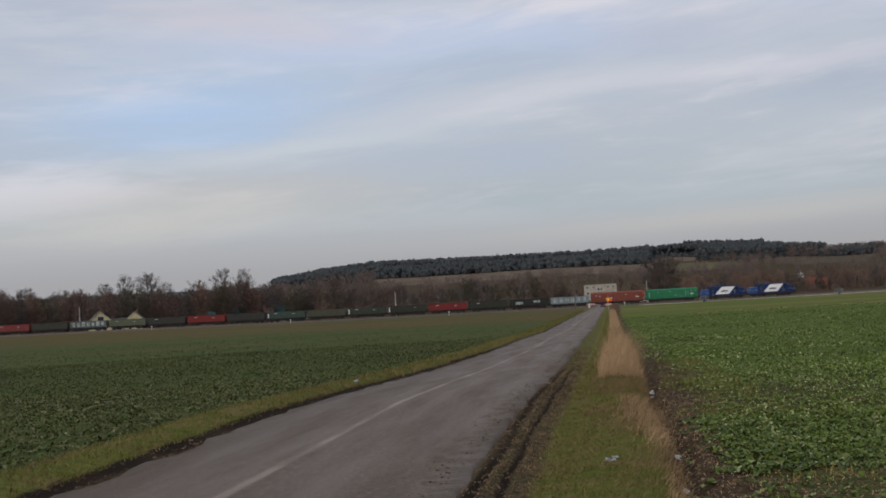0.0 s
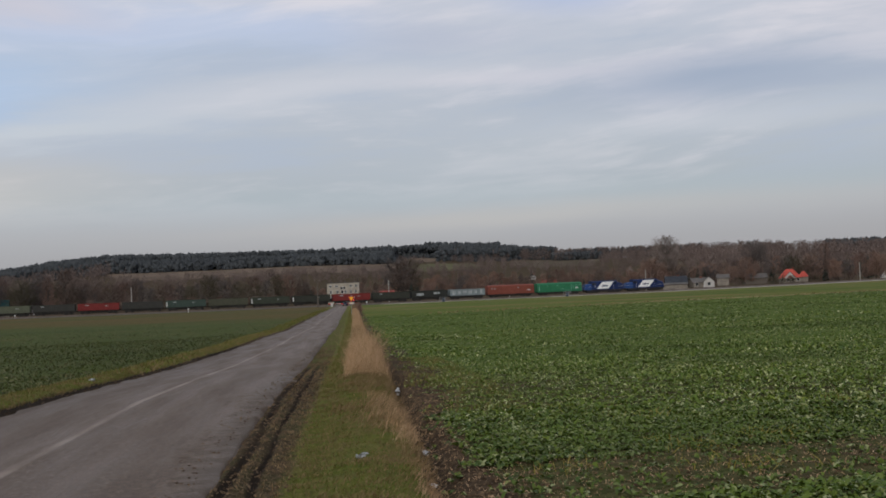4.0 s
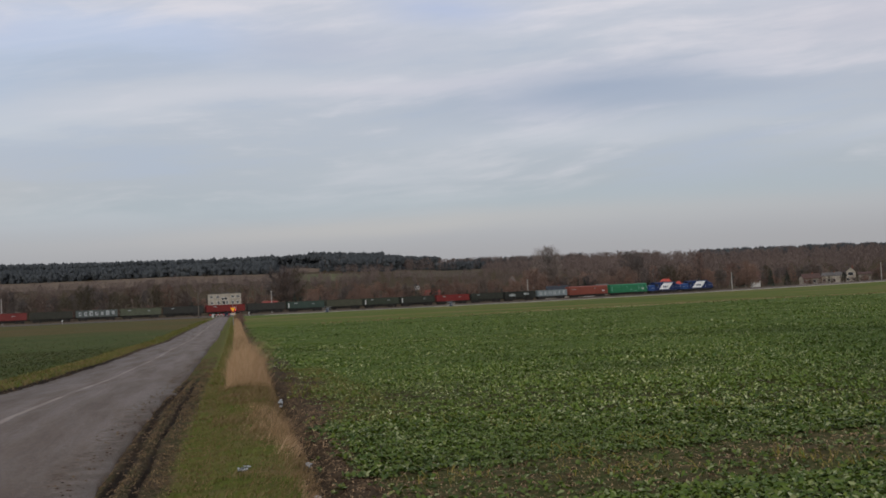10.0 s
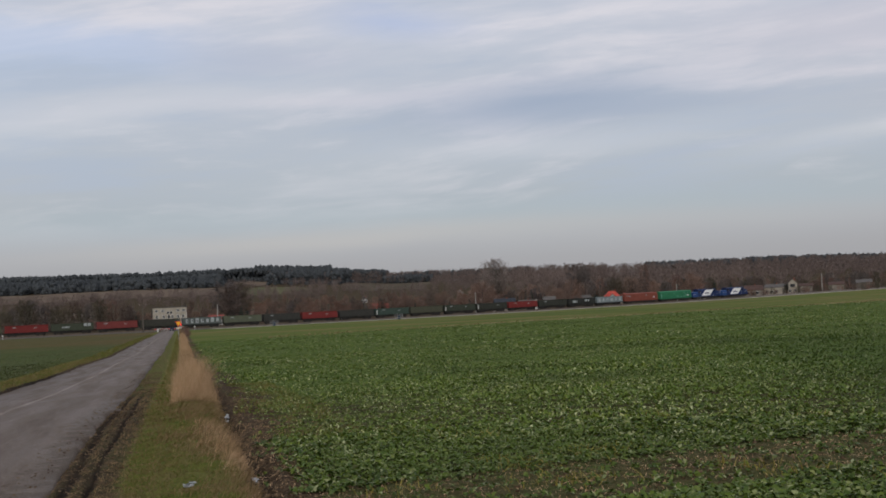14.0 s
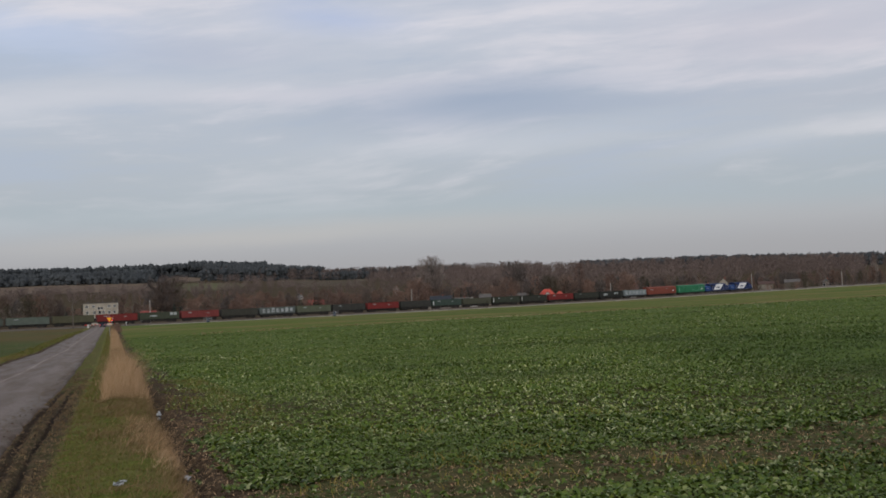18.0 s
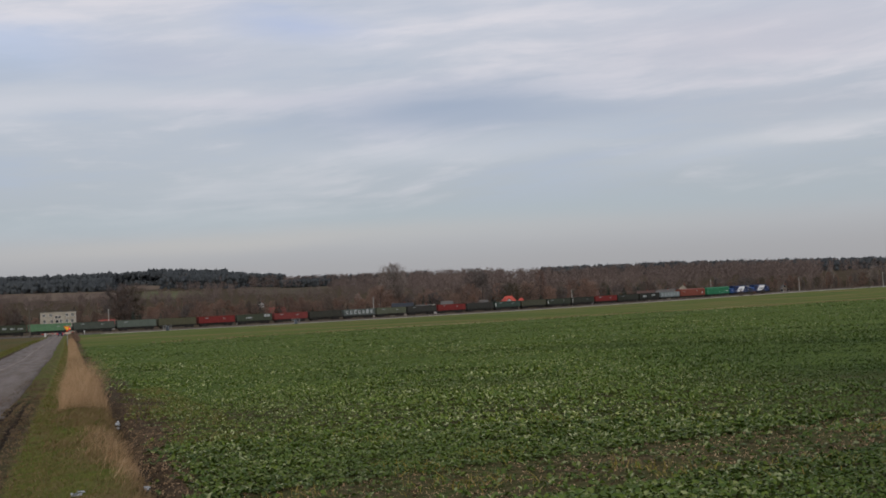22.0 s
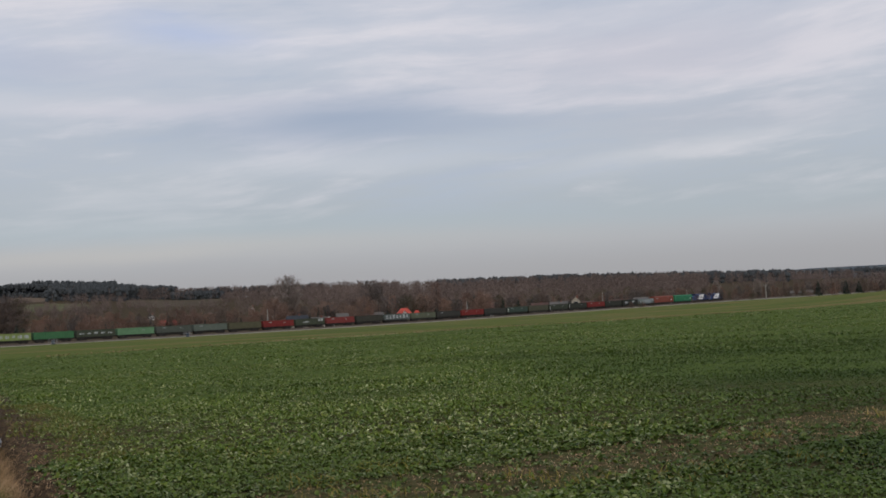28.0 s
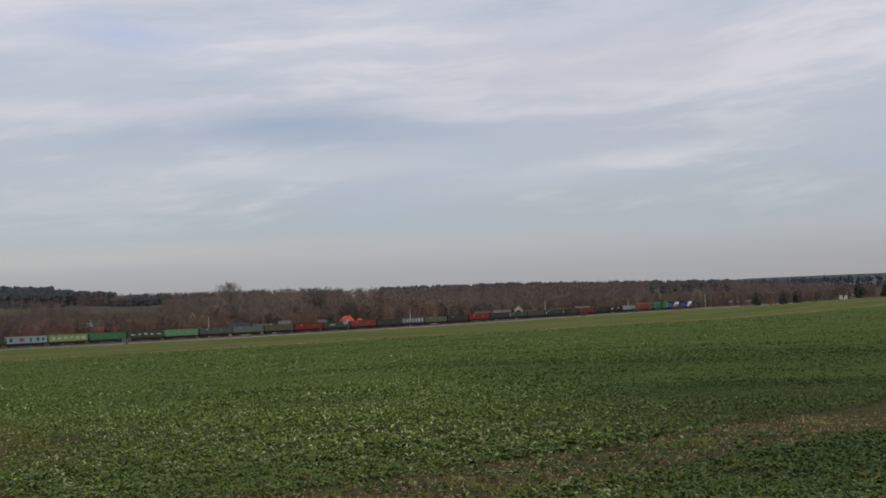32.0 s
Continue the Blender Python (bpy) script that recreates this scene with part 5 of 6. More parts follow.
    for s in (-1, 1):
        bm = bmesh.new()
        e = run / 2 + 0.4
        drop = roof_h * 0.4 / (run / 2)
        prism(bm, [(0, wall_h + roof_h + 0.02), (s * e, wall_h - drop + 0.02), (s * e, wall_h - drop + 0.17), (0, wall_h + roof_h + 0.20)], -ln / 2 - 0.35, ln / 2 + 0.35)
        if gable:
            bmesh.ops.rotate(bm, verts=bm.verts, matrix=Matrix.Rotation(radians(90), 3, "Z"))
        part("roof", bm, roof_m, root)
    if chimney:
        part("chimney", bevelled(boxes((0.6, 1.15, -0.3, 0.25, wall_h + roof_h * 0.55, wall_h + roof_h + 0.75)), 0.03, 1), M_BRICK, root)
    front = -(depth / 2)
    for wx, wz, ww, wh in windows:
        window(root, wx, wz, ww, wh, front)
    return root


def block_house():
    x, y, z = at(-8.25, 432)
    root = thing("apartment_house", pose(x, y, z - 0.2, 0, 0, -7.0), "plain grey-beige three-storey house with a flat dark roof", "house")
    w, d, h = 12.5, 10.0, 8.15
    part("wall", bevelled(boxes((-w / 2, w / 2, -d / 2, d / 2, 0, h)), 0.03, 1), M_PLASTER, root)
    part("roof", boxes((-w / 2 - 0.2, w / 2 + 0.2, -d / 2 - 0.2, d / 2 + 0.2, h + 0.003, h + 0.22)), M_ROOF_GREY, root)
    for cx in (-4.5, 1.0, 4.6):
        part("chimney", boxes((cx - 0.35, cx + 0.35, -0.3, 0.3, h + 0.22, h + 0.65)), M_ROOF_GREY, root)
    for wx in (-5.0, -2.6, 3.0, 5.0):
        window(root, wx, 6.55, 1.0, 0.85, -d / 2, M_CURTAIN)
    for wx in (-0.7, 0.4):
        window(root, wx, 5.85, 0.8, 0.8, -d / 2)
    for wx in (-4.8, -2.3, -0.4, 0.9, 3.0, 4.9):
        window(root, wx, 4.15, 0.9, 1.1, -d / 2, M_CURTAIN if wx != -0.4 else None)
    for wx in (-4.8, -2.3, 3.0, 4.9):
        window(root, wx, 1.2, 1.0, 1.4, -d / 2)
    part("door", boxes((-0.3, 0.7, -d / 2 - 0.06, -d / 2 - 0.004, 0.3, 2.4)), M_POLE_WOOD, root)
    part("drainpipe", tube(bmesh.new(), (w / 2 - 0.15, -d / 2 - 0.08, 0.2), (w / 2 - 0.15, -d / 2 - 0.08, h), 0.06, 0.06, 6), M_WHITE, root)


block_house()
W4 = [(-3.2, 1.1, 1.2, 1.2), (-1.0, 1.1, 1.2, 1.2), (1.4, 1.1, 1.2, 1.2), (3.4, 1.1, 1.2, 1.2)]
G3 = [(-1.6, 1.0, 1.1, 1.2), (1.6, 1.0, 1.1, 1.2), (0, 3.4, 1.0, 1.1)]
house("farmhouse", 17.5, 440, 7.8, 9, 4.8, 3.4, 4, M_CREAM, M_ROOF_GREY, "cream-plastered gabled cottage with a grey roof", True, [(-1.6, 1.0, 1.1, 1.2), (1.6, 1.0, 1.1, 1.2), (0, 4.2, 2.2, 2.0)])
house("farmhouse", 15.8, 440, 6.8, 9, 4.6, 3.0, -4, M_CREAM, M_ROOF_GREY, "cream-plastered gabled cottage with a grey roof", True, G3)
house("low_shed", 16.62, 446, 7.0, 5, 4.6, 0.8, 0, M_WALL_WHITE, M_ROOF_GREY, "low white shed between the cottages", False, [(0, 1.2, 2.0, 1.2)], False, "shed")
house("barn", 12.4, 480, 10, 9, 4.0, 1.9, 0, M_WALL_DULL, M_ROOF_TEAL, "small barn with a teal metal roof", False, (), False, "barn")
house("long_hall", 9.6, 470, 22, 10, 4.2, 2.6, -4, M_WALL_DULL, M_ROOF_TEAL, "long farm hall with a teal metal roof", False, [(-8, 1.2, 1.5, 1.2), (8.6, 1.5, 2.0, 1.4)], False, "hall")
house("brick_cottage", 6.6, 560, 5, 7, 5.0, 3.0, 0, M_BRICK, M_ROOF_BROWN, "narrow red brick cottage among the trees", True, G3)
house("low_shed", 7.6, 500, 9, 6, 2.6, 1.4, 0, M_WALL_WHITE, M_ROOF_GREY, "low white shed behind the trees", False, (), False, "shed")
house("low_shed", 12.75, 500, 3.5, 4, 4.2, 1.6, 0, M_BRICK, M_ROOF_RED, "small reddish shed beside the barn", False, (), False, "shed")
house("cottage", -10.55, 470, 5.8, 7, 2.6, 1.6, 3, M_WALL_WHITE, M_ROOF_RED, "small white cottage with a faded red roof", False, [(-1.6, 0.9, 0.9, 1.0), (1.4, 0.9, 0.9, 1.0)])
house("cottage", -19.05, 600, 8.5, 8, 3.2, 3.2, 5, M_BRICK, M_ROOF_RED, "red-roofed brick house among bare trees", False, W4[:3])
house("cottage", -18.25, 900, 4.2, 7, 2.6, 2.0, -5, M_WALL_WHITE, M_ROOF_GREY, "narrow white gabled house", True, G3)
house("cottage", -23.28, 950, 4.2, 7, 5.0, 2.6, 8, M_WALL_WHITE, M_ROOF_GREY, "tall white house among bare trees", True, G3)
house("bungalow", -26.75, 480, 7.5, 8, 2.2, 1.8, 20, M_WALL_DULL, M_ROOF_GREY, "dull plastered bungalow with a grey sheet roof", False, [(-2.4, 0.9, 1.2, 1.1), (2.0, 0.9, 1.2, 1.1)])
house("bungalow", -27.25, 478, 4.5, 7, 2.6, 1.9, 0, M_WALL_WHITE, M_ROOF_GREY, "white gabled annexe of the bungalow", True, [(0, 1.0, 1.2, 1.2)], False)
house("long_shed", -29.55, 520, 9.5, 8, 2.9, 1.8, 6, M_POLE_WOOD, M_ROOF_GREY, "low dark shed with a grey roof", False, (), False, "shed")


def hip_roof(w, d, z0, rise, ridge):
    """A hipped roof over a rectangle, its ridge along x."""
    bm = bmesh.new()
    low = [bm.verts.new((x, y, z0)) for x, y in ((-w / 2, -d / 2), (w / 2, -d / 2), (w / 2, d / 2), (-w / 2, d / 2))]
    a, b = bm.verts.new((-ridge / 2, 0, z0 + rise)), bm.verts.new((ridge / 2, 0, z0 + rise))
    for f in ((low[0], low[1], b, a), (low[1], low[2], b), (low[2], low[3], a, b), (low[3], low[0], a), low[::-1]):
        bm.faces.new(f)
    return bm


def red_roof_house():
    x, y, z = at(-31.2, 520)
    root = thing("red_roof_house", pose(x, y, z - 0.15, 0, 0, -29), "whitish house under a large bright red hipped roof", "house", "houses of the village")
    part("wall", boxes((-4.6, 4.6, -4, 4, 0, 2.4)), M_WALL_DULL, root)
    part("roof", hip_roof(10.2, 9.0, 2.35, 3.9, 3.0), M_ROOF_BRIGHT, root)
    gable = part("gable", slab([(-2.6, 2.2), (2.6, 2.2), (0, 5.0)], -4.9, -1.5), M_WALL_WHITE, root)
    for s in (-1, 1):
        part("gable_roof", slab([(0, 5.05), (s * 3.1, 1.95), (s * 3.1, 2.2), (0, 5.35)], -5.2, -1.2), M_ROOF_BRIGHT, root)
    part("gable_infill", slab([(-1.5, 2.2), (1.5, 2.2), (0, 3.7)], -4.94, -4.905), M_BRICK, gable)
    part("chimney", boxes((1.2, 1.8, -0.3, 0.3, 5.2, 7.0)), M_BRICK, root)
    for wx in (-3.4, -1.0, 1.0, 3.4):
        window(root, wx, 0.9, 1.0, 1.1, -4.0)
    x, y, z = at(-31.85, 524)
    wing = thing("red_roof_annexe", pose(x, y, z - 0.15, 0, 0, -29), "small annexe with a bright red hipped roof", "house", "houses of the village")
    part("wall", boxes((-1.9, 1.9, -2.5, 2.5, 0, 2.6)), M_WALL_DULL, wing)
    part("roof", hip_roof(4.6, 6.0, 2.55, 2.4, 1.2), M_ROOF_BRIGHT, wing)


house("cottage", -35.66, 560, 4.6, 6, 4.2, 2.6, 0, M_WALL_WHITE, M_ROOF_BROWN, "small white cottage with a brown roof and two dark windows", False, [(-1.0, 2.5, 0.9, 1.2), (1.0, 2.5, 0.9, 1.2)])
house("bungalow", -39.35, 580, 9, 8, 3.9, 1.5, -12, M_PLASTER, M_ROOF_GREY, "grey-beige bungalow with a grey roof", False, W4[:3])
house("villa", -40.2, 590, 4.6, 8, 5.4, 2.2, 0, M_PLASTER, M_ROOF_GREY, "dull whitish gabled villa with an arched upper window", True, [(-1.4, 1.0, 1.2, 1.3), (1.4, 1.0, 1.2, 1.3), (0, 3.6, 2.4, 1.5)])
house("garage", -40.85, 585, 6, 6, 3.8, 1.0, 0, M_WALL_DULL, M_ROOF_BROWN, "low brownish garage beside the villa", False, (), False, "garage")
house("long_shed", -43.55, 610, 7.5, 7, 3.6, 1.4, 0, M_POLE_WOOD, M_ROOF_GREY, "long low shed with a pale roof edge", False, (), False, "shed")
house("long_shed", -42.25, 590, 7.0, 6, 3.4, 1.2, 4, M_WALL_DULL, M_ROOF_BROWN, "low shed with dull plaster walls and a brown roof", False, (), False, "shed")
house("slate_roof_house", -25.6, 480, 9.0, 9, 2.2, 2.9, 3, M_WALL_DULL, M_ROOF_SLATE, "dull house with a large blue-grey slate roof", False, W4)
house("long_shed", -25.55, 455, 9.6, 5, 2.2, 0.5, 3, M_WALL_DULL, M_ROOF_GREY, "low dull shed before the slate-roofed house", False, (), False, "shed")
house("long_shed", -27.95, 500, 5.0, 5, 3.6, 1.4, 0, M_WALL_DULL, M_ROOF_GREY, "small dull plastered shed with a grey roof", False, (), False, "shed")
house("cottage", -24.45, 640, 3.4, 6, 5.0, 1.8, 0, M_WALL_WHITE, M_ROOF_GREY, "narrow white gabled house behind bare trees", True, G3)
house("cottage", -38.3, 575, 8.5, 8, 3.2, 2.2, 6, M_WALL_DULL, M_ROOF_BROWN, "low cottage with a dark brown roof and pale gable", False, W4[:3])
house("cottage", -37.85, 570, 2.0, 5, 3.2, 1.4, 0, M_WALL_DULL, M_ROOF_GREY, "small dull gabled outbuilding", True, (), False)
house("cottage", -53.16, 800, 3.4, 6, 3.4, 1.6, 0, M_WALL_DULL, M_ROOF_GREY, "small dull cottage among dark firs", True, G3)
house("cottage", -56.95, 740, 2.2, 5, 3.6, 1.6, 0, M_WALL_DULL, M_ROOF_GREY, "narrow dull gabled house beside the tall spruce", True, G3, False)
house("cottage", -45.15, 660, 3.0, 6, 3.0, 1.4, 10, M_WALL_DULL, M_ROOF_GREY, "pale cottage behind the railway", True, G3)
house("long_shed", -51.5, 760, 14, 7, 2.6, 1.3, 0, M_POLE_WOOD, M_ROOF_GREY, "long low dark wooden barn", False, (), False, "barn")
house("cottage", -56.45, 735, 4.8, 6, 3.0, 1.8, 0, M_WALL_WHITE, M_ROOF_GREY, "small white cottage behind the rise", False, [(0, 1.2, 1.0, 1.0)])

# ---- poles and the level crossing ----


def utility_pole(az, d, h, mat, label, arms=True):
    x, y, z = at(az, d)
    root = thing("utility_pole", pose(x, y, z - 0.1, 0, 0, az), label, "utility pole", "poles along the railway")
    part("shaft", tube(bmesh.new(), (0, 0, 0), (0, 0, h), 0.20, 0.13, 10), mat, root)
    if arms:
        part("crossarm", boxes((-0.8, 0.8, -0.07, 0.07, h - 0.55, h - 0.42)), mat, root)
        for x in (-0.7, 0, 0.7):
            part("insulator", tube(bmesh.new(), (x, 0, h - 0.42), (x, 0, h - 0.2), 0.05, 0.04, 6), M_WHITE, root)


for az, d, top in ((18.45, 420, 0.66), (2.48, 395, 0.66), (-10.65, 402, 0.55), (-24.08, 433, 0.54), (-34.5, 487, 0.38), (-41.6, 560, 0.44), (-45.9, 620, 0.31)):
    utility_pole(az, d, d * math.tan(radians(top)) + 1.65 + 2.95, M_CONCRETE, "pale concrete utility pole beside the railway", False)
utility_pole(-6.93, 356, 356 * math.tan(radians(0.79)) + 1.65 + 2.6, M_POLE_WOOD, "tall dark wooden pole by the level crossing")
utility_pole(-49.8, 640, 8.5, M_CONCRETE, "pale concrete utility pole beside the railway")

# ---- the level crossing ----
RD = (ROAD_M / math.hypot(1, ROAD_M), 1 / math.hypot(1, ROAD_M))


def by_road(u, y):
    """A place u metres right of the road's right edge."""
    x = ROAD_R + ROAD_M * y + u / 0.9884
    return x, y, float(height(x, y))


M_RED = paint("sign_red", (0.62, 0.035, 0.03), 0.5, vary=0.1)
M_YELLOW = paint("sign_yellow", (0.90, 0.48, 0.02), 0.5, vary=0.08)
M_GREY_METAL = paint("galvanised_steel", (0.33, 0.34, 0.35), 0.5, 0.6, vary=0.15)
M_BLACK = paint("black_rubber", (0.018, 0.018, 0.019), 0.8, vary=0.2)


def glow(name, rgb, power):
    m = bpy.data.materials.new(name)
    m.use_nodes = True
    b = m.node_tree.nodes["Principled BSDF"]
    b.inputs["Base Color"].default_value = (*rgb, 1)
    b.inputs["Emission Color"].default_value = (*rgb, 1)
    b.inputs["Emission Strength"].default_value = power
    return m


M_LAMP_RED, M_TAIL = glow("red_signal_lamp", (1.0, 0.06, 0.04), 4.0), glow("tail_lamp", (0.9, 0.03, 0.02), 0.6)


def slab(outline, y0, y1):
    """An outline in x and z, thick along y."""
    bm = bmesh.new()
    a = [bm.verts.new((x, y0, z)) for x, z in outline]
    b = [bm.verts.new((x, y1, z)) for x, z in outline]
    k = len(outline)
    bm.faces.new(a), bm.faces.new(b)
    for i in range(k):
        bm.faces.new((a[i], a[(i + 1) % k], b[(i + 1) % k], b[i]))
    bmesh.ops.recalc_face_normals(bm, faces=bm.faces[:])
    return bm


def yield_sign():
    x, y, z = by_road(1.25, 143.0)
    root = thing("road_sign", pose(x, y, z - 0.02, 0, 0, -8.6), "yellow triangular give-way sign with a red border, point down", "road sign")
    part("post", tube(bmesh.new(), (0, 0, 0), (0, 0, 2.75), 0.035, 0.035, 8), M_GREY_METAL, root)
    s, c = 0.40, 2.18
    part("border", slab([(-s, c + 0.30), (s, c + 0.30), (0.04, c - 0.40), (-0.04, c - 0.40)], -0.05, -0.035), M_RED, root)
    part("face", slab([(-s * 0.76, c + 0.23), (s * 0.76, c + 0.23), (0, c - 0.29)], -0.06, -0.052), M_YELLOW, root)
    part("plate", boxes((-0.3, 0.3, -0.05, -0.036, 1.50, 1.70)), M_WHITE, root)
    part("plate_stripe", boxes((-0.24, 0.24, -0.056, -0.051, 1.57, 1.63)), M_YELLOW, root)


yield_sign()
red_roof_house()


def crossing_signal(u, y, face=0.0):
    x, yy, z = by_road(u, y)
    root = thing("crossing_signal", pose(x, yy, z - 0.02, 0, 0, -8.5 + face), "level crossing signal with a white cross and a lit red lamp", "crossing signal", "signals at the level crossing")
    part("post", tube(bmesh.new(), (0, 0, 0), (0, 0, 3.3), 0.07, 0.06, 8), M_WHITE, root)
    for k in range(3):
        part("red_band", tube(bmesh.new(), (0, 0, 0.5 + k * 0.8), (0, 0, 0.85 + k * 0.8), 0.075, 0.075, 8), M_RED, root)
    for s in (-1, 1):
        bm = slab([(-0.62, -0.08), (0.62, -0.08), (0.62, 0.08), (-0.62, 0.08)], -0.10 + 0.006 * s, -0.08 + 0.006 * s)
        bmesh.ops.rotate(bm, verts=bm.verts, matrix=Matrix.Rotation(s * radians(27), 3, "Y"))
        bmesh.ops.translate(bm, verts=bm.verts, vec=(0, 0, 2.95))
        part("cross_arm", bm, M_WHITE, root)
    part("backboard", bevelled(boxes((-0.45, 0.45, -0.10, -0.06, 1.85, 2.45)), 0.03, 1), M_BLACK, root)
    for s in (-1, 1):
        lamp = part("lamp_hood", tube(bmesh.new(), (s * 0.23, -0.10, 2.15), (s * 0.23, -0.30, 2.15), 0.15, 0.16, 12), M_BLACK, root)
        part("lens", tube(bmesh.new(), (s * 0.23, -0.302, 2.15), (s * 0.23, -0.32, 2.15), 0.135, 0.135, 12), M_LAMP_RED if s > 0 else M_RED, lamp)


crossing_signal(1.6, 362.5)
crossing_signal(-ROAD_W - 1.9, 376.5, 180)


def barrier(u, y, reach, label):
    """A lowered barrier: cabinet, counterweight and a striped arm."""
    x, yy, z = by_road(u, y)
    root = thing("crossing_barrier", pose(x, yy, z - 0.02, 0, 0, -8.7), label, "barrier", "barriers of the level crossing")
    part("cabinet", bevelled(boxes((-0.3, 0.3, -0.25, 0.25, 0, 1.15)), 0.04, 2), M_WHITE, root)
    s = 1 if reach > 0 else -1
    part("counterweight", boxes((*sorted((-s * 0.4, -s * 1.1)), -0.12, 0.12, 0.85, 1.15)), M_RED, root)
    n = 10
    for i in range(n):
        a, b = sorted((s * 0.3 + reach * i / n, s * 0.3 + reach * (i + 1) / n))
        part("arm_section", boxes((a, b, -0.34, -0.27, 0.93, 1.07)), M_RED if i % 2 else M_WHITE, root)
    for i in range(12):
        x0 = s * 0.5 + reach * (i + 0.5) / 12
        part("skirt_rod", boxes((x0 - 0.02, x0 + 0.02, -0.32, -0.29, 0.35, 0.93)), M_WHITE, root)


barrier(-ROAD_W - 1.7, 361.0, 5.6, "white barrier cabinet with its red and white arm lowered")
barrier(1.9, 377.5, -5.4, "far white barrier cabinet with a lowered red and white arm")


def parked_car():
    x, y, z = by_road(-1.0, 352.0)
    m = paint("car_dark_blue", (0.012, 0.02, 0.045), 0.3, vary=0.1, spec=0.6)
    root = thing("car", pose(x, y, z + 0.115, 0, 0, -8.7), "dark blue hatchback waiting at the lowered barrier", "car")
    body = bmesh.new()
    prism(body, [(-2.0, 0.30), (1.95, 0.30), (2.05, 0.55), (1.95, 0.80), (1.1, 0.92), (-1.85, 0.98), (-2.05, 0.75)], -0.85, 0.85)
    part("body", body, m, root)
    roof = bmesh.new()
    prism(roof, [(-1.85, 0.985), (1.0, 0.93), (0.35, 1.42), (-1.35, 1.46)], -0.72, 0.72)
    cabin = part("cabin", roof, m, root)
    part("rear_window", boxes((-0.6, 0.6, -1.80, -1.62, 1.05, 1.34)), M_GLASS, cabin)
    for s in (-1, 1):
        part("side_window", boxes((*sorted((s * 0.722, s * 0.73)), -1.2, 0.3, 1.02, 1.34)), M_GLASS, cabin)
        part("tail_light", boxes((s * 0.72 - 0.1, s * 0.72 + 0.1, -2.06, -1.94, 0.72, 0.92)), M_TAIL, root)
        part("headlight", boxes((s * 0.62 - 0.16, s * 0.62 + 0.16, 1.94, 2.05, 0.58, 0.72)), M_WHITE, root)
        for yy in (-1.3, 1.25):
            w = part("wheel", tube(bmesh.new(), (s * 0.66, yy, 0.30), (s * 0.86, yy, 0.30), 0.30, 0.30, 14), M_BLACK, root)
            part("rim", tube(bmesh.new(), (s * 0.862, yy, 0.30), (s * 0.875, yy, 0.30), 0.18, 0.18, 10), M_GREY_METAL, w)
    part("number_plate", boxes((-0.26, 0.26, -2.075, -2.055, 0.55, 0.66)), M_WHITE, root)
    part("bumper", bevelled(boxes((-0.84, 0.84, -2.12, -1.98, 0.34, 0.52)), 0.03, 1), M_BLACK, root)


parked_car()


def culvert(az):
    d = None
    for dd in np.arange(340, 420, 0.5):
        x, y = -dd * math.sin(radians(az)), dd * math.cos(radians(az))
        if float(rail_offset(x, y)[0]) > -10.5:
            d = dd
            break
    x, y, z = at(az, d)
    root = thing("culvert_railing", pose(x, y, z - 0.05, 0, 0, az), "grey steel railing round a dark blue cabinet by the track", "railing", "railings at the culverts")
    for i in range(4):
        part("post", boxes((-1.3 + i * 0.87 - 0.04, -1.3 + i * 0.87 + 0.04, -0.04, 0.04, 0, 1.9)), M_GREY_METAL, root)
    for z0 in (0.7, 1.3, 1.84):
        part("rail", boxes((-1.34, 1.35, -0.03, 0.03, z0 - 0.03, z0 + 0.03)), M_GREY_METAL, root)
    part("cabinet", bevelled(boxes((-0.5, 0.6, 0.2, 0.8, 0, 1.5)), 0.04, 1), paint("cabinet_blue", (0.03, 0.05, 0.09), 0.5), root)


culvert(-13.5)
culvert(-20.0)


def marker_post(az, d):
    x, y, z = at(az, d)
    root = thing("marker_post", pose(x, y, z - 0.05, 0, 0, az), "small white trackside marker post", "marker post", "marker posts beside the track")
    part("post", boxes((-0.06, 0.06, -0.05, 0.05, 0, 1.0)), M_WHITE, root)
    part("plate", boxes((-0.2, 0.2, -0.07, -0.052, 0.95, 1.4)), M_WHITE, root)


for a in (-0.3, 8.0, 15.0, -9.47, -17.0, -27.0):
    marker_post(a, RAIL_P / math.cos(radians(a - 0.6)) + 0.03 * a * a - 7)

for i in range(20):
    plant_tree(f"bush{(1, 2, 0, 5)[i % 4]}", -37.2 - 0.36 * i - 0.1 * (i % 3), 545 + 7 * (i % 4), 2.4 + 0.5 * (i % 3), "garden shrubs by the villa", 0.8)
for i, (a, d, h) in enumerate(((-9.10, 172, 1.1), (-9.02, 182, 1.2), (-8.95, 195, 1.4), (-9.05, 210, 1.4), (-8.98, 232, 1.5))):
    plant_tree(f"bush{(0, 3)[i % 2]}", a, d, h, "roadside shrubs", 0.85)

# ---- litter on the verge ----


def crumpled(name, x, y, size, mat, label, category, seed):
    z = float(height(x, y))
    r = random.Random(seed)
    bm = bmesh.new()
    bmesh.ops.create_icosphere(bm, subdivisions=2, radius=size)
    for v in bm.verts:
        v.co *= 0.35 + 1.5 * r.random() ** 2
        v.co.z = v.co.z * 0.55 + size * 0.4
    root = thing(name, pose(x, y, z, 0, 0, seed * 40), label, category)
    part("sheet", bm, mat, root)


M_PLASTIC = paint("thin_plastic", (0.36, 0.38, 0.39), 0.4, vary=0.15, scale=8)


def bottle():
    x, y = 3.34, 17.4
    z = float(height(x, y))
    root = thing("plastic_bottle", pose(x, y, z + 0.01, 0, 14, 25), "pale plastic canister standing in the furrow", "bottle", "litter on the verge")
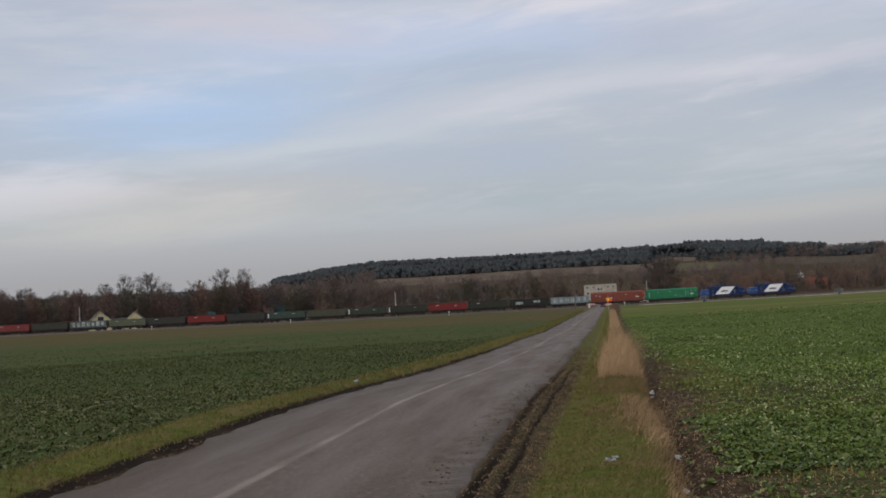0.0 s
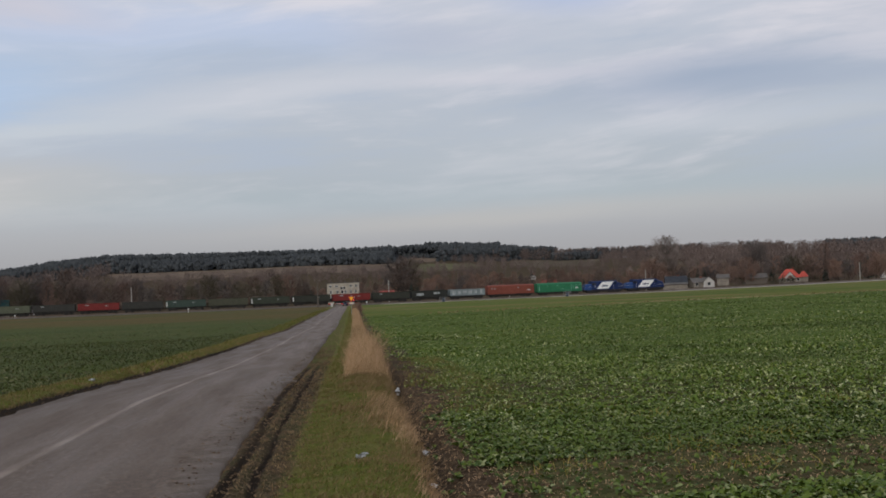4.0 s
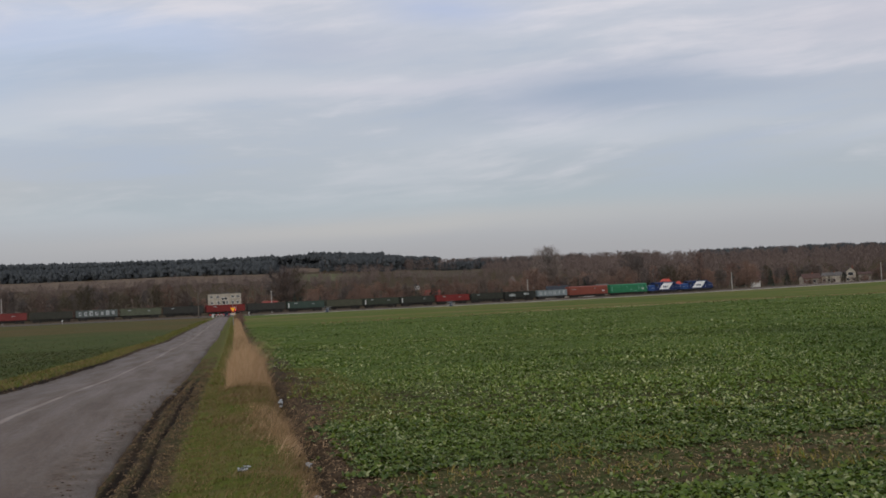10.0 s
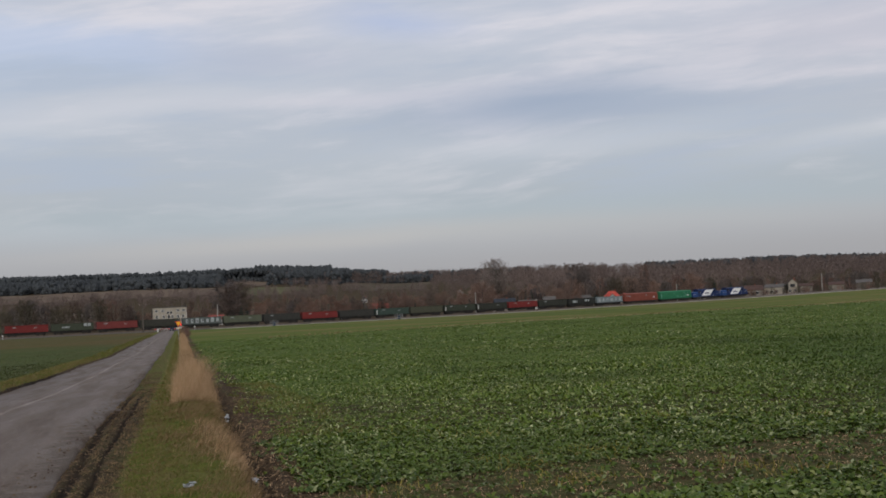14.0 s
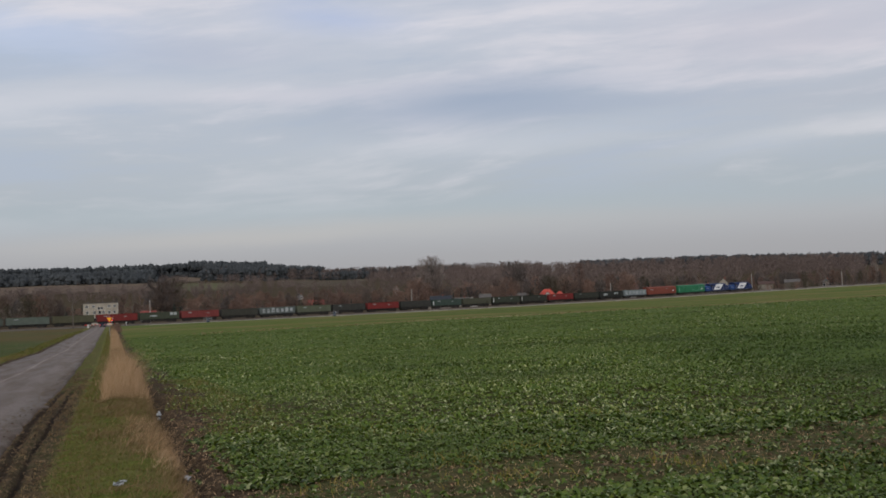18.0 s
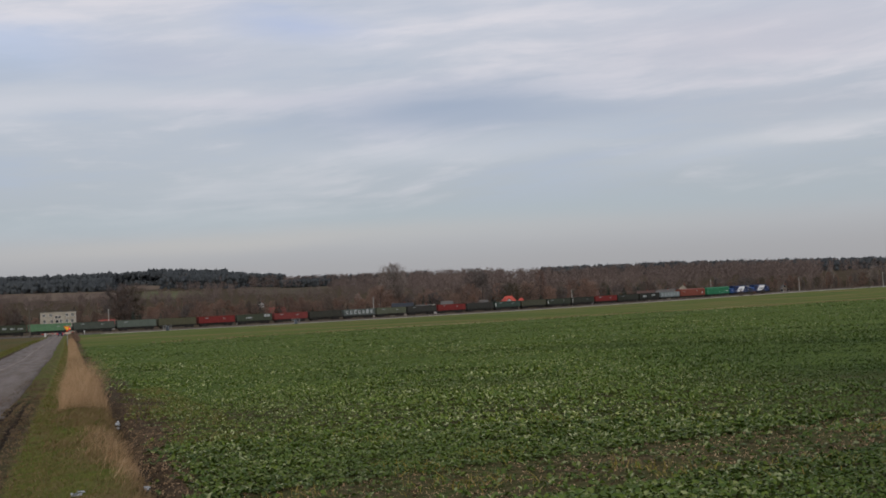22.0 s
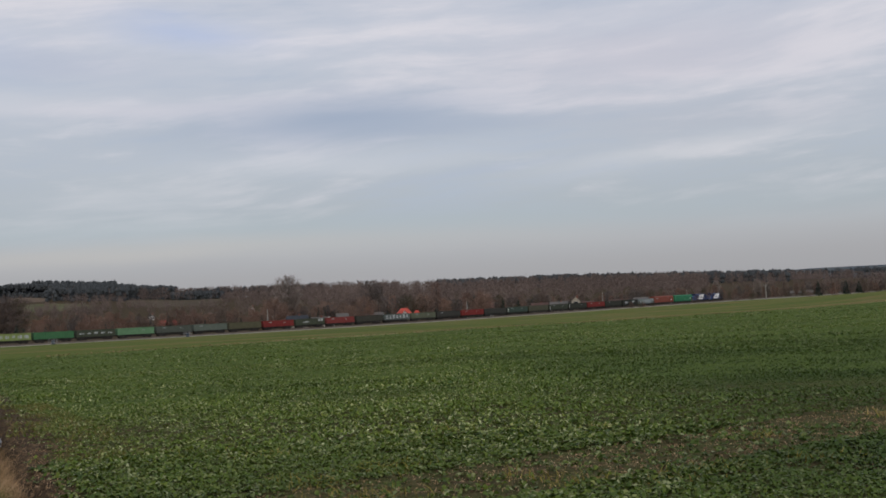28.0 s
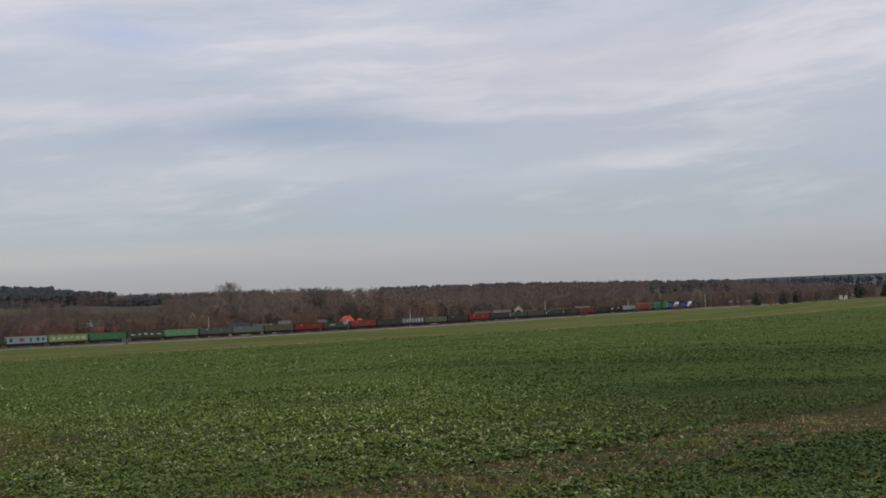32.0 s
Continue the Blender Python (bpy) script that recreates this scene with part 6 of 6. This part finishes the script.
    bm = bmesh.new()
    for (r0, z0), (r1, z1) in zip([(0.045, 0), (0.05, 0.02), (0.05, 0.12), (0.03, 0.16)], [(0.05, 0.02), (0.05, 0.12), (0.03, 0.16), (0.018, 0.18)]):
        tube(bm, (0, 0, z0), (0, 0, z1), r0, r1, 14)
    root.scale = (0.8, 0.8, 0.62)
    part("body", bm, M_PLASTIC, root)
    part("cap", tube(bmesh.new(), (0, 0, 0.18), (0, 0, 0.20), 0.021, 0.021, 12), M_WHITE, root)
    part("band", tube(bmesh.new(), (0, 0, 0.05), (0, 0, 0.09), 0.052, 0.052, 14), M_BLACK, root)


bottle()
crumpled("plastic_scrap", 1.61, 10.34, 0.04, M_PLASTIC, "crumpled white plastic scrap on the grass", "litter", 3)
crumpled("plastic_scrap", 1.66, 10.46, 0.028, M_PLASTIC, "crumpled white plastic scrap on the grass", "litter", 8)
crumpled("plastic_scrap", 2.33, 10.80, 0.035, M_PLASTIC, "torn grey plastic scrap in the furrow", "litter", 5)
crumpled("paper_scrap", 2.05, 9.15, 0.035, M_WHITE, "small white paper scrap in the furrow", "litter", 6)
crumpled("plastic_bag", -1.95, 24.9, 0.075, M_PLASTIC, "white plastic bag on the far verge of the road", "litter", 7)

# ---- plants and clods close to the camera ----


def leaf_mesh(name, x, y, size, rng, leaves, broad=0.46, up=(18, 62), lift=0.02, curl=True):
    """Rosettes of bent leaves, two quads each."""
    n = len(x) * leaves
    x, y, size = np.repeat(x, leaves), np.repeat(y, leaves), np.repeat(size, leaves)
    z = height(x, y) + lift
    phi = rng.random(n) * 6.2832
    x = x + 0.12 * size * np.cos(phi)
    y = y + 0.12 * size * np.sin(phi)
    ln = size * (0.55 + 0.65 * rng.random(n))
    th = np.radians(up[0] + (up[1] - up[0]) * rng.random(n))
    th2 = th - np.radians(20 + 50 * rng.random(n))
    c, s = np.cos(phi), np.sin(phi)
    w = ln * broad * (0.7 + 0.5 * rng.random(n))
    roll = 0.5 * rng.standard_normal(n)
    sx, sy, sz = -s * np.cos(roll), c * np.cos(roll), np.sin(roll)
    b = np.stack([x, y, z], -1)
    m = b + (ln * 0.6)[:, None] * np.stack([c * np.cos(th), s * np.cos(th), np.sin(th)], -1)
    t = m + (ln * 0.5)[:, None] * np.stack([c * np.cos(th2), s * np.cos(th2), np.sin(th2)], -1)
    side = np.stack([sx, sy, sz], -1) * w[:, None]
    if not curl:
        v = np.stack([b - side * 0.2, b + side * 0.2, (m + t) / 2 + side * 0.4, (m + t) / 2 - side * 0.4], 1).reshape(-1, 3)
        return fast_mesh(name, v, np.arange(4 * n).reshape(-1, 4))
    v = np.stack([b - side * 0.12, b + side * 0.12, m - side * 0.5, m + side * 0.5, t - side * 0.16, t + side * 0.16], 1).reshape(-1, 3)
    k = np.arange(n)[:, None] * 6
    q = np.concatenate([k + [0, 1, 3, 2], k + [2, 3, 5, 4]], 0)
    return fast_mesh(name, v, q, True)


def blade_mesh(name, x, y, h, wide, rng, lean=0.35, push=(0.0, 0.0)):
    """Upright blades, bent in the middle."""
    n = len(x)
    z = height(x, y) - 0.01
    phi = rng.random(n) * 6.2832
    ln = np.abs(lean * rng.standard_normal(n))
    b = np.stack([x, y, z], -1)
    tilt = np.stack([np.cos(phi) * ln + push[0], np.sin(phi) * ln + push[1], np.ones(n)], -1)
    m = b + tilt * (h * 0.55)[:, None]
    t = m + (tilt * [1.9, 1.9, 0.85]) * (h * 0.5)[:, None]
    a = rng.random(n) * 3.1416
    side = np.stack([np.cos(a), np.sin(a), np.zeros(n)], -1) * wide[:, None]
    v = np.stack([b - side * 0.5, b + side * 0.5, m - side * 0.45, m + side * 0.45, t - side * 0.12, t + side * 0.12], 1).reshape(-1, 3)
    k = np.arange(n)[:, None] * 6
    q = np.concatenate([k + [0, 1, 3, 2], k + [2, 3, 5, 4]], 0)
    return fast_mesh(name, v, q)


def sector(rng, count, a0, a1, d0, d1):
    az = np.radians(a0 + (a1 - a0) * rng.random(count))
    d = np.sqrt(d0 ** 2 + (d1 ** 2 - d0 ** 2) * rng.random(count))
    return -d * np.sin(az), d * np.cos(az)


def crop_right():
    rng = np.random.default_rng(21)
    for count, d0, d1, size, leaves in ((40000, 7.3, 14, 0.061, 5), (66000, 13.0, 26, 0.066, 3), (56000, 24, 60, 0.095, 4), (70000, 58, 150, 0.135, 3), (30000, 150, 300, 0.30, 2)):
        x, y = sector(rng, count, -6, -61, d0, d1)
        u = road_side(x, y)
        keep = (u > 2.45 + 0.25 * lumps(x, y, 1.7) + 0.2 * rng.standard_normal(count)) & (u > 2.15) & (rng.random(count) > 0.92 * field_gap(x, y)) & (y < 121 + 0.25 * x)
        x, y = x[keep], y[keep]
        vig = 0.75 + 0.25 * lumps(x, y, 0.5) + 0.2 * lumps(x, y, 0.13)
        s = size * (0.7 + 0.6 * rng.random(len(x))) * vig
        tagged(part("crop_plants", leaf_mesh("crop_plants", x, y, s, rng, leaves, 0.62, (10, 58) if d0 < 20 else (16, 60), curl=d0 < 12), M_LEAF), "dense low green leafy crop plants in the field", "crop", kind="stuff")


def crop_left():
    rng = np.random.default_rng(22)
    for count, d0, d1, size, leaves in ((30000, 11, 32, 0.062, 4), (48000, 32, 75, 0.080, 3), (20000, 75, 150, 0.12, 2)):
        x, y = sector(rng, count, 27, -7.5, d0, d1)
        ul = -road_side(x, y) - ROAD_W
        keep = (ul > 1.45) & (lumps(x, y, 0.35) + 0.8 * rng.standard_normal(count) < 1.0) & (rng.random(count) > smooth(y + 0.35 * x + 9 * np.sin(x * 0.05), 40, 150))
        x, y = x[keep], y[keep]
        s = size * (0.6 + 0.6 * rng.random(len(x)))
        tagged(part("crop_plants", leaf_mesh("crop_plants", x, y, s, rng, leaves, 0.6, curl=d0 < 20), M_LEAF_DULL), "sparser dull green crop plants beyond the road", "crop", kind="stuff")


crop_right()
crop_left()


def strip(rng, count, u0, u1, y0, y1, power=1.0):
    y = y0 + (y1 - y0) * rng.random(count) ** power
    u = u0 + (u1 - u0) * rng.random(count)
    return ROAD_R + ROAD_M * y + u / 0.9884, y, u


def verges():
    rng = np.random.default_rng(23)
    for name, u0, u1, sets in (("right", 0.82, 1.98, ((34000, 5, 22, 0.034, 0.007), (9000, 22, 70, 0.07, 0.02), (5000, 70, 220, 0.12, 0.05))),
                               ("left", -ROAD_W - 1.5, -ROAD_W - 0.22, ((15000, 8, 28, 0.050, 0.009), (7000, 28, 80, 0.10, 0.025), (5000, 80, 240, 0.15, 0.06)))):
        for count, y0, y1, h, w in sets:
            x, y, u = strip(rng, count, u0, u1, y0, y1)
            patch = lumps(x, y, 1.9) + 0.7 * lumps(x, y, 5.1)
            keep = patch + 0.6 * rng.standard_normal(count) > -0.7
            x, y = x[keep], y[keep]
            hh = h * (0.5 + 0.9 * rng.random(len(x)))
            tagged(part("verge_grass", blade_mesh("verge_grass", x, y, hh, w * (0.6 + 0.8 * rng.random(len(x))), rng, 0.6), M_GRASS), "short green and yellowed grass of the road verge", "grass", kind="stuff")


    for count, y0, y1, h, w in ((9000, 8, 28, 0.055, 0.008), (5000, 28, 80, 0.08, 0.02)):
        x, y, u = strip(rng, count, -ROAD_W - 1.5, -ROAD_W - 0.2, y0, y1)
        keep = lumps(x, y, 1.3) + 0.7 * lumps(x, y, 4.1) + 0.6 * rng.standard_normal(count) + 0.6 * (u + ROAD_W + 0.8) > 0.0
        x, y = x[keep], y[keep]
        tagged(part("withered_grass", blade_mesh("withered_grass", x, y, h * (0.5 + 0.9 * rng.random(len(x))), w * (0.6 + 0.8 * rng.random(len(x))), rng, 0.6), M_STRAW_BROWN), "withered brown grass on the lip of the road verge", "dry grass", kind="stuff")


verges()


def furrow_weeds():
    """Yellow-green weeds on the crop's edge beside the furrow."""
    rng = np.random.default_rng(27)
    x, y, u = strip(rng, 7000, 2.25, 3.7, 13, 30)
    keep = (lumps(x, y, 0.9) + 0.6 * lumps(x, y, 2.7) + 0.5 * rng.standard_normal(7000) + 1.2 * (u - 2.9) > 0.0)
    x, y = x[keep], y[keep]
    tagged(part("furrow_weeds", blade_mesh("furrow_weeds", x, y, 0.035 + 0.06 * rng.random(len(x)), 0.008 + 0.008 * rng.random(len(x)), rng, 0.8), M_GRASS), "yellow-green weeds on the bare edge of the field", "weeds", kind="stuff")


furrow_weeds()


def dry_grass():
    rng = np.random.default_rng(24)
    # tall stand from twenty metres on, thinning towards the crossing
    for count, y0, y1, h, w, u0, u1, mat in ((11000, 20.9, 33, 0.74, 0.0034, 1.20, 2.1, M_STRAW), (4000, 20.7, 33, 0.62, 0.0036, 1.20, 2.15, M_STRAW_BROWN), (6000, 33, 70, 0.50, 0.007, 1.3, 2.1, M_STRAW), (3000, 33, 70, 0.5, 0.008, 1.3, 2.1, M_STRAW_BROWN), (7000, 70, 200, 0.62, 0.028, 1.35, 2.2, M_STRAW), (3000, 200, 345, 0.65, 0.07, 1.3, 2.5, M_STRAW_BROWN)):
        x, y, u = strip(rng, count, u0, u1, y0, y1)
        edge = np.minimum(u - u0, u1 - u) / (u1 - u0)
        clump = 0.75 + 0.35 * lumps(x, y, 1.1) + 0.28 * lumps(x, y, 3.7)
        tall = np.where(rng.random(count) < 0.08, 1.25, 0.35 + 0.65 * rng.random(count))
        hh = h * tall * (0.5 + 0.6 * np.clip(edge * 2.5, 0, 1)) * clump * (0.4 + 0.6 * smooth(y + 0.6 * np.sin(u * 7), 20.6, 22.0))
        keep = clump + 0.25 * rng.standard_normal(count) > 0.45
        x, y, hh = x[keep], y[keep], hh[keep]
        tagged(part("dry_grass", blade_mesh("dry_grass", x, y, hh, w * (0.6 + 0.8 * rng.random(len(x))), rng, 0.34, (0.10, -0.02)), mat), "tall dry straw-coloured grass along the verge", "dry grass", kind="stuff")
    # low tufts bent over the furrow
    for yc, uc, ry, ru, count, h, w in ((15.4, 1.80, 1.3, 0.26, 500, 0.16, 0.0036), (15.0, 1.80, 1.5, 0.28, 700, 0.13, 0.0036), (13.4, 1.84, 1.4, 0.24, 500, 0.15, 0.0036), (13.0, 1.84, 1.5, 0.24, 600, 0.12, 0.0036), (11.9, 1.92, 1.1, 0.14, 600, 0.10, 0.004), (10.2, 1.95, 1.2, 0.12, 700, 0.09, 0.004), (8.6, 1.98, 1.0, 0.12, 500, 0.09, 0.004), (18.4, 1.5, 1.0, 0.3, 260, 0.09, 0.005), (12.0, 1.1, 3.0, 0.3, 300, 0.05, 0.005), (10.0, 0.95, 3.0, 0.4, 300, 0.05, 0.005)):
        y = yc + ry * rng.standard_normal(count) * 0.5
        u = uc + ru * rng.standard_normal(count) * 0.6
        x = ROAD_R + ROAD_M * y + u / 0.9884
        hh = h * (0.4 + 0.7 * rng.random(count))
        tagged(part("dry_tuft", blade_mesh("dry_tuft", x, y, hh, w * (0.7 + 0.6 * rng.random(count)), rng, 0.4, (0.38, -0.1)), M_STRAW if rng.random() < 0.45 else M_STRAW_BROWN), "low bent tuft of dry grass over the furrow", "dry grass", kind="stuff")
    # trodden brown grass on the banks between the ruts
    for count, y0, y1, h, w in ((9000, 6.5, 14, 0.030, 0.006), (8000, 14, 34, 0.040, 0.010)):
        x, y, u = strip(rng, count, -0.12, 1.15, y0, y1)
        keep = (np.abs(u - 0.24) > 0.10) & (np.abs(u - 0.50) > 0.06) & (lumps(x, y, 2.3) + 0.5 * lumps(x, y, 6.0) + 0.7 * rng.standard_normal(count) + 0.8 * (u - 0.3) > -0.1)
        x, y = x[keep], y[keep]
        tagged(part("trodden_grass", blade_mesh("trodden_grass", x, y, h * (0.4 + 0.9 * rng.random(len(x))), w * (0.6 + 0.8 * rng.random(len(x))), rng, 0.8), M_STRAW_BROWN), "short trodden brown grass between the wheel ruts", "grass", kind="stuff")
    # short brown grass over the outer half of the verge
    for count, y0, y1, h, w in ((8000, 6.5, 14, 0.050, 0.005), (7000, 14, 24, 0.080, 0.007)):
        x, y, u = strip(rng, count, 1.05, 2.08, y0, y1)
        keep = (lumps(x, y, 0.9) + 0.6 * lumps(x, y, 3.3) + 1.6 * (u - 1.55) + 0.4 * rng.standard_normal(count)) > -0.15
        x, y = x[keep], y[keep]
        tagged(part("dry_grass", blade_mesh("dry_grass", x, y, h * (0.4 + 0.9 * rng.random(len(x))), w * (0.6 + 0.8 * rng.random(len(x))), rng, 0.5, (0.4, -0.15)), M_STRAW_BROWN), "short brown withered grass on the verge", "dry grass", kind="stuff")
    # yellowed tufts standing in the crop
    for az, d in ((-25.3, 10.9), (-26.4, 10.6), (-28.9, 11.3), (-30.6, 11.6), (-21.0, 13.6), (-36.5, 10.4), (-44.0, 10.2), (-52.0, 11.2), (-19.2, 9.6), (-23.8, 13.0), (-33.5, 14.5), (-29.5, 9.8), (-39.5, 10.0), (-47.5, 10.6), (-57.0, 10.4), (-49.0, 13.0), (-41.0, 14.0), (-55.0, 15.0), (-27.4, 9.7), (-60.0, 11.8)):
        x, y, z = at(az, d)
        xs, ys = x + 0.2 * rng.standard_normal(45), y + 0.2 * rng.standard_normal(45)
        tagged(part("yellow_tuft", blade_mesh("yellow_tuft", xs, ys, 0.04 + 0.08 * rng.random(45), np.full(45, 0.009), rng, 0.9), M_STRAW_YELLOW), "yellowed grass tuft among the crop", "dry grass", kind="stuff")
    # a continuous dry line between the two crops
    count = 11000
    x = 30 + 520 * rng.random(count) ** 0.9
    y = 123 + 0.25 * x - 1.5 * np.sin(x * 0.06) + 2.2 * rng.standard_normal(count)
    keep = (lumps(x, y, 0.05) + lumps(x, y, 0.21) * 0.6 + 0.5 * rng.standard_normal(count)) > -0.1
    x, y = x[keep], y[keep]
    tagged(part("dry_grass", blade_mesh("dry_grass", x, y, 0.10 + 0.16 * rng.random(len(x)), np.full(len(x), 0.16), rng, 0.7), M_STRAW_PALE), "pale dry grass along the field boundary", "dry grass", kind="stuff")


M_STRAW_YELLOW = foliage("yellow_grass", [(0.26, 0.22, 0.04), (0.34, 0.27, 0.06), (0.19, 0.19, 0.035), (0.36, 0.24, 0.08)], 0.7, 0.2)
dry_grass()


def clods():
    """Broken soil, gravel and straw bits along the ruts, the furrow and the thin crop."""
    rng = np.random.default_rng(25)
    xs, ys, ss = [], [], []
    for count, u0, u1, y0, y1, size in ((5200, -0.45, 0.85, 6, 20, 0.011), (3000, -0.25, 0.7, 20, 45, 0.015), (3600, 1.95, 3.0, 6, 22, 0.013), (900, -ROAD_W - 0.35, -ROAD_W + 0.06, 8, 40, 0.013)):
        x, y, u = strip(rng, count, u0, u1, y0, y1)
        keep = (rng.random(count) < 0.35) | (u > 0.05) | (u < -1)
        xs.append(x[keep]), ys.append(y[keep]), ss.append(size * (0.3 + 1.1 * rng.random(keep.sum()) ** 2))
    x, y = sector(rng, 9000, -10, -61, 7.5, 19)
    keep = rng.random(9000) < field_gap(x, y)
    xs.append(x[keep]), ys.append(y[keep]), ss.append(0.013 * (0.3 + 1.1 * rng.random(keep.sum()) ** 2))
    x, y, s = np.concatenate(xs), np.concatenate(ys), np.concatenate(ss)
    u = road_side(x, y)
    z = height(x, y) + np.where((u < 0) & (u > -ROAD_W), 0.085, 0.0)
    n = len(x)
    base = np.array([(-1, -1, 0), (1, -1, 0), (1, 1, 0), (-1, 1, 0), (-0.6, -0.6, 1), (0.6, -0.6, 1), (0.6, 0.6, 1), (-0.6, 0.6, 1)], float)
    v = base[None] * (0.6 + 0.7 * rng.random((n, 8, 1))) * s[:, None, None]
    v[:, :, 0] *= (0.6 + 1.4 * rng.random(n) ** 2)[:, None]
    a = rng.random(n) * 6.28
    c, d = np.cos(a)[:, None], np.sin(a)[:, None]
    v = np.stack([c * v[:, :, 0] - d * v[:, :, 1] + x[:, None], d * v[:, :, 0] + c * v[:, :, 1] + y[:, None], v[:, :, 2] + z[:, None] - 0.003], -1).reshape(-1, 3)
    f = np.array([(4, 5, 6, 7), (0, 1, 5, 4), (1, 2, 6, 5), (2, 3, 7, 6), (3, 0, 4, 7)])
    q = (np.arange(n)[:, None, None] * 8 + f[None]).reshape(-1, 4)
    tagged(part("soil_clods", fast_mesh("soil_clods", v, q), M_CLOD), "broken brown soil clods and grit on the verge", "soil", kind="stuff")
    # straw bits lying about
    x, y, u = strip(rng, 900, 1.95, 3.6, 6, 22)
    x2, y2 = sector(rng, 26000, -10, -61, 7.5, 16)
    keep = rng.random(26000) < 0.9 * field_gap(x2, y2)
    x, y = np.concatenate([x, x2[keep]]), np.concatenate([y, y2[keep]])
    n = len(x)
    ln, a = 0.008 + 0.024 * rng.random(n), rng.random(n) * 6.28
    z = height(x, y) + 0.012
    b = np.stack([x, y, z], -1)
    t = np.stack([np.cos(a) * ln, np.sin(a) * ln, 0.02 * rng.random(n)], -1)
    w = np.stack([-np.sin(a), np.cos(a), 0.3 * rng.standard_normal(n)], -1) * 0.0026
    v = np.stack([b - w, b + w, b + t + w, b + t - w], 1).reshape(-1, 3)
    tagged(part("straw_bits", fast_mesh("straw_bits", v, np.arange(4 * n).reshape(-1, 4)), M_STRAW), "pale straw bits scattered on bare soil", "straw", kind="stuff")


clods()

# ---- what moves ----


def front(t):
    """Metres along the line that the train's front has reached."""
    return 117.7 + 13.87 * t - 0.0145 * t * t - 0.0011 * t ** 3


def motions():
    for vehicle, behind in TRAIN:
        rows = []
        for i in range(0, 33, 2):
            p, h = along_rail(front(i) - behind)
            s = front(i) - behind
            climb = float(rail_z(s + 5) - rail_z(s - 5)) / 10
            rows.append((float(i), pose(p[0], p[1], float(rail_z(s)), 0, -math.degrees(math.atan(climb)), math.degrees(h))))
        walk(vehicle, rows)


motions()
